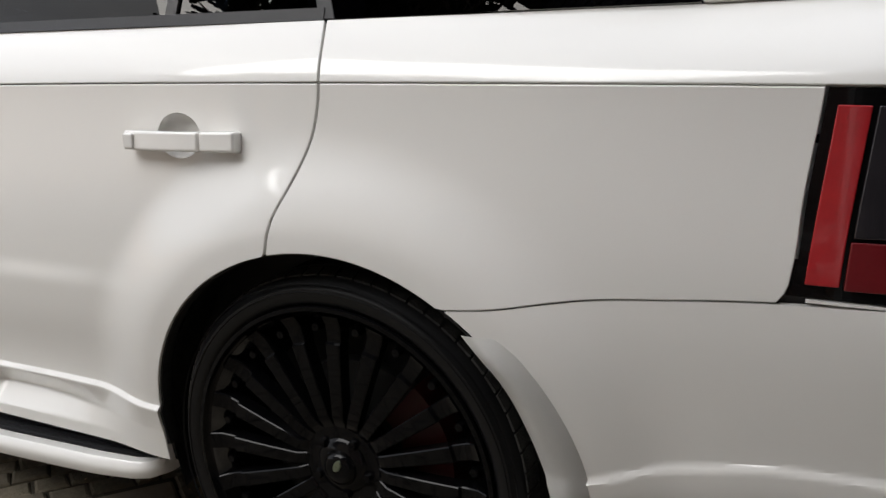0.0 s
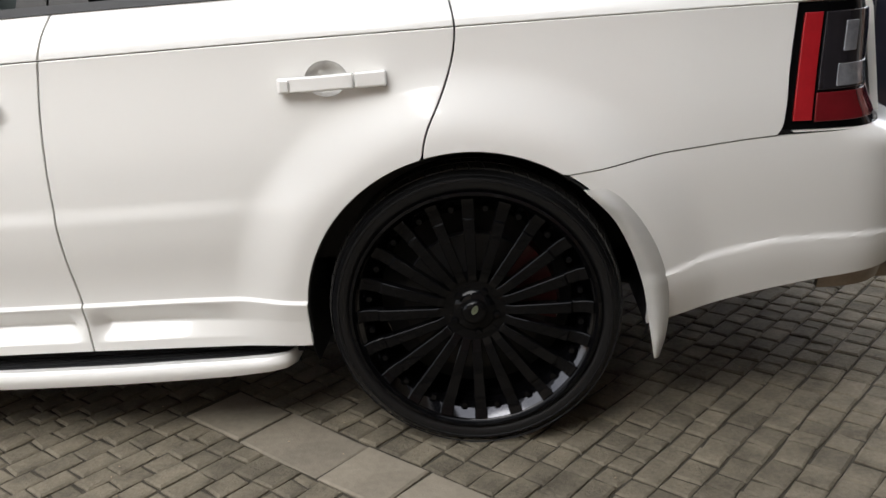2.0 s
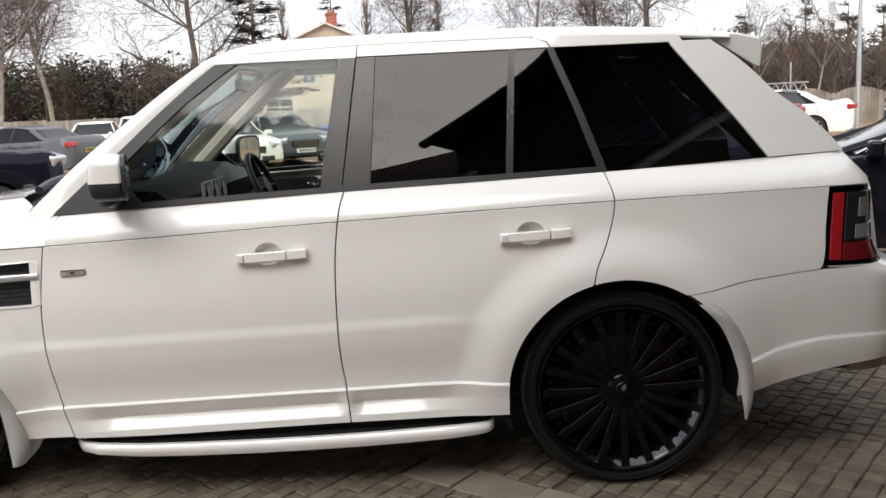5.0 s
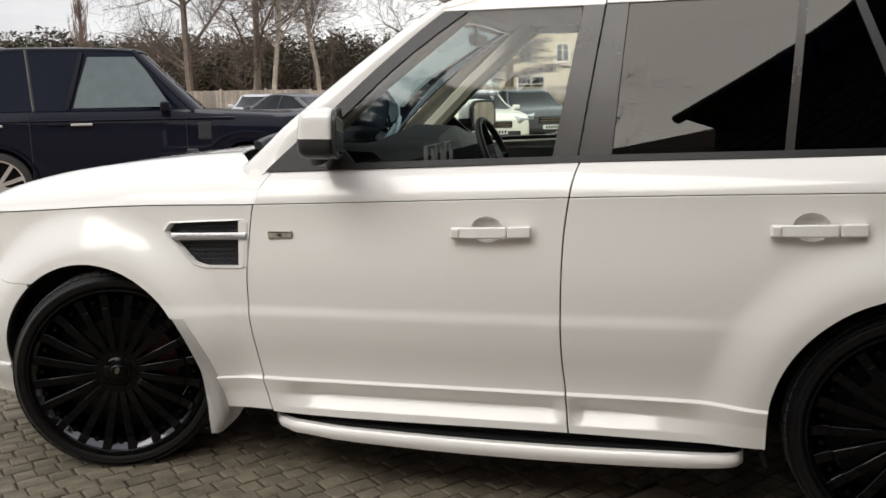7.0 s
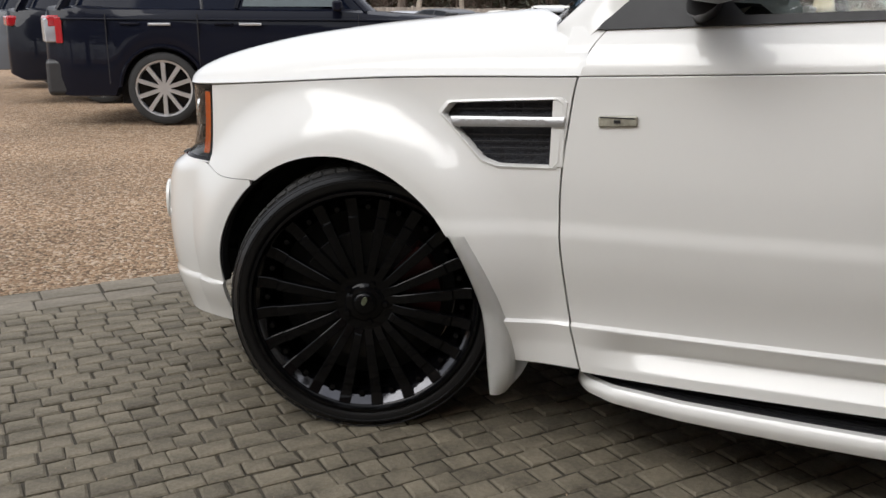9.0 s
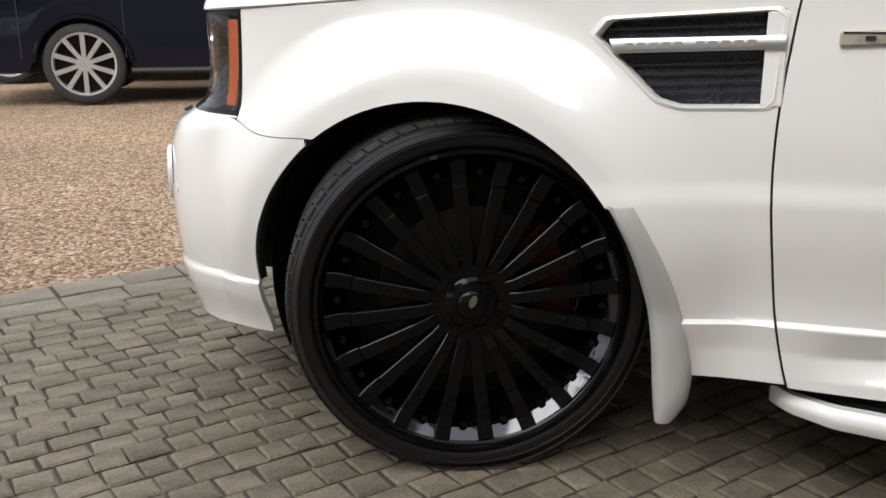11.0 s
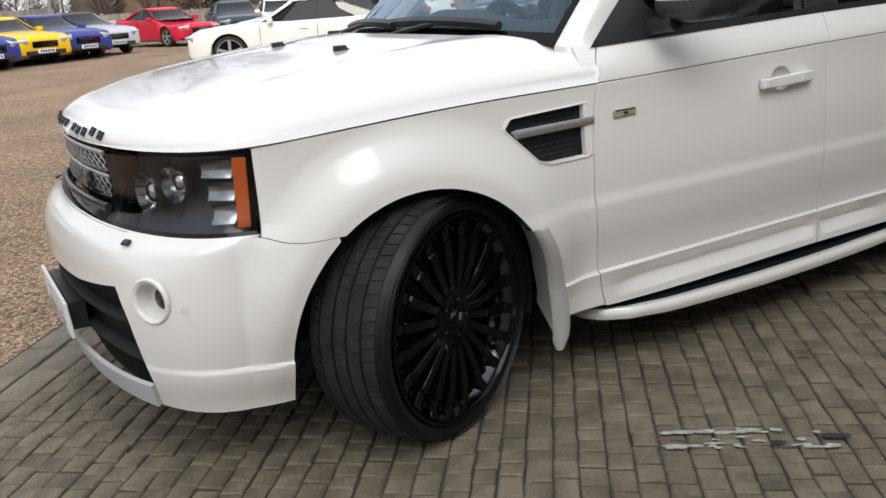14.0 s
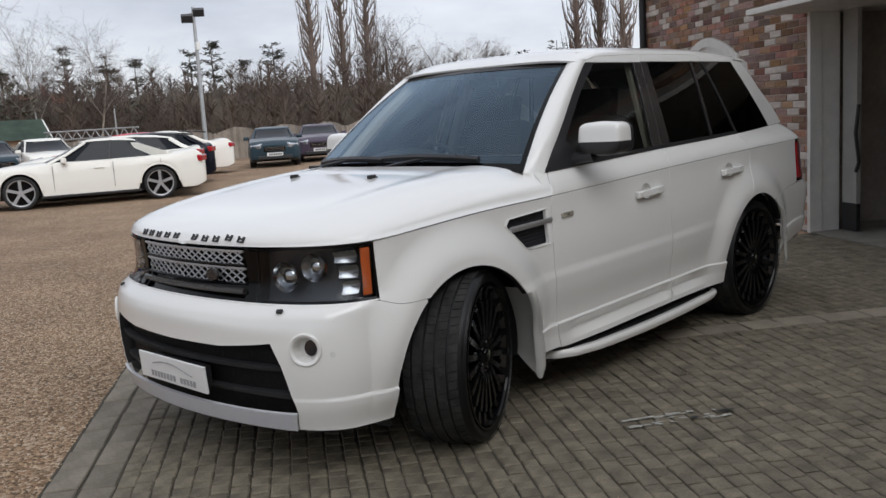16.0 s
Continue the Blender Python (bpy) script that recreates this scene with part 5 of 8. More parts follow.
        prev = ring
    bm.faces.new(prev)
    d["caliper"] = (fix(bm), RED_CALIPER)
    made = {}
    for k, (b, mat) in d.items():
        o = part(k, b, mat, None)
        made[k] = o.data
        bpy.data.objects.remove(o)
    return made


WM = wheel_meshes()


def wheel(m, caliper_angle, turn):
    w = new("wheel")
    w.parent = suv
    w.matrix_world = m
    w["label"] = "gloss black multi-spoke wheel with low tyre"

    def put(k, mm=Matrix()):
        o = new(k, WM[k])
        o.parent = w
        o.matrix_local = mm
        return o
    spin = pose(0, 0, 0, 0, turn, 0)
    for k in ("tyre", "tread", "sidewall_ring", "rim", "rim_step", "hub", "centre_cap", "brake_disc", "light_stop_disc"):
        put(k)
    put("cap_badge", spin)
    for k in range(20):
        put("spoke", spin @ pose(0, 0, 0, 0, 18 * k + 9, 0))
        a = radians(18 * k)
        put("rim_bolt", spin @ Matrix.Translation((0.276 * math.sin(a), 0.022, 0.276 * math.cos(a))))
    for k in range(5):
        a = radians(72 * k + 20)
        put("wheel_nut", spin @ Matrix.Translation((0.058 * math.sin(a), 0.012, 0.058 * math.cos(a))))
    put("caliper", pose(0, 0, 0, 0, caliper_angle, 0))
    return w


STEER = 24.0
wheel(Matrix.Translation((2.750, -0.940, AXLE_Z)), -20, 8)
wheel(Matrix.Translation((-0.032, -0.840, AXLE_Z)) @ pose(0, 0, 0, 0, 0, STEER) @ Matrix.Translation((0, -0.122, 0)), -15, 3)
wheel(Matrix.Translation((2.750, 0.940, AXLE_Z)) @ pose(0, 0, 0, 0, 0, 180), -160, 0)
wheel(Matrix.Translation((-0.032, 0.800, AXLE_Z)) @ pose(0, 0, 0, 0, 0, 180 + STEER) @ Matrix.Translation((0, -0.122, 0)), -160, 0)


# ---- ground: gravel yard, stone setts, border stones ----
A1, C1 = Vector((0.602, 0.7986, 0)), Vector((0.7986, -0.602, 0))      # along the joints, and towards the house


def plan(a, c, z=0.0):
    return A1 * a + C1 * c + Vector((0, 0, z))


PLAN_TURN = math.degrees(math.atan2(A1.y, A1.x))


def gravel_material():
    m = material("gravel", (0.34, 0.245, 0.155), 0.92)
    t = m.node_tree
    p = t.nodes["Principled BSDF"]
    tc = t.nodes.new("ShaderNodeTexCoord")
    cell = t.nodes.new("ShaderNodeTexVoronoi")
    cell.inputs["Scale"].default_value = 62
    big = t.nodes.new("ShaderNodeTexNoise")
    big.inputs["Scale"].default_value, big.inputs["Detail"].default_value = 0.55, 6
    ramp = t.nodes.new("ShaderNodeValToRGB")
    e = ramp.color_ramp.elements
    e[0].position, e[0].color = 0.0, (0.10, 0.068, 0.04, 1)
    e[1].position, e[1].color = 1.0, (0.54, 0.45, 0.35, 1)
    for pos, col in ((0.3, (0.21, 0.13, 0.072, 1)), (0.55, (0.33, 0.212, 0.124, 1)), (0.8, (0.41, 0.29, 0.182, 1))):
        k = e.new(pos)
        k.color = col
    sep = t.nodes.new("ShaderNodeSeparateColor")
    mul = t.nodes.new("ShaderNodeMix")
    mul.data_type, mul.blend_type = "RGBA", "MULTIPLY"
    mul.inputs[0].default_value = 0.75
    r2 = t.nodes.new("ShaderNodeValToRGB")
    r2.color_ramp.elements[0].position, r2.color_ramp.elements[0].color = 0.35, (0.62, 0.6, 0.58, 1)
    r2.color_ramp.elements[1].position, r2.color_ramp.elements[1].color = 0.65, (1.05, 1.02, 1.0, 1)
    bump = t.nodes.new("ShaderNodeBump")
    bump.inputs["Strength"].default_value, bump.inputs["Distance"].default_value = 0.9, 0.012
    inv = t.nodes.new("ShaderNodeMath")
    inv.operation = "MULTIPLY"
    inv.inputs[1].default_value = -1.0
    for n in (cell, big):
        t.links.new(tc.outputs["Object"], n.inputs["Vector"])
    t.links.new(cell.outputs["Color"], sep.inputs[0])
    t.links.new(sep.outputs[0], ramp.inputs[0])
    t.links.new(big.outputs["Fac"], r2.inputs[0])
    t.links.new(ramp.outputs[0], mul.inputs[6])
    t.links.new(r2.outputs[0], mul.inputs[7])
    t.links.new(mul.outputs[2], p.inputs["Base Color"])
    t.links.new(cell.outputs["Distance"], inv.inputs[0])
    t.links.new(inv.outputs[0], bump.inputs["Height"])
    t.links.new(bump.outputs[0], p.inputs["Normal"])
    return m


GRAVEL = gravel_material()
JOINT = material("joint_sand", (0.062, 0.053, 0.038), 0.95, vary=0.4, scale=6, bump=0.6, bump_scale=150)
SETT = material("weathered_sett", (0.174, 0.149, 0.106), 0.78, vary=0.42, scale=9, bump=0.45, bump_scale=150, island=0.18)
SETT_ONE = material("weathered_sett_single", (0.174, 0.149, 0.106), 0.78, vary=0.42, scale=9, bump=0.45, bump_scale=150, rand=0.18)
SLAB = material("pale_slab", (0.26, 0.225, 0.172), 0.8, vary=0.25, scale=5, bump=0.18, bump_scale=160, rand=0.14)
KERB = material("border_stone", (0.198, 0.172, 0.132), 0.8, vary=0.32, scale=5, bump=0.5, bump_scale=100, rand=0.16)
ORANGE = material("terracotta_slab", (0.47, 0.30, 0.20), 0.7, vary=0.22, scale=4, bump=0.4, bump_scale=120, rand=0.12)

bm = bmesh.new()
bmesh.ops.create_grid(bm, x_segments=60, y_segments=60, size=420)
for v in bm.verts:
    v.co.z = -0.006 + (0.010 * noise.noise(v.co * 0.3) if abs(v.co.x) < 60 else 0)
    if -1.33 < C1.dot(v.co) < 8 and abs(A1.dot(v.co)) < 16:
        v.co.z = -0.03
ground = tagged(part("ground", bm, GRAVEL, None), "tan gravel yard reaching to the fields", "ground", kind="structure")
bm = bmesh.new()
q = [bm.verts.new(plan(a, c, -0.0075)) for a, c in ((-7.02, -1.33), (9.55, -1.33), (9.55, 6.3), (-7.02, 6.3))]
bm.faces.new(q)
bed = tagged(part("pavement", fix(bm), JOINT, None), "stone sett forecourt with dark sanded joints", "pavement", kind="structure")


def sett_data(w, l, rnd, round_=0.005, depth=0.03):
    """Vertices and faces of one worn stone, top at z = 0."""
    j = lambda s: rnd.uniform(-s, s)
    hw, hl = w / 2, l / 2
    low = [(-hl, -hw), (hl, -hw), (hl, hw), (-hl, hw)]
    corner = [(x + j(0.0035), y + j(0.003)) for x, y in low]
    v = [(x, y, -depth) for x, y in corner] + [(x, y, -0.0045) for x, y in corner]
    v += [(x - math.copysign(round_ + abs(j(0.003)), x), y - math.copysign(round_ + abs(j(0.003)), y), j(0.0012)) for x, y in corner]
    f = [(8, 9, 10, 11)] + [(a, (a + 1) % 4, 4 + (a + 1) % 4, 4 + a) for a in range(4)] + [(4 + a, 4 + (a + 1) % 4, 8 + (a + 1) % 4, 8 + a) for a in range(4)]
    return v, f


def lay(rows, name, mat, singles=None, kind_label=""):
    """Lay stones given as (a, c, length along a, width along c); those that `singles` picks become objects of their own."""
    rnd = random.Random(5)
    verts, faces = [], []
    shapes = {}
    for a, c, l, w in rows:
        z = rnd.uniform(-0.0025, 0.0025)
        if singles and singles(a, c):
            key = (round(l, 2), round(w, 2), rnd.randint(0, 2))
            if key not in shapes:
                v, f = sett_data(key[1] - 0.0065, key[0] - 0.0065, rnd)
                me = bpy.data.meshes.new(name)
                me.from_pydata(v, [], f)
                me.materials.append(singles.mat)
                shapes[key] = me
            o = new(name, shapes[key])
            o.parent = bed
            o.matrix_world = Matrix.Translation(plan(a, c, z)) @ pose(0, 0, 0, rnd.uniform(-.9, .9), rnd.uniform(-.9, .9), PLAN_TURN + rnd.uniform(-1.6, 1.6) + (180 if rnd.random() < 0.5 else 0))
        else:
            v, f = sett_data(w - 0.0065, l - 0.0065, rnd)
            m = Matrix.Translation(plan(a, c, z)) @ pose(0, 0, 0, rnd.uniform(-.9, .9), rnd.uniform(-.9, .9), PLAN_TURN + rnd.uniform(-1.6, 1.6))
            n = len(verts)
            verts += [tuple(m @ Vector(p)) for p in v]
            faces += [tuple(n + i for i in q) for q in f]
    if verts:
        me = bpy.data.meshes.new(name)
        me.from_pydata(verts, [], faces)
        me.materials.append(mat)
        o = new(name + "_field", me)
        o.parent = bed
        o["kind"] = "stuff"


def setts():
    rnd = random.Random(3)
    out = []
    c = -1.02
    while c < 6.3:
        w = rnd.choice((0.072, 0.076, 0.080, 0.083))
        a = -7.0 + rnd.uniform(0, 0.1)
        while a < 9.5:
            l = rnd.choice((0.066, 0.078, 0.088, 0.098, 0.114))
            cm = c + w / 2
            for edge_a in (3.66, 4.86) + ((0.52, 0.72) if cm > 1.95 else ()):      # cut to the bands
                if a < edge_a - 0.03 < a + l:
                    l = edge_a - a
            am = a + l / 2
            slab = 0.52 < am < 0.72 and cm > 1.95
            band = 3.66 < am < 4.86
            if not (slab or band) and cm < 4.96:
                out.append((am, cm, l, w))
            a += l
        c += w
    return out


def near(a, c):
    return -1.75 < a < -0.25 and -1.0 < c < 0.72


near.mat = SETT_ONE


def all_of(mat):
    def f(a, c):
        return True
    f.mat = mat
    return f


# ---- brick house with the open garage ----
BRICK = material("old_brick", (0.29, 0.155, 0.105), 0.85, vary=0.35, scale=14, bump=0.5, bump_scale=90, rand=0.55, hue=0.025)
BRICK_MIX = material("old_brick_joined", (0.29, 0.155, 0.105), 0.85, vary=0.35, scale=14, bump=0.5, bump_scale=90, island=0.55, hue=0.025)
PALE_BRICK = material("lime_stained_brick", (0.56, 0.50, 0.45), 0.85, vary=0.25, scale=10, bump=0.4, bump_scale=90, rand=0.12)
PALE_MIX = material("lime_stained_brick_joined", (0.56, 0.50, 0.45), 0.85, vary=0.25, scale=10, bump=0.4, bump_scale=90, island=0.3)
MORTAR = material("mortar", (0.36, 0.30, 0.25), 0.95, vary=0.3, scale=5, bump=0.5, bump_scale=80)
WHITE_WOOD = material("white_gloss_wood", (0.72, 0.70, 0.66), 0.45, vary=0.08, scale=8, bump=0.1, bump_scale=80)
ROOF_TILE = material("brown_roof_tile", (0.12, 0.078, 0.062), 0.8, vary=0.3, scale=3, bump=0.6, bump_scale=30)
RED_TILE = material("red_roof_tile", (0.36, 0.12, 0.075), 0.8, vary=0.3, scale=2, bump=0.6, bump_scale=20)
DARK_WALL = material("garage_wall", (0.34, 0.30, 0.26), 0.9, vary=0.3, scale=2, bump=0.2, bump_scale=40)
PANE = material("house_pane", (0.02, 0.022, 0.025), 0.05, spec=0.8)
CONCRETE = material("garage_floor", (0.22, 0.205, 0.18), 0.85, vary=0.3, scale=3, bump=0.2, bump_scale=60)
HM = Matrix.Translation(plan(0, 0)) @ pose(0, 0, 0, 0, 0, PLAN_TURN)       # local x along the wall; the house lies towards -y
house = thing("brick_house", HM, "old red brick house with an open garage and white woodwork", "house")


def local_box(name, lo, hi, mat, parent, bevel=0.0, label=""):
    bm = bmesh.new()
    c = [(a + b) / 2 for a, b in zip(lo, hi)]
    box(bm, c, [abs(b - a) for a, b in zip(lo, hi)])
    ob = part(name, bm, mat, parent, label, smooth=False, bevel=bevel)
    return ob


W, END, EAVE = -5.0, -3.15, 4.40            # the wall's face, local y = -c; the gable end; the eave
G0, G1, GH = -0.2, 3.86, 2.22     # garage opening
CORNER = 8.1
wall = local_box("wall", (G1, W - 0.3, 0), (CORNER, W - 0.012, EAVE + 0.05), MORTAR, house)
local_box("wall", (END, W - 0.3, 0), (G0, W - 0.012, EAVE + 0.05), MORTAR, house)
local_box("wall", (G0, W - 0.3, GH), (G1, W - 0.012, EAVE + 0.05), MORTAR, house)
local_box("wall", (CORNER - 0.3, W - 7.3, 0), (CORNER, W - 0.3, EAVE + 0.05), MORTAR, house)
local_box("wall", (END, W - 7.3, 0), (END + 0.3, W - 0.3, EAVE + 0.05), MORTAR, house)
# low tiled roof with a level eave
for x0, x1, back in ((END - 0.22, CORNER + 0.2, W),):
    bm = bmesh.new()
    v = [bm.verts.new(p) for p in ((x0, back + 0.28, EAVE), (x1, back + 0.28, EAVE), (x1, back - 3.6, 5.75), (x0, back - 3.6, 5.75), (x0, back - 7.6, EAVE), (x1, back - 7.6, EAVE))]
    bm.faces.new((v[0], v[1], v[2], v[3]))
    bm.faces.new((v[3], v[2], v[5], v[4]))
    bm.faces.new((v[0], v[3], v[4]))
    bm.faces.new((v[1], v[5], v[2]))
    bm.faces.new((v[0], v[4], v[5], v[1]))
    part("roof", fix(bm), ROOF_TILE, house, smooth=False)
    bm = bmesh.new()
    tube(bm, [(x0, back + 0.32, EAVE - 0.03), (x1, back + 0.32, EAVE - 0.03)], 0.06, 10)
    part("gutter", bm, BLACK_TRIM, house)
# garage inside
local_box("garage_back", (G0 - 0.4, W - 6.2, 0), (G1 + 0.9, W - 6.0, 2.8), DARK_WALL, house)
local_box("garage_side", (G1 + 0.35, W - 6, 0), (G1 + 0.5, W - 0.3, 2.8), DARK_WALL, house)
local_box("garage_side", (G0 - 0.4, W - 6, 0), (G0 - 0.2, W - 0.3, 2.8), DARK_WALL, house)
local_box("garage_ceiling", (G0 - 0.4, W - 6.2, 2.7), (G1 + 0.9, W - 0.3, 2.85), DARK_WALL, house)
local_box("garage_floor", (G0 - 0.4, W - 6.2, 0.0), (G1 + 0.5, W + 0.02, 0.012), CONCRETE, house)
local_box("garage_shelf", (0.6, W - 6.0, 0.0), (3.9, W - 5.6, 0.42), material("dark_red_board", (0.09, 0.03, 0.022), 0.7, vary=0.3), house, 0.01)
# white frame, inner lining, up-and-over door standing out at the top
local_box("door_frame", (G1 - 0.035, W - 0.10, 0), (G1 + 0.02, W + 0.035, GH + 0.02), WHITE_WOOD, house, 0.006)
local_box("door_frame", (G0, W - 0.10, 0), (G0 + 0.10, W + 0.035, GH), WHITE_WOOD, house, 0.006)
local_box("reveal", (G1 - 0.02, W - 0.30, 0), (G1 - 0.002, W - 0.10, GH), WHITE_WOOD, house)
local_box("inner_lining", (G1 - 0.30, W - 0.35, 0.30), (G1 - 0.07, W - 0.30, GH), material("grey_lining", (0.36, 0.35, 0.33), 0.7, vary=0.1, scale=4), house, 0.004)
local_box("inner_lining", (G1 - 0.30, W - 0.345, 0.02), (G1 - 0.07, W - 0.305, 0.30), BLACK_TRIM, house)
door_m = local_box("garage_door", (G0 + 0.06, W - 1.5, GH - 0.01), (G1 + 0.16, W + 0.62, GH + 0.05), WHITE_WOOD, house, 0.01, "white up-and-over door, raised")
local_box("fascia", (G0 + 0.1, W - 0.01, GH + 0.05), (G1 + 0.02, W + 0.03, GH + 0.33), DARK_WALL, house, 0.006)
bm = bmesh.new()
tube(bm, [(G1 - 0.33, W - 0.3, 1.28), (G1 - 0.31, W - 0.28, 1.0), (G1 - 0.34, W - 0.3, 0.72), (G1 - 0.29, W - 0.3, 0.62)], 0.018, 8)
part("hose", bm, BLACK_TRIM, house)
bm = bmesh.new()
tube(bm, [(CORNER - 0.06, W + 0.05, 0), (CORNER - 0.06, W + 0.05, EAVE)], 0.05, 10)
part("drain_pipe", bm, BLACK_TRIM, house)
# arched white window in the recessed wall
WX0, WX1, WZ0, WZ1 = 5.32, 6.88, 0.9, 1.90
win = new("window")
win.parent = house
win.matrix_world = HM
bm = bmesh.new()
prev = None
pts = [(WX0, WZ0), (WX0, WZ1)] + [(WX0 + (WX1 - WX0) * k / 12, WZ1 + 0.26 * math.sin(math.pi * k / 12)) for k in range(1, 12)] + [(WX1, WZ1), (WX1, WZ0)]
cx, cz = (WX0 + WX1) / 2, (WZ0 + WZ1) / 2
rings = [[bm.verts.new((cx + (x - cx) * s, W - 0.004 + o, cz + (z - cz) * s)) for x, z in pts] for s, o in ((1.0, 0.0), (1.0, 0.03), (0.86, 0.03), (0.86, 0.0))]
for a, b in zip(rings, rings[1:]):
    for k in range(len(pts)):
        bm.faces.new((a[k], a[(k + 1) % len(pts)], b[(k + 1) % len(pts)], b[k]))
part("window_frame", fix(bm), WHITE_WOOD, win)
bm = bmesh.new()
bm.faces.new([bm.verts.new((cx + (x - cx) * 0.87, W + 0.004, cz + (z - cz) * 0.87)) for x, z in pts])
part("window_blind", fix(bm), WHITE_WOOD, win, "white boarded pane")
for k in range(4):
    local_box("blind_slat", (WX0 + 0.12, W + 0.006, 1.25 + 0.2 * k), (WX1 - 0.12, W + 0.016, 1.39 + 0.2 * k), WHITE_WOOD, win)


def brick_field(x0, x1, z0, z1, y, skip, single, seed):
    """Courses of bricks proud of the mortar; local to the house."""
    rnd = random.Random(seed)
    fields = {True: ([], []), False: ([], [])}
    shape = {}
    count = 0
    course = int((z1 - z0) / 0.075)
    for k in range(course):
        z = z0 + 0.075 * k + 0.0325
        x = x0 - (0.1125 if k % 2 else 0.0)
        while x < x1:
            a, b = max(x, x0), min(x + 0.215, x1)
            if b - a > 0.05 and not skip((a + b) / 2, z):
                d = rnd.uniform(0.004, 0.011)
                pale = rnd.random() < 0.15 + 0.10 * (noise.noise(Vector((x * 1.3, 0.0, z * 2.0))) > 0.15)
                if single((a + b) / 2, z) and count < 300:
                    key = (round(b - a, 3), pale)
                    if key not in shape:
                        v, f = sett_data(0.066, b - a, rnd, 0.004, 0.03)
                        me = bpy.data.meshes.new("brick")
                        me.from_pydata([(p[0], -p[2] * -1.0, p[1]) for p in v], [], [q[::-1] for q in f])
                        me.materials.append(PALE_BRICK if pale else BRICK)
                        shape[key] = me
                    o = new("brick", shape[key])
                    o.parent = house
                    o.matrix_world = HM @ Matrix.Translation(((a + b) / 2, y + d, z)) @ pose(0, 0, 0, 0, rnd.choice((0, 180)), 0)
                    count += 1
                else:
                    verts, faces = fields[pale]
                    n = len(verts)
                    e = 0.004
                    for yy, s in ((y - 0.02, 0), (y + d - 0.003, 0), (y + d, e)):
                        verts.extend(((a + s, yy, z - 0.0325 + s), (b - s, yy, z - 0.0325 + s), (b - s, yy, z + 0.0325 - s), (a + s, yy, z + 0.0325 - s)))
                    faces.append((n + 8, n + 9, n + 10, n + 11))
                    for r in (0, 4):
                        for i in range(4):
                            faces.append((n + r + i, n + r + (i + 1) % 4, n + r + 4 + (i + 1) % 4, n + r + 4 + i))
            x += 0.225
    for pale, (verts, faces) in fields.items():
        if not verts:
            continue
        me = bpy.data.meshes.new("brickwork")
        me.from_pydata(verts, [], faces)
        me.materials.append(PALE_MIX if pale else BRICK_MIX)
        o = new("brickwork", me)
        o.parent = house
        o.matrix_world = HM
        o["kind"] = "stuff"


# ---- parked cars ----
def car_paint(name, c):
    return material(name, c, 0.35, coat=0.5, spec=0.08)


CAR_GLASS = material("parked_car_glass", (0.008, 0.010, 0.013), 0.03, spec=0.22)
CAR_TYRE = material("parked_car_tyre", (0.018, 0.018, 0.018), 0.75, vary=0.2)
ALLOY = material("alloy", (0.55, 0.55, 0.56), 0.3, metal=0.8)
DARK_ALLOY = material("dark_alloy", (0.42, 0.42, 0.43), 0.35, metal=0.6)
LAMP_CLEAR = material("parked_lamp", (0.5, 0.52, 0.55), 0.1, metal=0.5, coat=0.7)
YELLOW_PLATE = material("yellow_plate", (0.62, 0.48, 0.08), 0.5)


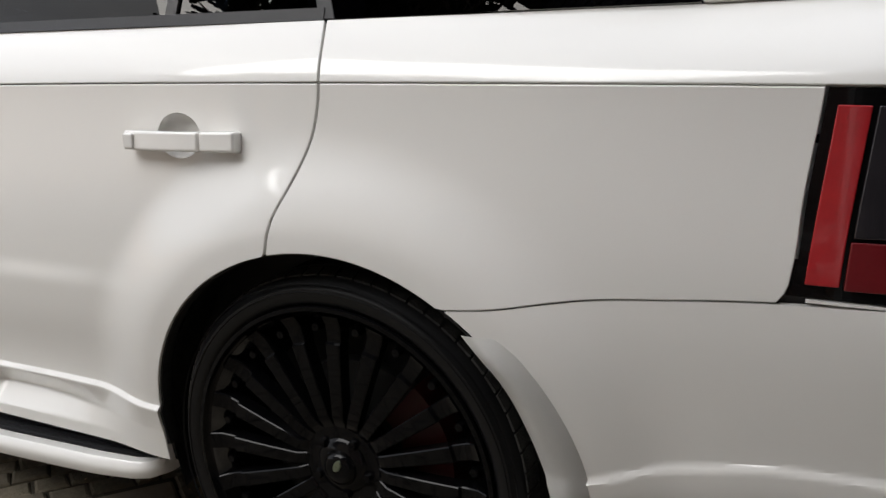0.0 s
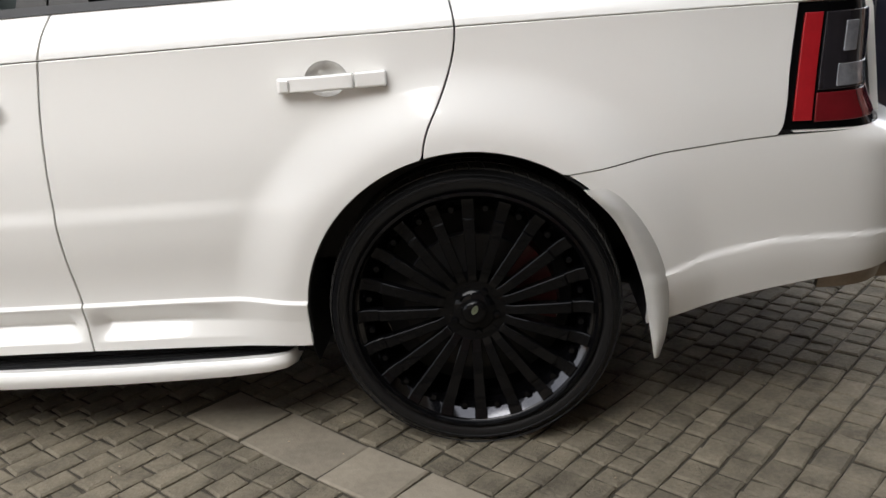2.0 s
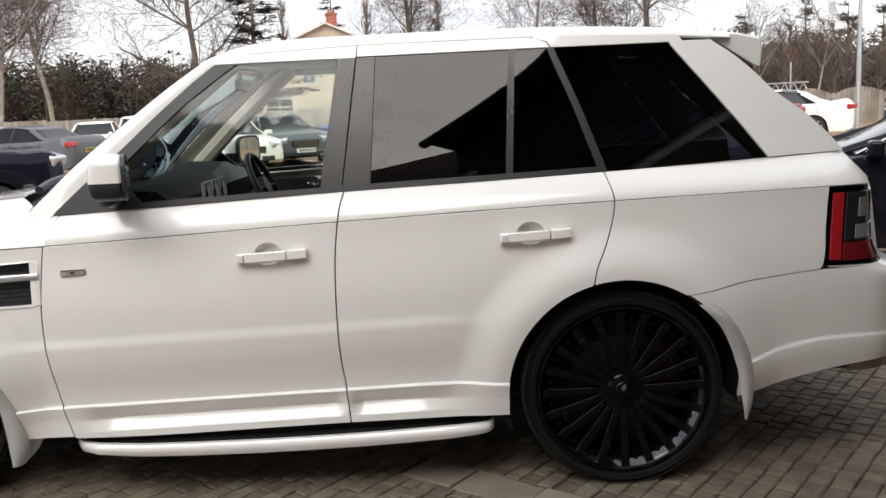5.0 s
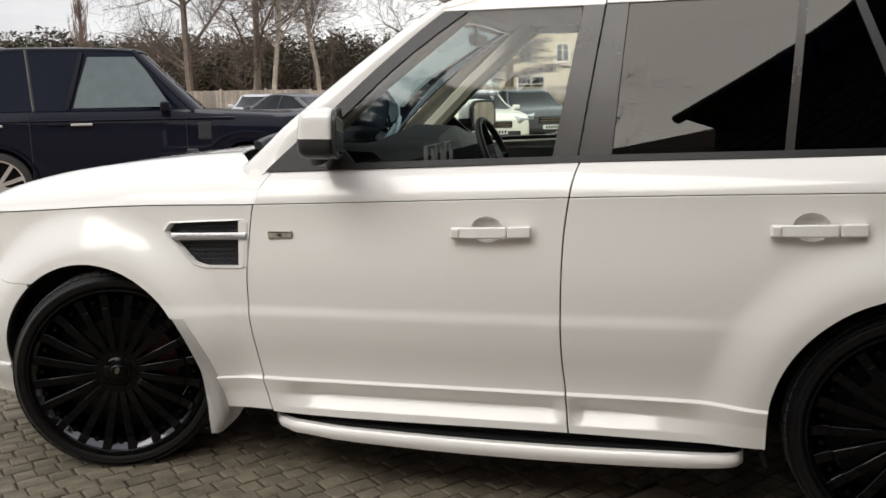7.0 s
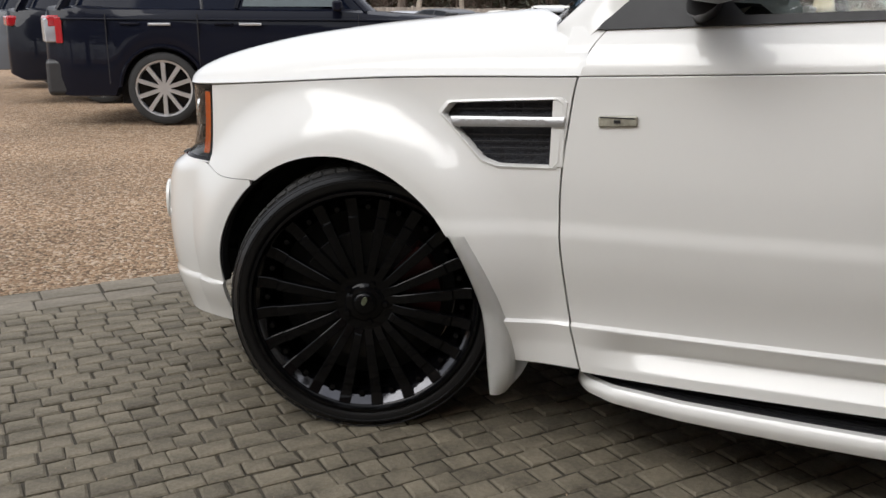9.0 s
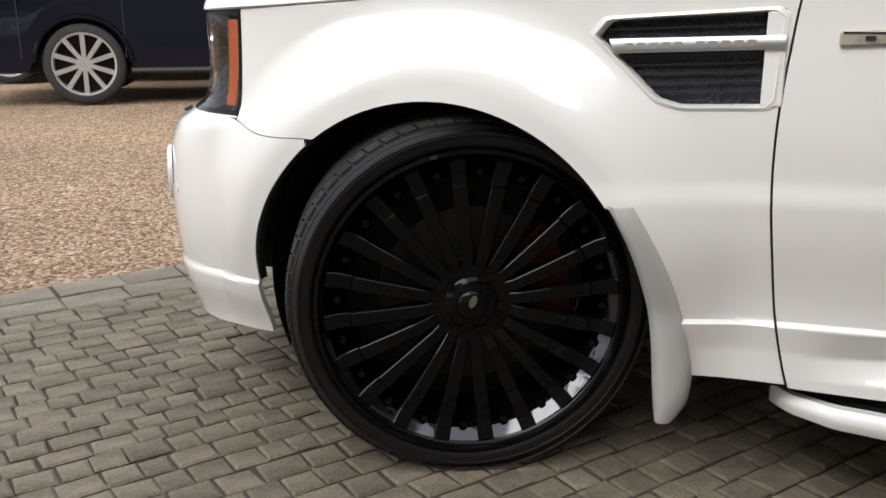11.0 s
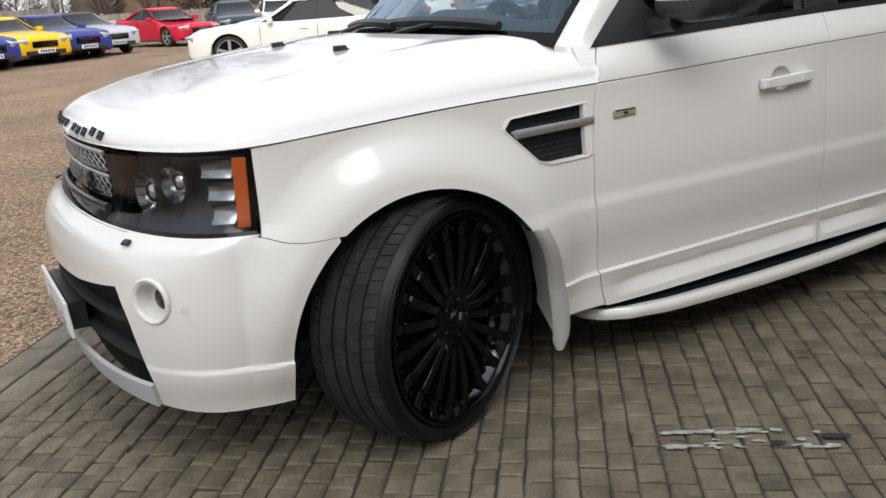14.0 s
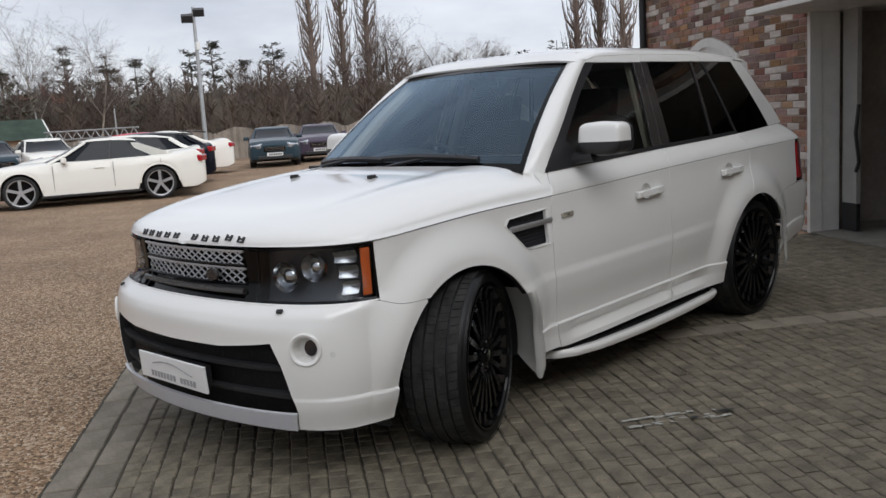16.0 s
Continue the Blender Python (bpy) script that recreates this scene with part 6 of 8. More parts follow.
def parked_car(name, label, m, paint, L=4.5, W=1.82, H=1.42, hood=0.95, nose=0.68, belt=0.98, deck=1.02, xa=1.25, xb=2.05, xc=3.3, xd=4.1, front=0.85, wb=2.7, wr=0.325, low=0.2, alloy=None, chrome=False, spokes=10, glass=None, roof_paint=None, droop=0.06, rear_pillar=0.06, rim=0.75):
    """A car with its nose at local x = 0 and its tail at x = L; z = 0 is the ground."""
    alloy = alloy or ALLOY
    glass = glass or CAR_GLASS
    car = thing(name, m, label, "car")
    top = curve([(0.0, nose), (0.12, nose + 0.10), (0.45, hood - 0.07), (xa, hood), (xa + 0.3, belt), (xa + 0.7, belt + 0.004), ((xa + xd) / 2, belt + 0.012), (xd - 0.5, belt + 0.022), (xd - 0.2, belt + 0.03), (xd + 0.05, deck), (L - 0.12, deck - 0.02), (L, deck - 0.16)])
    axles = (front, front + wb)
    cols = 60
    xs = sorted(set([L * k / cols for k in range(cols + 1)] + [0.03, 0.07, L - 0.03, L - 0.07]))
    bm = bmesh.new()
    prev = None
    for x in xs:
        e = min(1.0, min(x, L - x) / 0.55)
        w = W / 2 * (0.74 + 0.26 * (1 - (1 - e) ** 3) ** (1 / 2.4))
        zt = top(x)
        zb = low + 0.10 * (1 - min(1, min(x, L - x) / 0.25))
        cut = 0
        for ax in axles:
            d = (wr + 0.055) ** 2 - (x - ax) ** 2
            if d > 0:
                cut = max(cut, wr + math.sqrt(d))
        zl = max(zb, cut)
        zs = lambda q: zl + (zt - 0.04 - zl) * q
        half = [(w * 0.55, zb + (0.3 if cut else 0)), (w * (0.93 if not cut else 0.80), zl), (w * 0.985, zl + 0.015), (w, zs(0.22)), (w * 1.0, zs(0.5)), (w * 0.985, zs(0.72)), (w * 0.975, zs(0.88)), (w * 0.94, zt - 0.03), (w * 0.86, zt), (w * 0.45, zt + 0.022), (0, zt + 0.03)]
        ring = [bm.verts.new((x, -y, z)) for y, z in half] + [bm.verts.new((x, y, z)) for y, z in half[-2::-1]]
        if prev:
            for k in range(len(ring) - 1):
                bm.faces.new((prev[k], prev[k + 1], ring[k + 1], ring[k]))
        else:
            bm.faces.new(ring)
        prev = ring
    bm.faces.new(prev[::-1])
    shell = part("body", fix(bm), paint, car)
    # glasshouse
    def sag(x):
        q = (x - (xb * 0.6 + xc * 0.4)) / ((xc - xb) / 2)
        return droop * min(2.2, abs(q)) ** 2

    def house_ring(t, shrink=0.0):
        xf, xr = xa + (xb - xa) * t + shrink, xd + (xc - xd) * t - shrink
        w = W / 2 * (0.90 - 0.22 * t) - shrink
        z = belt - 0.02 + (H - 0.045 - belt + 0.02) * t
        pts = []
        for k in range(40):
            a = 2 * math.pi * k / 40
            ca, sa = math.cos(a), math.sin(a)
            px = math.copysign(abs(ca) ** 0.35, ca)
            py = math.copysign(abs(sa) ** 0.35, sa)
            x = (xf + xr) / 2 + px * (xr - xf) / 2 - 0.10 * (1 - py * py) * (1 if px < 0 else 0) * (1 - t * 0.5)
            pts.append((x, py * w, z - t * sag(x)))
        return pts
    bm = bmesh.new()
    rings = [[bm.verts.new(p) for p in house_ring(t)] for t in (0, 0.35, 0.7, 1.0)]
    for a, b in zip(rings, rings[1:]):
        for k in range(40):
            bm.faces.new((a[k], a[(k + 1) % 40], b[(k + 1) % 40], b[k]))
    part("glasshouse", fix(bm), glass, car)
    bm = bmesh.new()
    r0 = house_ring(0.97)
    c = Vector(((xb + xc) / 2, 0, 0))
    loops = []
    for s, dz in ((1.015, 0.0), (1.0, 0.018), (0.93, 0.034), (0.6, 0.048), (0.02, 0.052)):
        loops.append([bm.verts.new((c.x + (p[0] - c.x) * s, p[1] * s, p[2] + dz + 0.97 * (sag(p[0]) - sag(c.x + (p[0] - c.x) * s)))) for p in r0])
    for a, b in zip(loops, loops[1:]):
        for k in range(40):
            bm.faces.new((a[k], a[(k + 1) % 40], b[(k + 1) % 40], b[k]))
    part("roof", fix(bm), roof_paint or paint, car)
    lo, hi = house_ring(0), house_ring(1.0)
    for s in (-1, 1):
        def corner(x, t):
            w = W / 2 * (0.90 - 0.22 * t) + 0.008
            return (x, s * w * 0.985, belt - 0.03 + (H - 0.03 - belt - sag(x)) * t)
        for a, b, r, mat in ((xa + 0.06, xb + 0.05, 0.035, paint), (xd - 0.10, xc - 0.05, rear_pillar, paint), ((xb + xc) / 2 - 0.02, (xb + xc) / 2 + 0.05, 0.028, BLACK_TRIM)):
            bm = bmesh.new()
            if r < 0.08:
                tube(bm, [corner(a, 0), corner(a + (b - a) * 0.5, 0.5), corner(b, 1.0)], r, 8, 0.5)
            else:       # broad rear pillar: a plate that follows the side of the glasshouse
                bm.faces.new([bm.verts.new(corner(x, t)) for x, t in ((a - 2.2 * r, 0.03), (a + 0.4 * r, 0.03), (b + 0.5 * r, 0.90), (b - 1.2 * r, 0.90))])
                bmesh.ops.solidify(bm, geom=bm.faces[:], thickness=0.02)
            part("pillar", bm, mat, car)
        if chrome:
            bm = bmesh.new()
            tube(bm, [corner(xa + 0.25, 0.02), corner((xa + xd) / 2, 0.02), corner(xd - 0.2, 0.06)], 0.012, 6)
            tube(bm, [corner(xa + 0.25, 0.02), corner(xb + 0.05, 0.93), corner((xb + xc) / 2, 1.0), corner(xc, 0.92), corner(xd - 0.2, 0.06)], 0.012, 6)
            part("chrome_trim", bm, CHROME, car)
            bm = bmesh.new()
            box(bm, ((axles[0] + axles[1]) / 2, s * W / 2 * 0.995, low + 0.035), (wb - 0.8, 0.03, 0.032))
            part("sill_trim", bm, CHROME, car)
        bm = bmesh.new()
        box(bm, (xa + 0.38, s * (W / 2 + 0.06), belt + 0.03), (0.11, 0.20, 0.12))
        part("mirror", bm, paint, car, bevel=0.03, seg=3)
        for dx in ((xb + xc) / 2 - 0.25, (xb + xc) / 2 + 0.75):
            if dx < xd - 0.1:
                bm = bmesh.new()
                box(bm, (dx, s * W / 2 * 0.99, belt - 0.16), (0.2, 0.03, 0.025))
                part("door_handle", bm, CHROME if chrome else paint, car, bevel=0.008)
        # joints of the doors
        for dx in (xa + 0.15, (xb + xc) / 2 + 0.03, min(xd - 0.05, (xb + xc) / 2 + 1.0)):
            bm = bmesh.new()
            box(bm, (dx, s * W / 2 * 0.99, (low + belt) / 2 + 0.04), (0.008, 0.022, belt - low - 0.2))
            part("door_joint", bm, BLACK_TRIM, car)
        # dark sill line and the lips of the wheel arches
        bm = bmesh.new()
        tube(bm, [(axles[0] + wr + 0.05, s * W / 2 * 0.985, low + 0.02), (axles[1] - wr - 0.05, s * W / 2 * 0.985, low + 0.02)], 0.03, 6)
        part("sill", bm, BLACK_TRIM, car)
        for ax in axles:
            bm = bmesh.new()
            arc = [(ax + (wr + 0.062) * math.cos(w), s * (W / 2 + 0.004), wr + (wr + 0.062) * math.sin(w)) for w in np.linspace(0.05, math.pi - 0.05, 22)]
            tube(bm, arc, 0.022, 6, 0.8)
            part("arch_lip", bm, paint, car)
        # lamps
        bm = bmesh.new()
        box(bm, (0.135, s * (W / 2 - 0.27), nose + 0.015), (0.26, 0.38, 0.13), pose(0, 0, 0, 0, -18, s * -30))
        part("headlamp", bm, LAMP_CLEAR, car, bevel=0.03)
        bm = bmesh.new()
        box(bm, (L - 0.12, s * (W / 2 - 0.21), deck - 0.16), (0.22, 0.34, 0.14), pose(0, 0, 0, 0, 0, s * 26))
        part("tail_lamp", bm, RED_LENS, car, bevel=0.03)
        for ax in axles:
            wm = Matrix.Translation((ax, s * (W / 2 - 0.012), wr)) @ (Matrix() if s < 0 else pose(0, 0, 0, 0, 0, 180))
            bm = bmesh.new()
            lathe(bm, [(wr * (rim - 0.01), 0.02), (wr * (rim + 0.01), 0.0), (wr * 0.9, -0.004), (wr * 0.98, 0.015), (wr, 0.05), (wr, 0.19), (wr * 0.75, 0.22)], 36)
            bmesh.ops.transform(bm, matrix=wm, verts=bm.verts)
            wheel_ = part("wheel", fix(bm), CAR_TYRE, car)
            bm = bmesh.new()
            lathe(bm, [(wr * rim, 0.004), (wr * (rim - 0.05), 0.008), (wr * (rim - 0.07), 0.06)], 36)
            lathe(bm, [(0.001, 0.015), (wr * 0.16, 0.015), (wr * 0.2, 0.05)], 16)
            for k in range(spokes):
                a = 2 * math.pi * k / spokes
                hw = 0.032 if spokes <= 5 else 0.024
                r = Matrix.Rotation(a, 4, "Y")
                v = [bm.verts.new(r @ Vector(p)) for p in ((-hw * 0.8, 0.016, 0.02), (hw * 0.8, 0.016, 0.02), (hw, 0.012, wr * (rim - 0.04)), (-hw, 0.012, wr * (rim - 0.04)), (-hw, 0.05, 0.02), (hw, 0.05, 0.02), (hw, 0.05, wr * (rim - 0.04)), (-hw, 0.05, wr * (rim - 0.04)))]
                for q in ((0, 1, 2, 3), (0, 4, 5, 1), (1, 5, 6, 2), (0, 3, 7, 4)):
                    bm.faces.new([v[i] for i in q])
            bmesh.ops.transform(bm, matrix=wm, verts=bm.verts)
            part("alloy_rim", fix(bm), alloy, wheel_)
            bm = bmesh.new()
            lathe(bm, [(wr * 0.70, 0.07), (0.001, 0.07)], 30)
            bmesh.ops.transform(bm, matrix=wm, verts=bm.verts)
            part("rim_back", fix(bm), GLOSS_BLACK, wheel_)
    for ax in axles:
        bm = bmesh.new()
        box(bm, (ax, 0, wr + 0.12), (wr * 2 + 0.2, W * 0.78, wr * 1.5))
        part("wheel_well", bm, LINER, car)
    bm = bmesh.new()
    box(bm, (0.03, 0, nose - 0.10), (0.12, W * 0.42, 0.17))
    part("grille", bm, GLOSS_BLACK, car, bevel=0.02)
    bm = bmesh.new()
    for k in range(3):
        box(bm, (-0.035, 0, nose - 0.15 + 0.05 * k), (0.02, W * 0.38, 0.012))
    part("grille_bar", bm, CHROME, car)
    bm = bmesh.new()
    box(bm, (0.06, 0, low + 0.14), (0.16, W * 0.66, 0.12))
    part("intake", bm, BLACK_TRIM, car, bevel=0.02)
    bm = bmesh.new()
    box(bm, (-0.03, 0, nose - 0.28), (0.02, 0.52, 0.11))
    part("plate", bm, PLATE_WHITE, car)
    bm = bmesh.new()
    for k in range(6):
        box(bm, (-0.042, -0.2 + 0.075 * k, nose - 0.28), (0.004, 0.05, 0.07))
    part("plate_bar", bm, BLACK_TRIM, car)
    bm = bmesh.new()
    box(bm, (L + 0.005, 0, deck - 0.34), (0.02, 0.52, 0.11))
    part("plate", bm, YELLOW_PLATE, car)
    bm = bmesh.new()
    for k in range(6):
        box(bm, (L + 0.017, -0.2 + 0.075 * k, deck - 0.34), (0.004, 0.05, 0.07))
    part("plate_bar", bm, BLACK_TRIM, car)
    return car


def facing(x, y, heading):
    """Nose at (x, y); heading: degrees from +x in which the car points."""
    return Matrix.Translation((x, y, 0)) @ pose(0, 0, 0, 0, 0, heading + 180)


NAVY = material("navy_paint", (0.004, 0.005, 0.011), 0.35, coat=0.35, spec=0.06)
BLACKP = material("black_paint", (0.005, 0.006, 0.011), 0.3, coat=0.45, spec=0.05)
WHITEP = car_paint("cream_white_paint", (0.78, 0.76, 0.70))
GREYP = car_paint("slate_grey_paint", (0.095, 0.10, 0.11))
BLUEP = car_paint("violet_blue_paint", (0.035, 0.05, 0.24))
YELLOWP = car_paint("yellow_paint", (0.80, 0.50, 0.012))
SILVERP = car_paint("silver_paint", (0.46, 0.47, 0.50))
REDP = car_paint("red_paint", (0.55, 0.02, 0.045))
TEALP = car_paint("dark_teal_paint", (0.025, 0.045, 0.06))
PLUMP = car_paint("plum_grey_paint", (0.075, 0.06, 0.085))

# dark tall 4x4s, tails towards the setts; right wheels of the first at (-5.83, 4.85) and (-3.34, 6.29)
four = dict(L=4.99, W=1.98, H=2.02, hood=1.22, nose=1.02, belt=1.25, deck=1.27, xa=1.42, xb=2.10, xc=4.47, xd=4.87, front=0.86, wb=2.86, wr=0.395, low=0.31, rim=0.78, glass=material("tinted_glass", (0.006, 0.008, 0.016), 0.05, spec=0.10), droop=0.03)
hd = math.degrees(math.atan2(1.48, 2.45))
dirx = Vector((math.cos(radians(hd)), math.sin(radians(hd)), 0))
left = Vector((-dirx.y, dirx.x, 0))
axle = Vector((-3.30, 6.22, 0))
tip = axle + dirx * 0.86 + left * 0.98
navy_car = parked_car("off_road_car", "dark navy tall off-road car with silver ten-spoke wheels on gravel", facing(tip.x, tip.y, hd), NAVY, spokes=10, **four)
# opaque pane: reflected sky and the view through are put into its colour
PAINTED_WINDOW = material("painted_window_tone", (0.075, 0.095, 0.10), 0.03, spec=0.6, vary=0.12)
GREY_VENT = material("grey_vent_plastic", (0.028, 0.03, 0.035), 0.4)
for s in (-1, 1):
    # front side window, set just outside the dark glasshouse
    bm = bmesh.new()
    rows_ = []
    for t, x0, x1 in ((0.06, 1.74, 2.84), (0.35, 1.87, 2.78), (0.65, 2.01, 2.71), (0.86, 2.13, 2.66)):
        w = 1.98 / 2 * (0.90 - 0.22 * t)
        z = 1.23 + (1.975 - 1.23) * t
        rows_.append([[bm.verts.new((x0 + (x1 - x0) * q, s * (w + o), z)) for q in (0, 0.33, 0.67, 1)] for o in (0.008, -0.004)])
    for a, b in zip(rows_, rows_[1:]):
        for o in (0, 1):
            for k in range(3):
                bm.faces.new((a[o][k], a[o][k + 1], b[o][k + 1], b[o][k]))
        for k in (0, 3):
            bm.faces.new((a[0][k], b[0][k], b[1][k], a[1][k]))
    for r in (rows_[0], rows_[-1]):
        for k in range(3):
            bm.faces.new((r[0][k], r[0][k + 1], r[1][k + 1], r[1][k]))
    part("front_window", fix(bm), PAINTED_WINDOW, navy_car, "front side window, opaque, reflected sky put into its pale colour")
    # door pillar behind the window
    for x0, x1 in ((2.90, 2.72),):
        bm = bmesh.new()
        tube(bm, [(x0, s * 0.895, 1.25), ((x0 + x1) / 2, s * 0.81, 1.58), (x1, s * 0.71, 1.92)], 0.04, 8, 0.4)
        part("pillar", bm, NAVY, navy_car)
    # wrap-round tail lamp, dark lower bumper, silver grips, round filler cap
    bm = bmesh.new()
    box(bm, (4.885, s * 0.83, 1.02), (0.19, 0.26, 0.26), pose(0, 0, 0, 0, 0, s * 22))
    lamp_ = part("tail_lamp", bm, LAMP_CLEAR, navy_car, "clear and red tail lamp", bevel=0.02)
    bm = bmesh.new()
    box(bm, (4.785, s * 0.935, 1.02), (0.07, 0.09, 0.27), pose(0, 0, 0, 0, 0, s * 10))
    part("red_lens", bm, RED_LENS, lamp_, bevel=0.01)
    bm = bmesh.new()
    box(bm, (4.60, s * 0.80, 0.52), (0.74, 0.31, 0.40))
    part("bumper", bm, BLACK_TRIM, navy_car, bevel=0.06, seg=3)
    for dx in (2.75, 3.72):
        bm = bmesh.new()
        box(bm, (dx, s * 0.992, 1.085), (0.24, 0.03, 0.03))
        part("door_handle", bm, SILVER, navy_car, bevel=0.008)
    bm = bmesh.new()
    tube(bm, [(1.0, s * 0.985, 1.13), (2.5, s * 0.990, 1.135), (4.75, s * 0.965, 1.14)], 0.012, 6)
    part("waist_line", bm, NAVY, navy_car)
    bm = bmesh.new()
    box(bm, (1.36, s * 0.980, 0.98), (0.15, 0.02, 0.20))
    vent_ = part("side_vent", bm, GREY_VENT, navy_car, "grey ribbed side vent", bevel=0.004)
    for k in range(4):
        bm = bmesh.new()
        box(bm, (1.36, s * 0.992, 0.91 + 0.047 * k), (0.12, 0.012, 0.016))
        part("slat", bm, GREY_VENT, vent_)
for k, p in ((1, BLACKP), (2, GREYP)):
    q = tip + left * 2.75 * k - dirx * 1.35 * k
    parked_car("off_road_car", "dark tall off-road car beside its like on gravel", facing(q.x, q.y, hd), p, **four)
# long dark saloon behind the white car
mh = 180 - 20
fx = Vector((math.cos(radians(mh)), math.sin(radians(mh)), 0))
mp = Vector((5.17, 2.53, 0)) + fx * 1.72 + Vector((-fx.y, fx.x, 0)) * -0.93
parked_car("coupe", "black long coupe with chrome window line and sill strip on setts", facing(mp.x, mp.y, mh), BLACKP, L=5.0, W=1.90, H=1.42, hood=0.96, nose=0.72, belt=0.97, deck=1.03, xa=1.45, xb=2.35, xc=3.45, xd=4.45, front=0.92, wb=2.95, wr=0.35, low=0.2, chrome=True,
           glass=material("coupe_glass", (0.05, 0.06, 0.06), 0.03, spec=0.5))
# white coupe, side on, in the yard
ah = math.degrees(math.atan2(15.35 - 14.16, 4.43 - 6.92))
ad = Vector((math.cos(radians(ah)), math.sin(radians(ah)), 0))
ap = Vector((4.43, 15.35, 0)) + ad * 0.88 + Vector((-ad.y, ad.x, 0)) * -0.92
parked_car("coupe", "cream white coupe with dark five-spoke wheels on gravel", facing(ap.x, ap.y, ah), WHITEP, L=4.63, W=1.85, H=1.37, hood=0.90, nose=0.66, belt=0.92, deck=0.97, xa=1.38, xb=2.16, xc=3.20, xd=4.12, front=0.88, wb=2.75, wr=0.345, low=0.20, alloy=DARK_ALLOY, spokes=5, droop=0.03, rear_pillar=0.20, rim=0.80)
coupe = dict(L=4.45, W=1.84, H=1.36, hood=0.90, nose=0.66, belt=0.93, deck=0.98, xa=1.3, xb=2.1, xc=3.05, xd=4.0, front=0.86, wb=2.65)
saloon = dict(L=4.68, W=1.82, H=1.44, hood=0.95, nose=0.70, belt=0.98, deck=1.05, xa=1.3, xb=2.15, xc=3.35, xd=4.2, front=0.85, wb=2.80)
hatch = dict(L=4.3, W=1.80, H=1.47, hood=0.97, nose=0.72, belt=1.0, deck=1.05, xa=1.15, xb=1.95, xc=3.6, xd=4.15, front=0.85, wb=2.62)
row = [
    ("roadster", "white roadster with dark roof in a row on gravel", WHITEP, -2.9, 18.2, -62, dict(coupe, roof_paint=BLACK_TRIM)),
    ("saloon", "slate grey saloon with chrome grille in a row on gravel", GREYP, -1.85, 20.2, -62, saloon),
    ("coupe", "violet blue coupe with silver lamps in a row on gravel", BLUEP, 0.55, 22.6, -62, coupe),
    ("coupe", "bright yellow coupe with black grille in a row on gravel", YELLOWP, 2.0, 24.2, -64, coupe),
    ("coupe", "blue coupe with silver lamps in a row on gravel", BLUEP, 3.3, 25.2, -66, coupe),
    ("roadster", "silver roadster with dark soft top in a row on gravel", SILVERP, 4.4, 26.6, -68, dict(coupe, roof_paint=BLACK_TRIM)),
    ("sports_car", "red sports car with low rounded nose on gravel", REDP, 7.7, 28.9, -70, dict(coupe, nose=0.62, hood=0.80, deck=0.86, xd=4.3, xc=2.9)),
    ("saloon", "dark blue saloon with bright grille on gravel", TEALP, 9.4, 29.4, -100, saloon),
    ("hatchback", "dark teal hatchback facing the yard before the fence", TEALP, 15.15, 21.3, -125, dict(hatch, W=1.72, H=1.36, belt=0.95)),
    ("hatchback", "plum grey hatchback facing the yard before the fence", PLUMP, 17.6, 21.9, -128, dict(hatch, W=1.72, H=1.36, belt=0.95)),
]
for nm, lab, p, x, y, h, d in row:
    parked_car(nm, lab, facing(x, y, h), p, spokes=5 if nm != "saloon" else 10, **d)
# cars beside the white coupe, parallel to it; given by the near corner of the tail
for nm, lab, p, x, y, d in (("hatchback", "white hatchback with a dark roof spoiler beside the coupe", WHITEP, 8.9, 15.55, dict(hatch, H=1.39, belt=0.97)), ("hatchback", "dark blue hatchback with a roof spoiler on gravel", NAVY, 10.4, 17.4, dict(hatch, H=1.42)),
                            ("hatchback", "red hatchback on gravel", REDP, 11.2, 19.4, dict(hatch, H=1.44)), ("saloon", "white saloon with large red tail lamps on gravel", WHITEP, 13.2, 20.7, saloon)):
    n = Vector((x, y, 0)) + ad * d["L"] - Vector((-ad.y, ad.x, 0)) * d["W"] / 2
    o = parked_car(nm, lab, facing(n.x, n.y, ah), p, **d)
    if nm == "hatchback":
        bm = bmesh.new()
        box(bm, (3.98, 0, d["H"] - 0.06), (0.30, 1.15, 0.04), pose(0, 0, 0, 0, 8, 0))
        part("roof_spoiler", bm, BLACK_TRIM, o, bevel=0.012)
parked_car("saloon", "white saloon behind the coupe on gravel", facing(10.4, 27.2, -103), WHITEP, **saloon)
# cars by the long fence
for nm, lab, p, x, y, h, d in (("saloon", "dark grey saloon with red tail lamps on gravel", GREYP, -12.3, 21.6, 165, saloon), ("hatchback", "dark blue hatchback before the fence", TEALP, -16.2, 24.0, -60, hatch), ("hatchback", "black hatchback before the fence", BLACKP, -19.2, 22.4, -60, hatch),
                               ("saloon", "silver saloon before the fence", SILVERP, -13.6, 25.4, -70, saloon), ("hatchback", "white hatchback before the fence", WHITEP, -10.6, 27.2, -75, hatch), ("saloon", "dark saloon before the fence", NAVY, -7.8, 28.0, -78, saloon), ("hatchback", "blue hatchback before the fence", BLUEP, -22.5, 20.5, -58, hatch),
                               ("hatchback", "white tall hatchback beside a grey saloon on gravel", WHITEP, -7.6, 24.0, -72, dict(hatch, H=1.6)), ("saloon", "silver saloon with a dark glasshouse on gravel", SILVERP, -5.0, 25.2, -76, saloon)):
    parked_car(nm, lab, facing(x, y, h), p, **d)


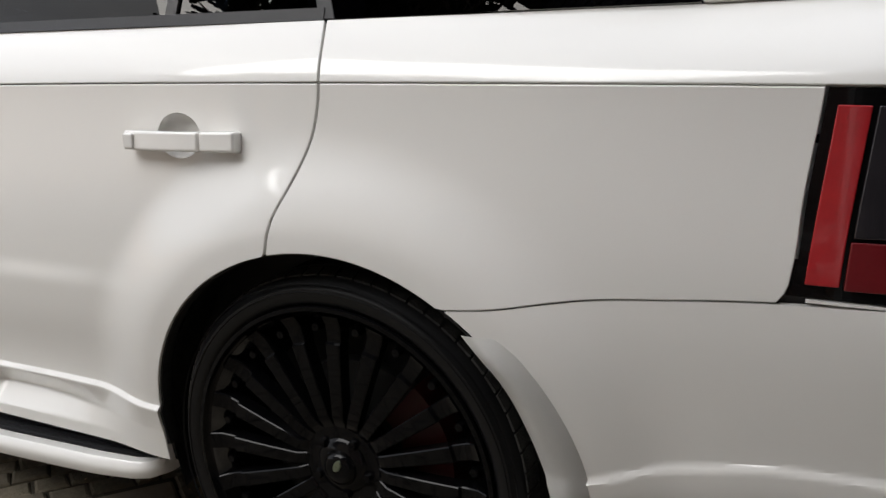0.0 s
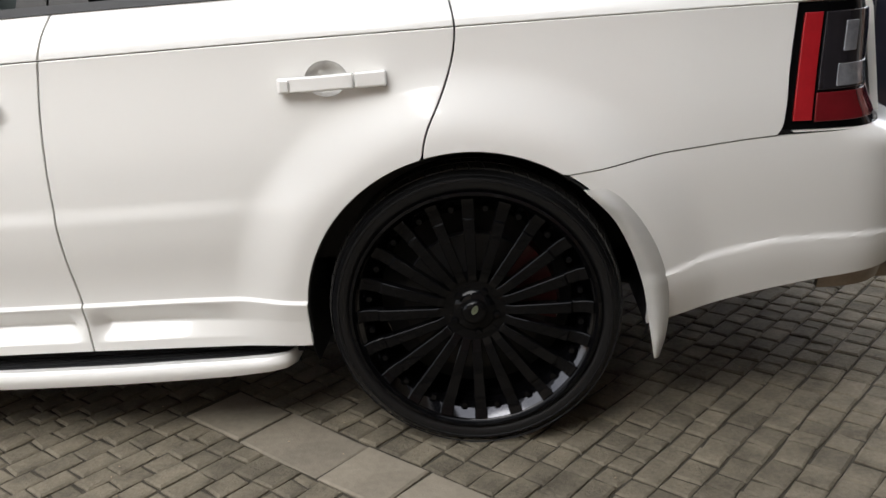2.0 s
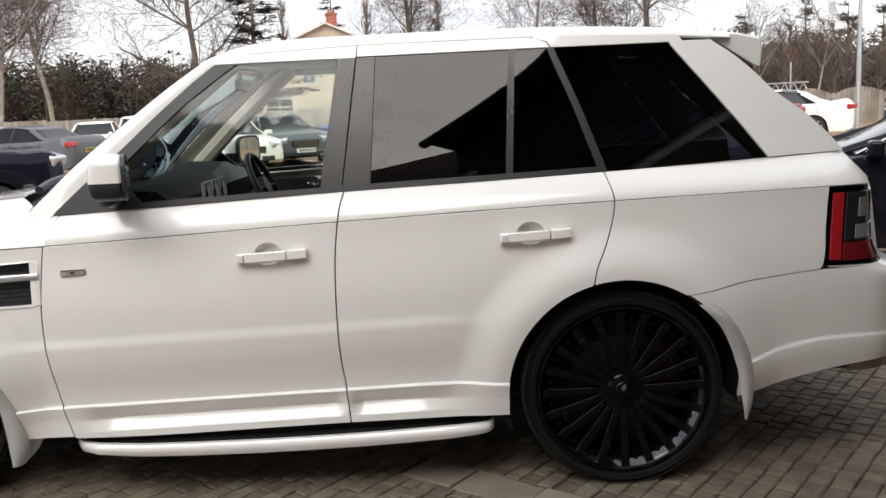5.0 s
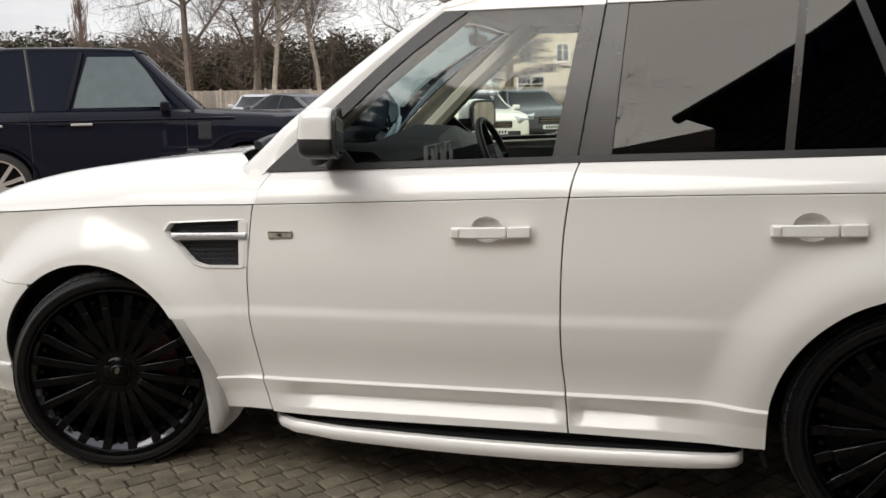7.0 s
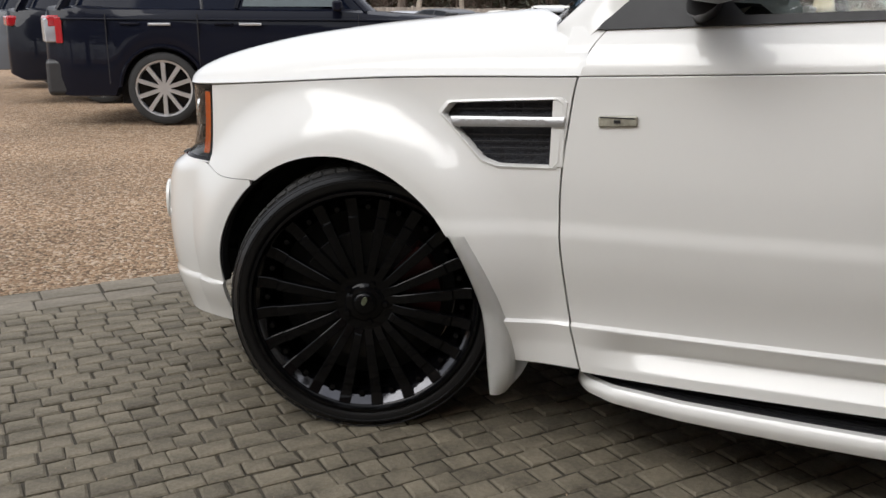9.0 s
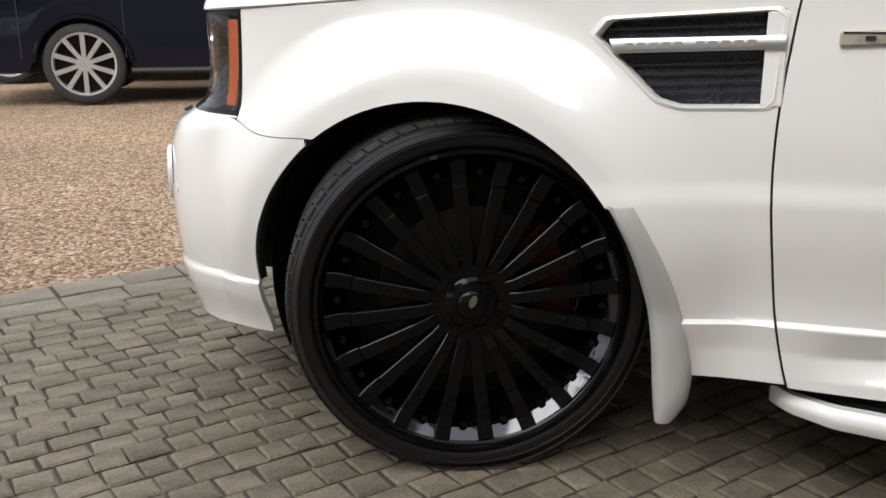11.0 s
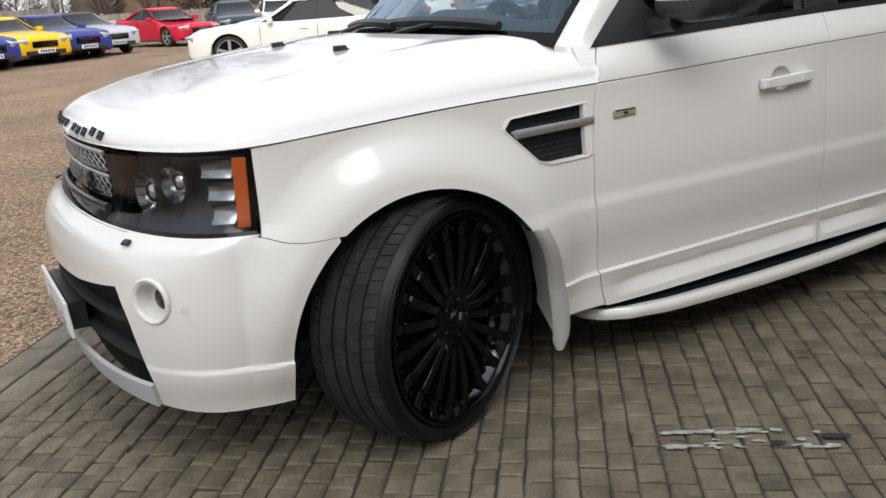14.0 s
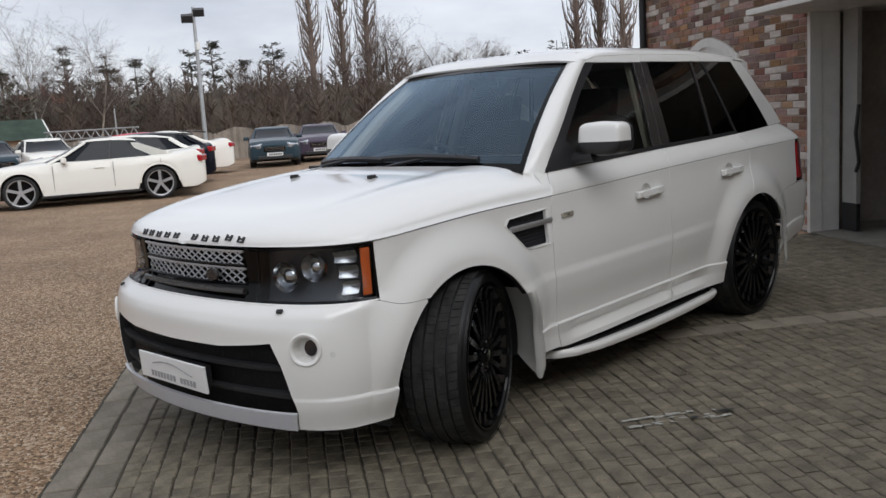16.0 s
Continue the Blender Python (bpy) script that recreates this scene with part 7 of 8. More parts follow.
# ---- fence, posts, far houses, trees ----
FENCE_WOOD = material("weathered_fence", (0.255, 0.218, 0.182), 0.85, vary=0.3, scale=2, bump=0.3, bump_scale=40, island=0.22)
fence_posts = [(-60, 18), (-34, 25.5), (-14, 31.5), (4, 36.5), (16, 33.5), (21.5, 27.5), (26, 22.5), (40, 8)]
rnd = random.Random(11)


def fence_run(p, q, arched, height):
    fence = thing("fence", None, "weathered close-boarded timber fence along the yard", "fence", kind="structure")
    p, q = Vector((*p, 0)), Vector((*q, 0))
    n = max(1, round((q - p).length / 1.83))
    d = (q - p) / n
    for k in range(n):
        bm = bmesh.new()
        boards = 15
        for b in range(boards):
            t = (b + 0.5) / boards
            h = height + (0.28 * math.sin(math.pi * t) if arched else 0.0) + rnd.uniform(-0.015, 0.015)
            c = p + d * (k + t)
            box(bm, (c.x, c.y, h / 2 + 0.05), (d.length / boards * 0.93, 0.022, h), pose(0, 0, 0, 0, 0, math.degrees(math.atan2(d.y, d.x))))
        part("fence_panel", bm, FENCE_WOOD, fence, smooth=False)
        bm = bmesh.new()
        c = p + d * k
        box(bm, (c.x, c.y, height / 2 + 0.05), (0.1, 0.1, height + 0.12))
        part("fence_post", bm, FENCE_WOOD, fence, smooth=False)


for i in range(len(fence_posts) - 1):
    fence_run(fence_posts[i], fence_posts[i + 1], i >= 4, (1.55, 1.55, 1.5, 1.15, 1.08, 1.08, 1.1)[i])

# flood-light mast
mx, my = -2.86 + 36 * math.sin(radians(31.9)), -3.47 + 36 * math.cos(radians(31.9))
mast = thing("flood_light_mast", Matrix.Translation((mx, my, 0)), "grey steel mast with two flood lights behind the fence", "lamp post")
GALV = material("galvanised_steel", (0.42, 0.43, 0.44), 0.5, metal=0.5, vary=0.15, scale=6)
bm = bmesh.new()
tube(bm, [(0, 0, 0), (0, 0, 3), (0, 0, 6.0)], [0.09, 0.075, 0.055], 10)
part("post", bm, GALV, mast)
bm = bmesh.new()
tube(bm, [(-0.35, 0.1, 5.7), (0.3, -0.1, 5.85)], 0.03, 6)
part("cross_arm", bm, GALV, mast)
for x, z in ((-0.36, 5.55), (0.16, 5.8)):
    bm = bmesh.new()
    box(bm, (x, -0.1, z), (0.42, 0.25, 0.28), pose(0, 0, 0, 25, 0, -30))
    part("flood_light", bm, BLACK_TRIM, mast, bevel=0.02)
bm = bmesh.new()
box(bm, (0.0, -0.08, 4.55), (0.16, 0.14, 0.3))
part("camera_box", bm, PLATE_WHITE, mast, bevel=0.02)
for az, d, h in ((26.8, 45, 2.6), (22.5, 60, 3.0)):
    o = thing("post", Matrix.Translation((-2.86 + d * math.sin(radians(az)), -3.47 + d * math.cos(radians(az)), 0)), "thin grey post beyond the fence", "post")
    bm = bmesh.new()
    tube(bm, [(0, 0, 0), (0, 0, h)], 0.035, 8)
    part("shaft", bm, GALV, o)

# white lattice barrier lying along the fence
ga, gb = Vector((-1.67 + 46 * math.sin(radians(21.6)), -3.2 + 46 * math.cos(radians(21.6)), 0)), Vector((-1.67 + 42 * math.sin(radians(26.8)), -3.2 + 42 * math.cos(radians(26.8)), 0))
gantry = thing("lattice_barrier", None, "white steel lattice frame beyond the fence", "barrier")
bm = bmesh.new()
for z in (1.30, 1.68):
    tube(bm, [ga + Vector((0, 0, z)), gb + Vector((0, 0, z))], 0.035, 6)
n = 10
for k in range(n):
    a, b = ga.lerp(gb, k / n), ga.lerp(gb, (k + 1) / n)
    tube(bm, [a + Vector((0, 0, 1.30)), a.lerp(b, 0.5) + Vector((0, 0, 1.68))], 0.025, 5)
    tube(bm, [a.lerp(b, 0.5) + Vector((0, 0, 1.68)), b + Vector((0, 0, 1.30))], 0.025, 5)
for k in (0, 0.5, 1):
    a = ga.lerp(gb, k)
    tube(bm, [a, a + Vector((0, 0, 1.4))], 0.05, 6)
part("lattice", bm, GALV, gantry)


def far_house(name, label, centre, size, turn, wall_mat, roof_mat, eave, ridge, windows=(), chimney=False):
    h = thing(name, Matrix.Translation((*centre, 0)) @ pose(0, 0, 0, 0, 0, turn), label, "house")
    w, d = size
    bm = bmesh.new()
    pts = [(-w / 2, 0), (w / 2, 0), (w / 2, eave), (0, ridge), (-w / 2, eave)]
    a = [bm.verts.new((x, -d / 2, z)) for x, z in pts]
    b = [bm.verts.new((x, d / 2, z)) for x, z in pts]
    bm.faces.new(a[::-1])
    bm.faces.new(b)
    for i in range(5):
        bm.faces.new((a[i], a[(i + 1) % 5], b[(i + 1) % 5], b[i]))
    part("wall", fix(bm), wall_mat, h, smooth=False)
    for s in (-1, 1):
        bm = bmesh.new()
        e = 0.35
        k = (ridge - eave) / (w / 2)
        v = [bm.verts.new(p) for p in ((s * (w / 2 + e), -d / 2 - e, eave - k * e + 0.08), (0, -d / 2 - e, ridge + 0.08), (0, d / 2 + e, ridge + 0.08), (s * (w / 2 + e), d / 2 + e, eave - k * e + 0.08))]
        bm.faces.new(v)
        bmesh.ops.solidify(bm, geom=bm.faces[:], thickness=0.14)
        part("roof", fix(bm), roof_mat, h, smooth=False)
        bm = bmesh.new()
        tube(bm, [(s * (w / 2 + e), -d / 2 - e - 0.02, eave - k * e), (0, -d / 2 - e - 0.02, ridge)], 0.09, 4)
        part("barge_board", bm, WHITE_WOOD, h)
    for x, z, ww, hh in windows:
        wn_ = new("window")
        wn_.parent = h
        bm = bmesh.new()
        for dx, dz, sx, sz in ((0, hh / 2, ww + .1, .1), (0, -hh / 2, ww + .1, .1), (-ww / 2, 0, .1, hh), (ww / 2, 0, .1, hh), (0, 0, .08, hh), (0, hh * .15, ww, .06)):
            box(bm, (x + dx, -d / 2 - 0.03, z + dz), (sx, 0.08, sz))
        part("window_frame", bm, WHITE_WOOD, wn_)
        bm = bmesh.new()
        box(bm, (x, -d / 2 - 0.012, z), (ww, 0.02, hh))
        part("pane", bm, PANE, wn_)
    if chimney:
        bm = bmesh.new()
        box(bm, (0.6, 0, ridge + 0.5), (0.9, 0.6, 1.3))
        box(bm, (0.6, 0, ridge + 1.12), (1.05, 0.75, 0.16))
        part("chimney", bm, RED_TILE, h, smooth=False)
        for dx in (-0.2, 0.2):
            bm = bmesh.new()
            tube(bm, [(0.6 + dx, 0, ridge + 1.15), (0.6 + dx, 0, ridge + 1.5)], 0.11, 8)
            part("chimney_pot", bm, RED_TILE, h)
    return h


def at(px, py, az, d):
    return (px + d * math.sin(radians(az)), py + d * math.cos(radians(az)))


TIMBER = material("brown_timber_wall", (0.27, 0.18, 0.115), 0.85, vary=0.25, scale=1.5, bump=0.3, bump_scale=20)
BEIGE = material("beige_brick_wall", (0.52, 0.44, 0.34), 0.85, vary=0.18, scale=1.2, bump=0.3, bump_scale=20)
GREEN_FELT = material("green_felt_roof", (0.085, 0.125, 0.095), 0.85, vary=0.3, scale=1.5, bump=0.3, bump_scale=20)
far_house("far_house", "brown timbered house with a tiled gable roof beyond the fence", at(-1.67, -3.2, 15.1, 78), (7.0, 9), -40, TIMBER, ROOF_TILE, 1.9, 4.8, ((-1.0, 2.9, 0.9, 1.1), (1.0, 2.9, 0.7, 1.1)))
far_house("shed", "low shed with a green felt roof beyond the fence", at(-1.67, -3.2, 19.4, 58), (4.0, 4.2), 78, TIMBER, GREEN_FELT, 1.5, 2.5)
far_house("outbuilding", "dark slate-roofed outbuilding beside the brick house", (0.95, -8.35), (4.6, 4.2), 114, BEIGE, ROOF_TILE, 3.7, 5.65)
far_house("far_house", "beige house with white windows and a red tiled roof", at(2.1, -4.1, -7.6, 78), (13, 9), 8, BEIGE, RED_TILE, 5.4, 8.3, ((-4.4, 4.3, 1.0, 1.4), (-1.5, 4.3, 1.0, 1.4), (2.0, 4.3, 1.0, 1.4), (-4.0, 1.6, 2.2, 1.8), (1.5, 1.6, 1.2, 1.5)), True)
far_house("far_house", "red-roofed house seen over bare trees", at(-2.86, -3.47, 23, 150), (12, 8), 60, BRICK_MIX, RED_TILE, 4.6, 8.0, (), True)

BARK = material("grey_brown_bark", (0.14, 0.112, 0.09), 0.9, vary=0.35, scale=3, bump=0.6, bump_scale=20)
PALE_BARK = material("pale_birch_bark", (0.33, 0.29, 0.24), 0.85, vary=0.4, scale=3, bump=0.4, bump_scale=20)
TWIG = material("winter_twigs", (0.115, 0.09, 0.077), 0.9, vary=0.3, scale=2)
RED_TWIG = material("reddish_winter_twigs", (0.19, 0.14, 0.115), 0.9, vary=0.3, scale=1)
NEEDLE = material("dark_conifer_needles", (0.080, 0.080, 0.054), 0.9, vary=0.5, scale=1.2)
WOOD_TWIG = material("wood_twigs", (0.105, 0.078, 0.062), 0.9, vary=0.3, scale=1)
CEDAR_NEEDLE = material("deep_cedar_needles", (0.026, 0.030, 0.020), 0.85, vary=0.4, scale=3)


class Sticks:
    """Many thin tapered sticks gathered into one mesh."""
    def __init__(self):
        self.v, self.f = [], []

    def stick(self, a, b, ra, rb, n=3):
        d = (b - a)
        if d.length < 1e-5:
            return
        d.normalize()
        s = d.orthogonal().normalized()
        u = d.cross(s)
        k = len(self.v)
        for p, r in ((a, ra), (b, rb)):
            for i in range(n):
                w = 2 * math.pi * i / n
                self.v.append(tuple(p + s * (r * math.cos(w)) + u * (r * math.sin(w))))
        for i in range(n):
            self.f.append((k + i, k + (i + 1) % n, k + n + (i + 1) % n, k + n + i))

    def leaf(self, p, d, side, l, w):
        k = len(self.v)
        self.v += [tuple(p - side * w), tuple(p + side * w), tuple(p + d * l + side * w * 0.6), tuple(p + d * l - side * w * 0.6)]
        self.f.append((k, k + 1, k + 2, k + 3))

    def mesh(self, name, mat):
        me = bpy.data.meshes.new(name)
        me.from_pydata(self.v, [], self.f)
        me.materials.append(mat)
        return me


def grow(thick, fine, p, d, length, r, level, rnd, spread, droop, up, kids):
    """Branch by branch; the heavy wood goes into one mesh, the twigs into another."""
    segs = 4 if level < 2 else 3
    for k in range(segs):
        d2 = (d + Vector((rnd.gauss(0, 1), rnd.gauss(0, 1), rnd.gauss(0, 1))) * (0.055 + 0.035 * level) + Vector((0, 0, up - droop * level * 0.5))).normalized()
        q = p + d2 * length / segs
        r2 = r * (1 - 0.5 / segs)
        (thick if level < 2 else fine).stick(p, q, r, r2, 6 if level == 0 else 4 if level < 2 else 3)
        if level < len(kids):
            for _ in range(kids[level] if (level > 0 or k > 0 or spread < 0.3) else 0):
                ang = rnd.uniform(0, 2 * math.pi)
                side = d2.orthogonal().normalized()
                side = Matrix.Rotation(ang, 3, d2) @ side
                nd = (d2 * (1 - spread) + side * spread * rnd.uniform(0.7, 1.3)).normalized()
                grow(thick, fine, p.lerp(q, rnd.random()), nd, length * rnd.uniform(0.42, 0.66), max(r2 * rnd.uniform(0.35, 0.55), 0.008), level + 1, rnd, spread, droop, up, kids)
        p, d, r = q, d2, r2


TREES = {}


def bare_tree(style, seed):
    rnd = random.Random(seed)
    thick, fine = Sticks(), Sticks()
    if style == "broad":
        grow(thick, fine, Vector((0, 0, 0)), Vector((0, 0, 1)), 8.5, 0.21, 0, rnd, 0.60, 0.02, 0.06, (3, 3, 3, 1))
    elif style == "birch":
        grow(thick, fine, Vector((0, 0, 0)), Vector((0, 0, 1)), 10.5, 0.16, 0, rnd, 0.48, 0.08, 0.10, (3, 3, 3, 1))
    else:
        # columnar: a straight stem with many short branches that rise along it
        thick.stick(Vector((0, 0, 0)), Vector((0.1, 0, 8.0)), 0.30, 0.19, 7)
        thick.stick(Vector((0.1, 0, 8.0)), Vector((0, 0.1, 17.0)), 0.19, 0.02, 6)
        for _ in range(150):
            t = rnd.uniform(0.10, 0.97)
            a = rnd.uniform(0, 6.283)
            b = Vector((0.05, 0.05, 17.0 * t))
            l = rnd.uniform(0.9, 2.6) * (1.15 - t) ** 0.45
            m1 = b + Vector((math.cos(a) * 0.42, math.sin(a) * 0.42, 0.6)) * l
            m2 = m1 + Vector((math.cos(a) * 0.10, math.sin(a) * 0.10, 0.8)) * l
            fine.stick(b, m1, 0.055, 0.035, 4)
            fine.stick(m1, m2, 0.035, 0.012)
            for _q in range(6):
                c = b.lerp(m1, rnd.uniform(0.3, 1)) if rnd.random() < 0.5 else m1.lerp(m2, rnd.random())
                a2 = rnd.uniform(0, 6.283)
                fine.stick(c, c + Vector((math.cos(a2) * 0.25, math.sin(a2) * 0.25, 0.9)) * rnd.uniform(0.4, 0.9), 0.018, 0.008)
    return thick, fine


def tree(style, seed, x, y, h=1.0, turn=0.0, label="bare winter tree with a fine twig crown"):
    key = (style, seed)
    if key not in TREES:
        t, f = bare_tree(style, seed)
        o = thing("tree", None, label, "tree", group="bare trees")
        part("trunk", t.mesh("trunk", PALE_BARK if style == "birch" else RED_TWIG if style == "poplar" else BARK), None, o)
        part("crown", f.mesh("crown", RED_TWIG if style == "poplar" else TWIG), None, o)
        TREES[key] = o
        o.matrix_basis = Matrix.Translation((x, y, 0)) @ pose(0, 0, 0, 0, 0, turn) @ Matrix.Scale(h, 4)
        return o
    o = copy_thing(TREES[key], Matrix())
    o.matrix_basis = Matrix.Translation((x, y, 0)) @ pose(0, 0, 0, 0, 0, turn) @ Matrix.Scale(h, 4)
    return o


for style, seed, (x, y), h, turn in (
        ("broad", 1, at(2.1, -4.2, -27.8, 52), 1.15, 0), ("birch", 2, at(2.1, -4.2, -26.8, 50), 0.95, 40), ("broad", 3, at(2.1, -4.2, -31.5, 55), 1.15, 90), ("broad", 4, at(2.1, -4.2, -15.6, 62), 1.25, 10),
        ("birch", 5, at(2.1, -4.2, -23.8, 66), 1.1, 30), ("poplar", 7, at(2.1, -4.2, -37.5, 62), 0.66, 130),
        ("poplar", 6, at(2.1, -4.2, -10.2, 95), 0.75, 0), ("poplar", 7, at(2.1, -4.2, -5.0, 92), 0.72, 50), ("broad", 4, at(2.1, -4.2, -2.0, 88), 1.45, 77), ("poplar", 6, at(2.1, -4.2, -0.5, 90), 0.75, 120), ("birch", 2, at(2.1, -4.2, 5, 90), 1.25, 10), ("broad", 3, at(2.1, -4.2, 12.5, 80), 1.45, 160), ("birch", 2, at(2.1, -4.2, 19, 75), 0.6, 200), ("broad", 4, at(2.1, -4.2, 9.5, 84), 1.2, 30), ("birch", 5, at(2.1, -4.2, 22, 70), 0.55, 100),
        ("poplar", 6, at(-2.86, -3.47, 38.8, 95), 1.3, 30), ("poplar", 7, at(-2.86, -3.47, 40.7, 99), 1.35, 0), ("poplar", 6, at(-2.86, -3.47, 42.3, 92), 1.25, 200), ("poplar", 7, at(-2.86, -3.47, 55.4, 84), 1.2, 60), ("poplar", 6, at(-2.86, -3.47, 56.8, 86), 1.2, 90), ("poplar", 7, at(-2.86, -3.47, 58.2, 82), 1.15, 150),
        ("birch", 5, at(-2.86, -3.47, 29.4, 92), 0.52, 80), ("broad", 4, at(-2.86, -3.47, 35.6, 84), 0.62, 300), ("broad", 3, at(-2.86, -3.47, 22.3, 92), 0.60, 10), ("broad", 1, at(-2.86, -3.47, 37.2, 86), 0.55, 40), ("broad", 3, at(-2.86, -3.47, 43.6, 92), 0.95, 40), ("broad", 1, at(-2.86, -3.47, 46.3, 78), 0.62, 270), ("broad", 4, at(-2.86, -3.47, 50.2, 76), 0.62, 10), ("broad", 3, at(-2.86, -3.47, 48.4, 82), 0.55, 200)):
    tree(style, seed, x, y, h, turn)

p = plan(-8.4, 6.4)
tree("birch", 2, p.x, p.y, 0.42, 70)


def wood(name, label, az0, az1, d0, d1, count, hmin, hmax, mat, seed, conifer=0.0, px=0.0, py=0.0):
    """Far wood: a great many small trees in one mesh."""
    rnd = random.Random(seed)
    st, nd = Sticks(), Sticks()
    for _ in range(count):
        az, d = rnd.uniform(az0, az1), rnd.uniform(d0, d1)
        x, y = at(px, py, az, d)
        h = rnd.uniform(hmin, hmax)
        if rnd.random() < conifer:
            st.stick(Vector((x, y, 0)), Vector((x, y, h)), 0.14, 0.03)
            for k in range(170):
                t = rnd.uniform(0.12, 1.0) ** 0.8
                a = rnd.uniform(0, 6.283)
                r = (0.35 + 1.15 * math.sin(math.pi * min(1, 0.18 + 0.80 * t)) ** 0.7) * rnd.uniform(0.3, 1.0)
                dv = Vector((math.cos(a), math.sin(a), rnd.uniform(-0.3, 0.7))).normalized()
                nd.leaf(Vector((x + math.cos(a) * r, y + math.sin(a) * r, t * h)), dv, Vector((-math.sin(a), math.cos(a), rnd.uniform(-.8, .8))).normalized(), rnd.uniform(0.18, 0.36), rnd.uniform(0.07, 0.14))
        else:
            lean = Vector((rnd.gauss(0, 0.03), rnd.gauss(0, 0.03), 1)).normalized()
            p = Vector((x, y, 0))
            st.stick(p, p + lean * h, 0.11, 0.015)
            for k in range(30):
                t = rnd.uniform(0.08, 0.98)
                a = rnd.uniform(0, 6.283)
                b = p + lean * h * t
                l = (1.1 - t) * h * 0.26 + 0.35
                e = b + Vector((math.cos(a) * 0.75, math.sin(a) * 0.75, 0.75)) * l
                st.stick(b, e, 0.045, 0.015)
                for _2 in range(2):
                    a2 = rnd.uniform(0, 6.283)
                    b2 = b.lerp(e, rnd.uniform(0.3, 0.9))
                    st.stick(b2, b2 + Vector((math.cos(a2) * 0.7, math.sin(a2) * 0.7, 0.5)) * l * 0.6, 0.026, 0.012)
    o = new(name, st.mesh(name, mat))
    tagged(o, label, "wood", kind="stuff")
    if nd.v:
        o2 = new("conifer_needles", nd.mesh("conifer_needles", NEEDLE))
        o2.parent = o


wood("far_wood", "brown and dark green winter wood behind the fence", -62, -14, 74, 98, 760, 5.6, 7.0, WOOD_TWIG, 21, 0.62)
wood("far_wood", "dense reddish brown winter wood behind the fence", 9, 60, 66, 120, 760, 3.6, 6.8, WOOD_TWIG, 22, 0.10)
wood("far_wood", "thin winter wood on the skyline", -16, 12, 100, 150, 130, 4.0, 7.0, TWIG, 23, 0.1)
wood("far_wood", "distant winter wood", 58, 300, 110, 170, 420, 6.0, 11.0, TWIG, 24, 0.3)

# low scrub closing the foot of the woods
SCRUB = material("brown_scrub", (0.085, 0.069, 0.052), 0.95, vary=0.5, scale=0.8, bump=1.0, bump_scale=4)


def scrub(az0, az1, d, h, seed):
    bm = bmesh.new()
    prev = None
    for k in range(160):
        az = az0 + (az1 - az0) * k / 159
        ring = []
        for t, z in ((0, -0.1), (1.5, h * 0.6), (2.5, h * 0.95), (4.5, h), (8, h * 0.9), (10, 0)):
            x, y = at(0, 0, az, d + t)
            nz = noise.noise(Vector((az * 0.9, t, seed))) + 0.6 * noise.noise(Vector((az * 3.7, t * 2, seed)))
            ring.append(bm.verts.new((x, y, max(-0.1, z * (1 + 0.30 * nz)))))
        if prev:
            for q in range(5):
                bm.faces.new((prev[q], prev[q + 1], ring[q + 1], ring[q]))
        prev = ring
    tagged(part("scrub", fix(bm), SCRUB, None), "low brown winter scrub at the foot of the wood", "scrub", kind="stuff")


scrub(-64, -13, 84, 5.0, 1.0)
scrub(8, 60, 78, 4.4, 5.0)

# spreading dark cedars: one beyond the yard, one behind the path
def cedar(x, y, h, seed, label, reach=0.42, limbs=46, wide=1.0):
    rnd = random.Random(seed)
    st, nd = Sticks(), Sticks()
    st.stick(Vector((0, 0, 0)), Vector((0, 0, h * 0.55)), 0.30, 0.18, 7)
    st.stick(Vector((0, 0, h * 0.55)), Vector((0.1, 0, h)), 0.18, 0.03, 6)
    for k in range(limbs):
        t = rnd.uniform(0.22, 0.98)
        a = rnd.uniform(0, 6.283)
        l = h * reach * (1.12 - t) ** 0.7 * rnd.uniform(0.6, 1.1)
        b = Vector((0, 0, h * t))
        dv = Vector((math.cos(a), math.sin(a), 0.16))
        e = b + dv * l
        st.stick(b, e, 0.06, 0.015)
        for _ in range(int(26 * l / 2) + 8):
            s = rnd.uniform(0.2, 1.0)
            c = b.lerp(e, s) + Vector((rnd.gauss(0, 0.10 * l), rnd.gauss(0, 0.10 * l), rnd.gauss(0, 0.06)))
            a2 = a + rnd.uniform(-1.2, 1.2)
            d2 = Vector((math.cos(a2), math.sin(a2), rnd.uniform(-0.3, 0.15))).normalized()
            for _q in range(3):
                nd.leaf(c + d2 * 0.12 * _q, d2, Vector((-math.sin(a2), math.cos(a2), rnd.uniform(-0.6, 0.6))).normalized(), rnd.uniform(0.18, 0.36), rnd.uniform(0.03, 0.07) * wide)
    o = thing("cedar_tree", Matrix.Translation((x, y, 0)), label, "tree")
    part("trunk", st.mesh("trunk", BARK), None, o)
    part("foliage", nd.mesh("foliage", CEDAR_NEEDLE), None, o)


cedar(*at(2.1, -4.1, -12.0, 52), 8.4, 5, "dark spreading cedar beyond the parked cars")
cedar(*at(2.1, -4.1, -7.2, 90), 12.5, 9, "dark pine by the red-roofed house", 0.22)
cedar(-2.2, -11.5, 9.6, 8, "dark spreading cedar beside the brick house", 0.46, 200, 1.25)
cedar(-5.9, -11.6, 9.0, 12, "dark spreading cedar beside the brick house", 0.48, 200, 1.25)


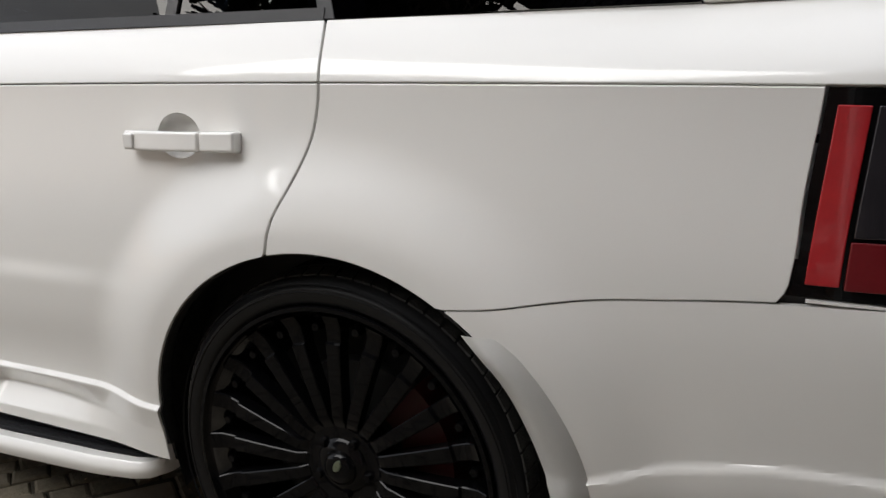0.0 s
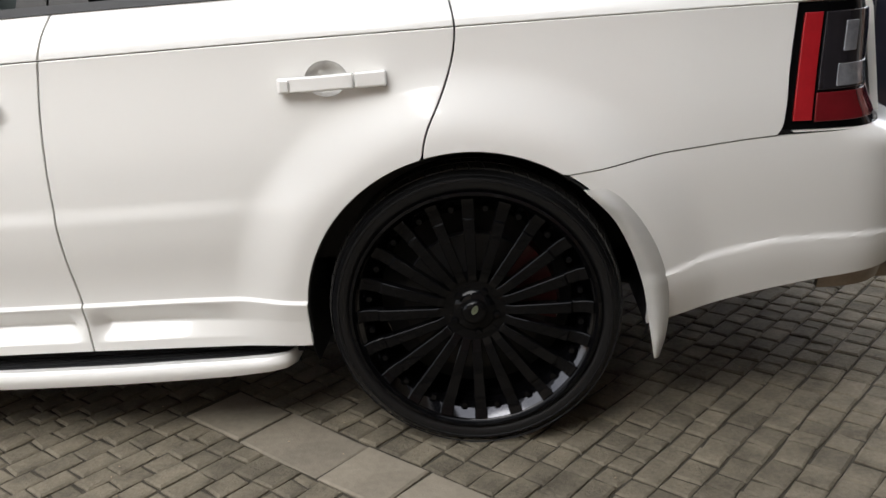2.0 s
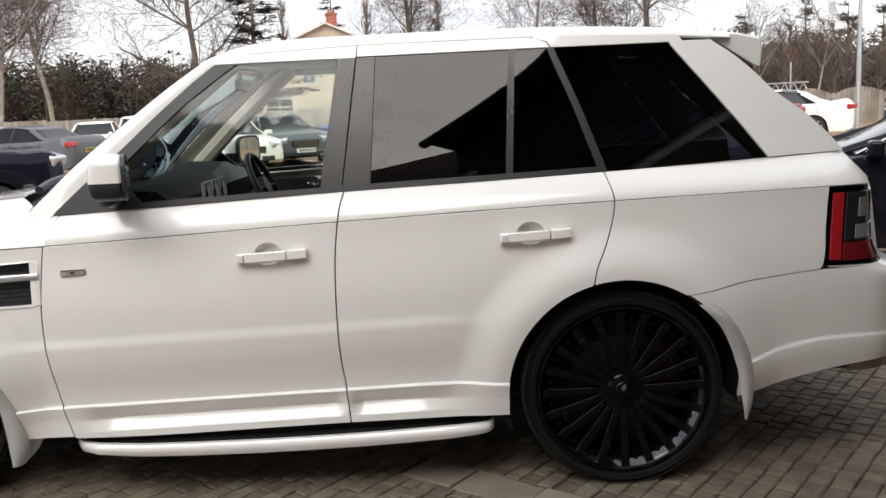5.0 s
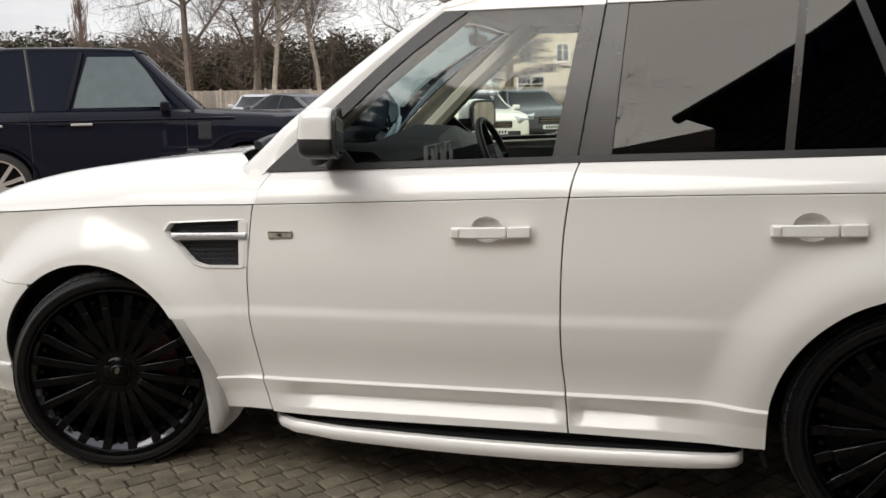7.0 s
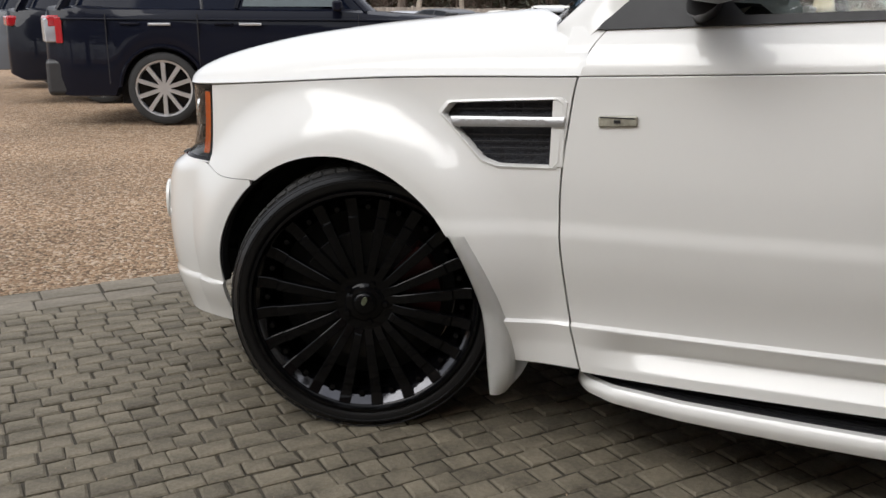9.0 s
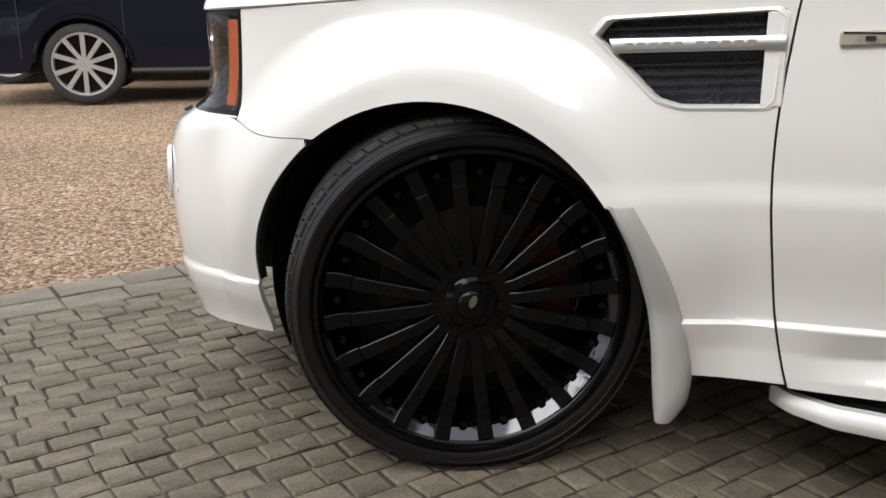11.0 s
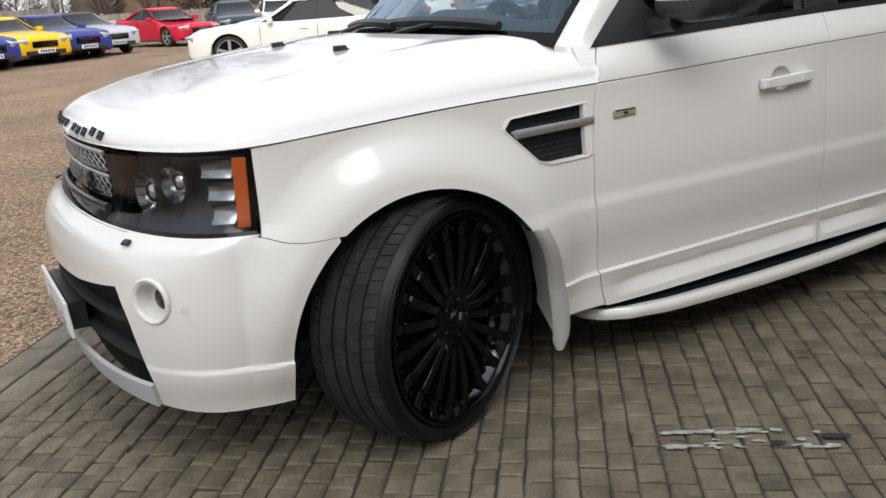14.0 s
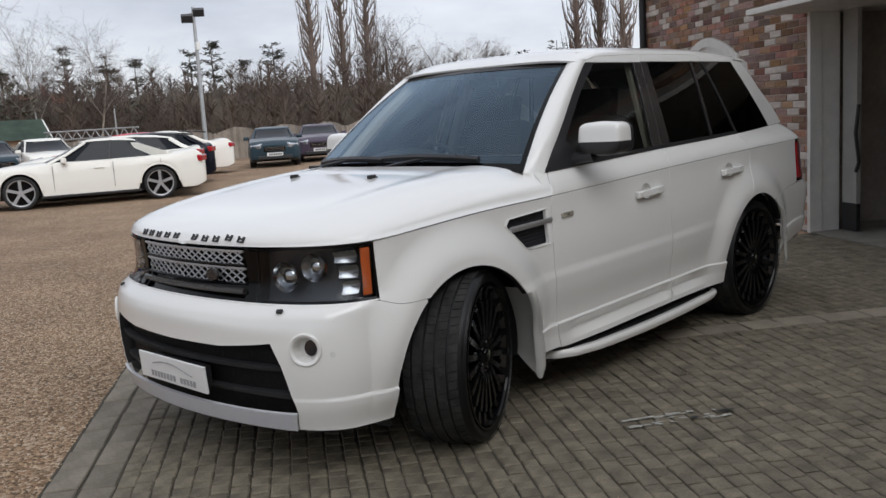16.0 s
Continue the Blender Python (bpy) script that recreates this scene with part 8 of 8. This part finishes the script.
def pine(x, y, h, seed):
    """Tall pine: a bare stem with flat, broken clumps of needles near the top."""
    rnd = random.Random(seed)
    st, nd = Sticks(), Sticks()
    st.stick(Vector((0, 0, 0)), Vector((0.1, 0.05, h * 0.6)), 0.16, 0.11, 6)
    st.stick(Vector((0.1, 0.05, h * 0.6)), Vector((0, 0, h)), 0.11, 0.02, 5)
    for k in range(20):
        t = 1.0 - 0.50 * rnd.random() ** 1.3
        a = rnd.uniform(0, 6.283)
        l = h * rnd.uniform(0.06, 0.17) * (0.45 + 1.6 * (1 - t))
        b = Vector((0.05, 0.02, h * t))
        e = b + Vector((math.cos(a), math.sin(a), 0.25)) * l
        st.stick(b, e, 0.045, 0.015)
        for _ in range(46):
            c = b.lerp(e, rnd.uniform(0.45, 1.1)) + Vector((rnd.gauss(0, 0.22), rnd.gauss(0, 0.22), rnd.gauss(0, 0.10)))
            a2 = rnd.uniform(0, 6.283)
            nd.leaf(c, Vector((math.cos(a2), math.sin(a2), rnd.uniform(-0.2, 0.5))).normalized(), Vector((-math.sin(a2), math.cos(a2), rnd.uniform(-0.7, 0.7))).normalized(), rnd.uniform(0.16, 0.32), rnd.uniform(0.04, 0.09))
    o = thing("pine_tree", Matrix.Translation((x, y, 0)), "tall dark pine with a thin broken crown", "tree", group="pines")
    part("trunk", st.mesh("trunk", BARK), None, o)
    part("foliage", nd.mesh("foliage", NEEDLE), None, o)


for k, (az, d, el) in enumerate(((20.9, 96, 4.3), (24.3, 92, 5.1), (26.6, 90, 4.7), (28.2, 96, 4.2), (31.4, 92, 4.6), (32.7, 88, 5.0), (34.6, 94, 3.9), (36.4, 90, 4.9))):
    pine(*at(-2.86, -3.47, az, d), 1.4 + d * math.tan(radians(el)), 40 + k)

# ---- pieces of the paving and the wall, laid last ----
lay(setts(), "sett", SETT, near)
rnd = random.Random(9)
rows_ = []
for c, w in ((-1.095, 0.145), (-1.245, 0.145)):
    a = -7.0 + rnd.uniform(0, 0.2)
    while a < 10:
        l = rnd.uniform(0.20, 0.30)
        rows_.append((a + l / 2, c, l, w))
        a += l
lay(rows_, "border_stone", KERB, all_of(KERB))
rows_ = []
c = 1.95
while c < 4.95:
    l = rnd.uniform(0.20, 0.34)
    rows_.append((0.62, c + l / 2, 0.195, l))
    c += l
lay(rows_, "slab", SLAB, all_of(SLAB))
rows_ = []
c = -1.0
while c < 4.9:
    l = rnd.uniform(0.19, 0.225)
    for k in range(7):
        rows_.append((3.92 + 0.145 * k, c + l / 2, 0.145, l))
    c += l
lay(rows_, "terracotta_slab", ORANGE, all_of(ORANGE))
rows_ = []
c = -1.0
while c < 4.9:
    l = rnd.uniform(0.2, 0.3)
    rows_.append((3.755, c + l / 2, 0.17, l))
    c += l
lay(rows_, "grey_slab", KERB, all_of(KERB))

# worn white paint on the setts
PAINT = material("worn_white_paint", (0.44, 0.43, 0.39), 0.8, vary=0.5, scale=40)
TAR = material("tar_stain", (0.02, 0.02, 0.02), 0.6, vary=0.3, scale=20)
rnd = random.Random(4)
bm = bmesh.new()
p0, p1 = Vector((0.46, -1.36, 0)), Vector((0.84, -1.63, 0))
nrm = Vector((-(p1 - p0).y, (p1 - p0).x, 0)).normalized()
for k in range(46):
    t, o = rnd.random(), rnd.choice((-0.055, -0.045, 0.035, 0.045, rnd.uniform(-0.06, 0.06)))
    c = p0.lerp(p1, t) + nrm * o
    l, w = rnd.uniform(0.012, 0.045), rnd.uniform(0.004, 0.012)
    ax = ((p1 - p0).normalized() + Vector((rnd.gauss(0, .12), rnd.gauss(0, .12), 0))).normalized()
    sd = Vector((-ax.y, ax.x, 0))
    ring = [bm.verts.new(c + ax * l * math.cos(a) * rnd.uniform(0.7, 1) + sd * w * math.sin(a) * rnd.uniform(0.6, 1.2) + Vector((0, 0, 0.0050 + 0.00008 * k))) for a in np.linspace(0, 6.283, 9)[:-1]]
    bm.faces.new(ring)
tagged(part("paint_mark", fix(bm), PAINT, None), "worn white paint streaks on the setts", "paint mark", kind="stuff")
for c, l, w in (((0.86, -1.64, 0), 0.055, 0.014), ((0.70, -1.57, 0), 0.03, 0.012)):
    bm = bmesh.new()
    ring = [bm.verts.new(Vector(c) + (p1 - p0).normalized() * l * math.cos(a) * rnd.uniform(0.7, 1) + nrm * w * math.sin(a) * rnd.uniform(0.6, 1.2) + Vector((0, 0, 0.0095))) for a in np.linspace(0, 6.283, 11)[:-1]]
    bm.faces.new(ring)
    tagged(part("tar_stain", fix(bm), TAR, None), "small black tar stain on the setts", "stain")

# loose gravel along the border
rnd = random.Random(6)
st = Sticks()
for _ in range(9000):
    a, c = rnd.uniform(-4.5, 4.0), -1.32 - abs(rnd.gauss(0, 0.9))
    r = rnd.uniform(0.004, 0.010)
    if _ % 10 == 0:     # grit carried onto the setts
        a, c, r = rnd.uniform(-4.5, 3.5), rnd.uniform(-1.0, 3.2), rnd.uniform(0.0015, 0.0035)
    p = plan(a, c, 0.004 if c > -1.3 else 0.0)
    k = len(st.v)
    for dx, dy, dz in ((1, 0, 0), (0, 1, 0), (-1, 0, 0), (0, -1, 0), (0, 0, 0.8)):
        st.v.append((p.x + dx * r * rnd.uniform(.7, 1.3), p.y + dy * r * rnd.uniform(.7, 1.3), p.z + dz * r * rnd.uniform(.7, 1.3) - 0.003))
    st.f += [(k, k + 1, k + 4), (k + 1, k + 2, k + 4), (k + 2, k + 3, k + 4), (k + 3, k, k + 4)]
STONE = material("loose_gravel", (0.36, 0.27, 0.18), 0.9, island=0.5)
tagged(new("gravel_stones", st.mesh("gravel_stones", STONE)), "loose tan gravel stones", "gravel", kind="stuff")

in_window = lambda x, z: WX0 - 0.03 < x < WX1 + 0.03 and WZ0 < z < WZ1 + 0.02 + 0.26 * math.sin(math.pi * min(1, max(0, (x - WX0) / (WX1 - WX0))))
brick_field(G1 + 0.02, CORNER, 0.0, EAVE, W - 0.012, in_window, lambda x, z: 1.0 < z < 2.9 and x < 5.4, 31)
brick_field(G0, G1 + 0.02, GH + 0.36, 2.72, W - 0.012, lambda x, z: False, lambda x, z: False, 33)
brick_field(END, G0, 0.0, 2.66, W - 0.012, lambda x, z: False, lambda x, z: False, 34)


# dark hung slates assumed on the unseen upper storey, darkening window reflections, course by course
ASSUMED_SLATE = material("assumed_slate", (0.026, 0.027, 0.034), 0.8, vary=0.35, scale=5, bump=0.5, bump_scale=60, island=0.3)
for k in range(14):
    bm = bmesh.new()
    z = 2.72 + 0.12 * k
    x = END - (0.09 if k % 2 else 0.0)
    while x < G1:
        a, b = max(x, END), min(x + 0.176, G1)
        if b - a > 0.03:
            box(bm, ((a + b) / 2, W + 0.012, z + 0.075), (b - a - 0.006, 0.016, 0.16), pose(0, 0, 0, 7, 0, 0))
        x += 0.18
    o = part("slate_course", bm, ASSUMED_SLATE, house, smooth=False)
    o["kind"] = "stuff"
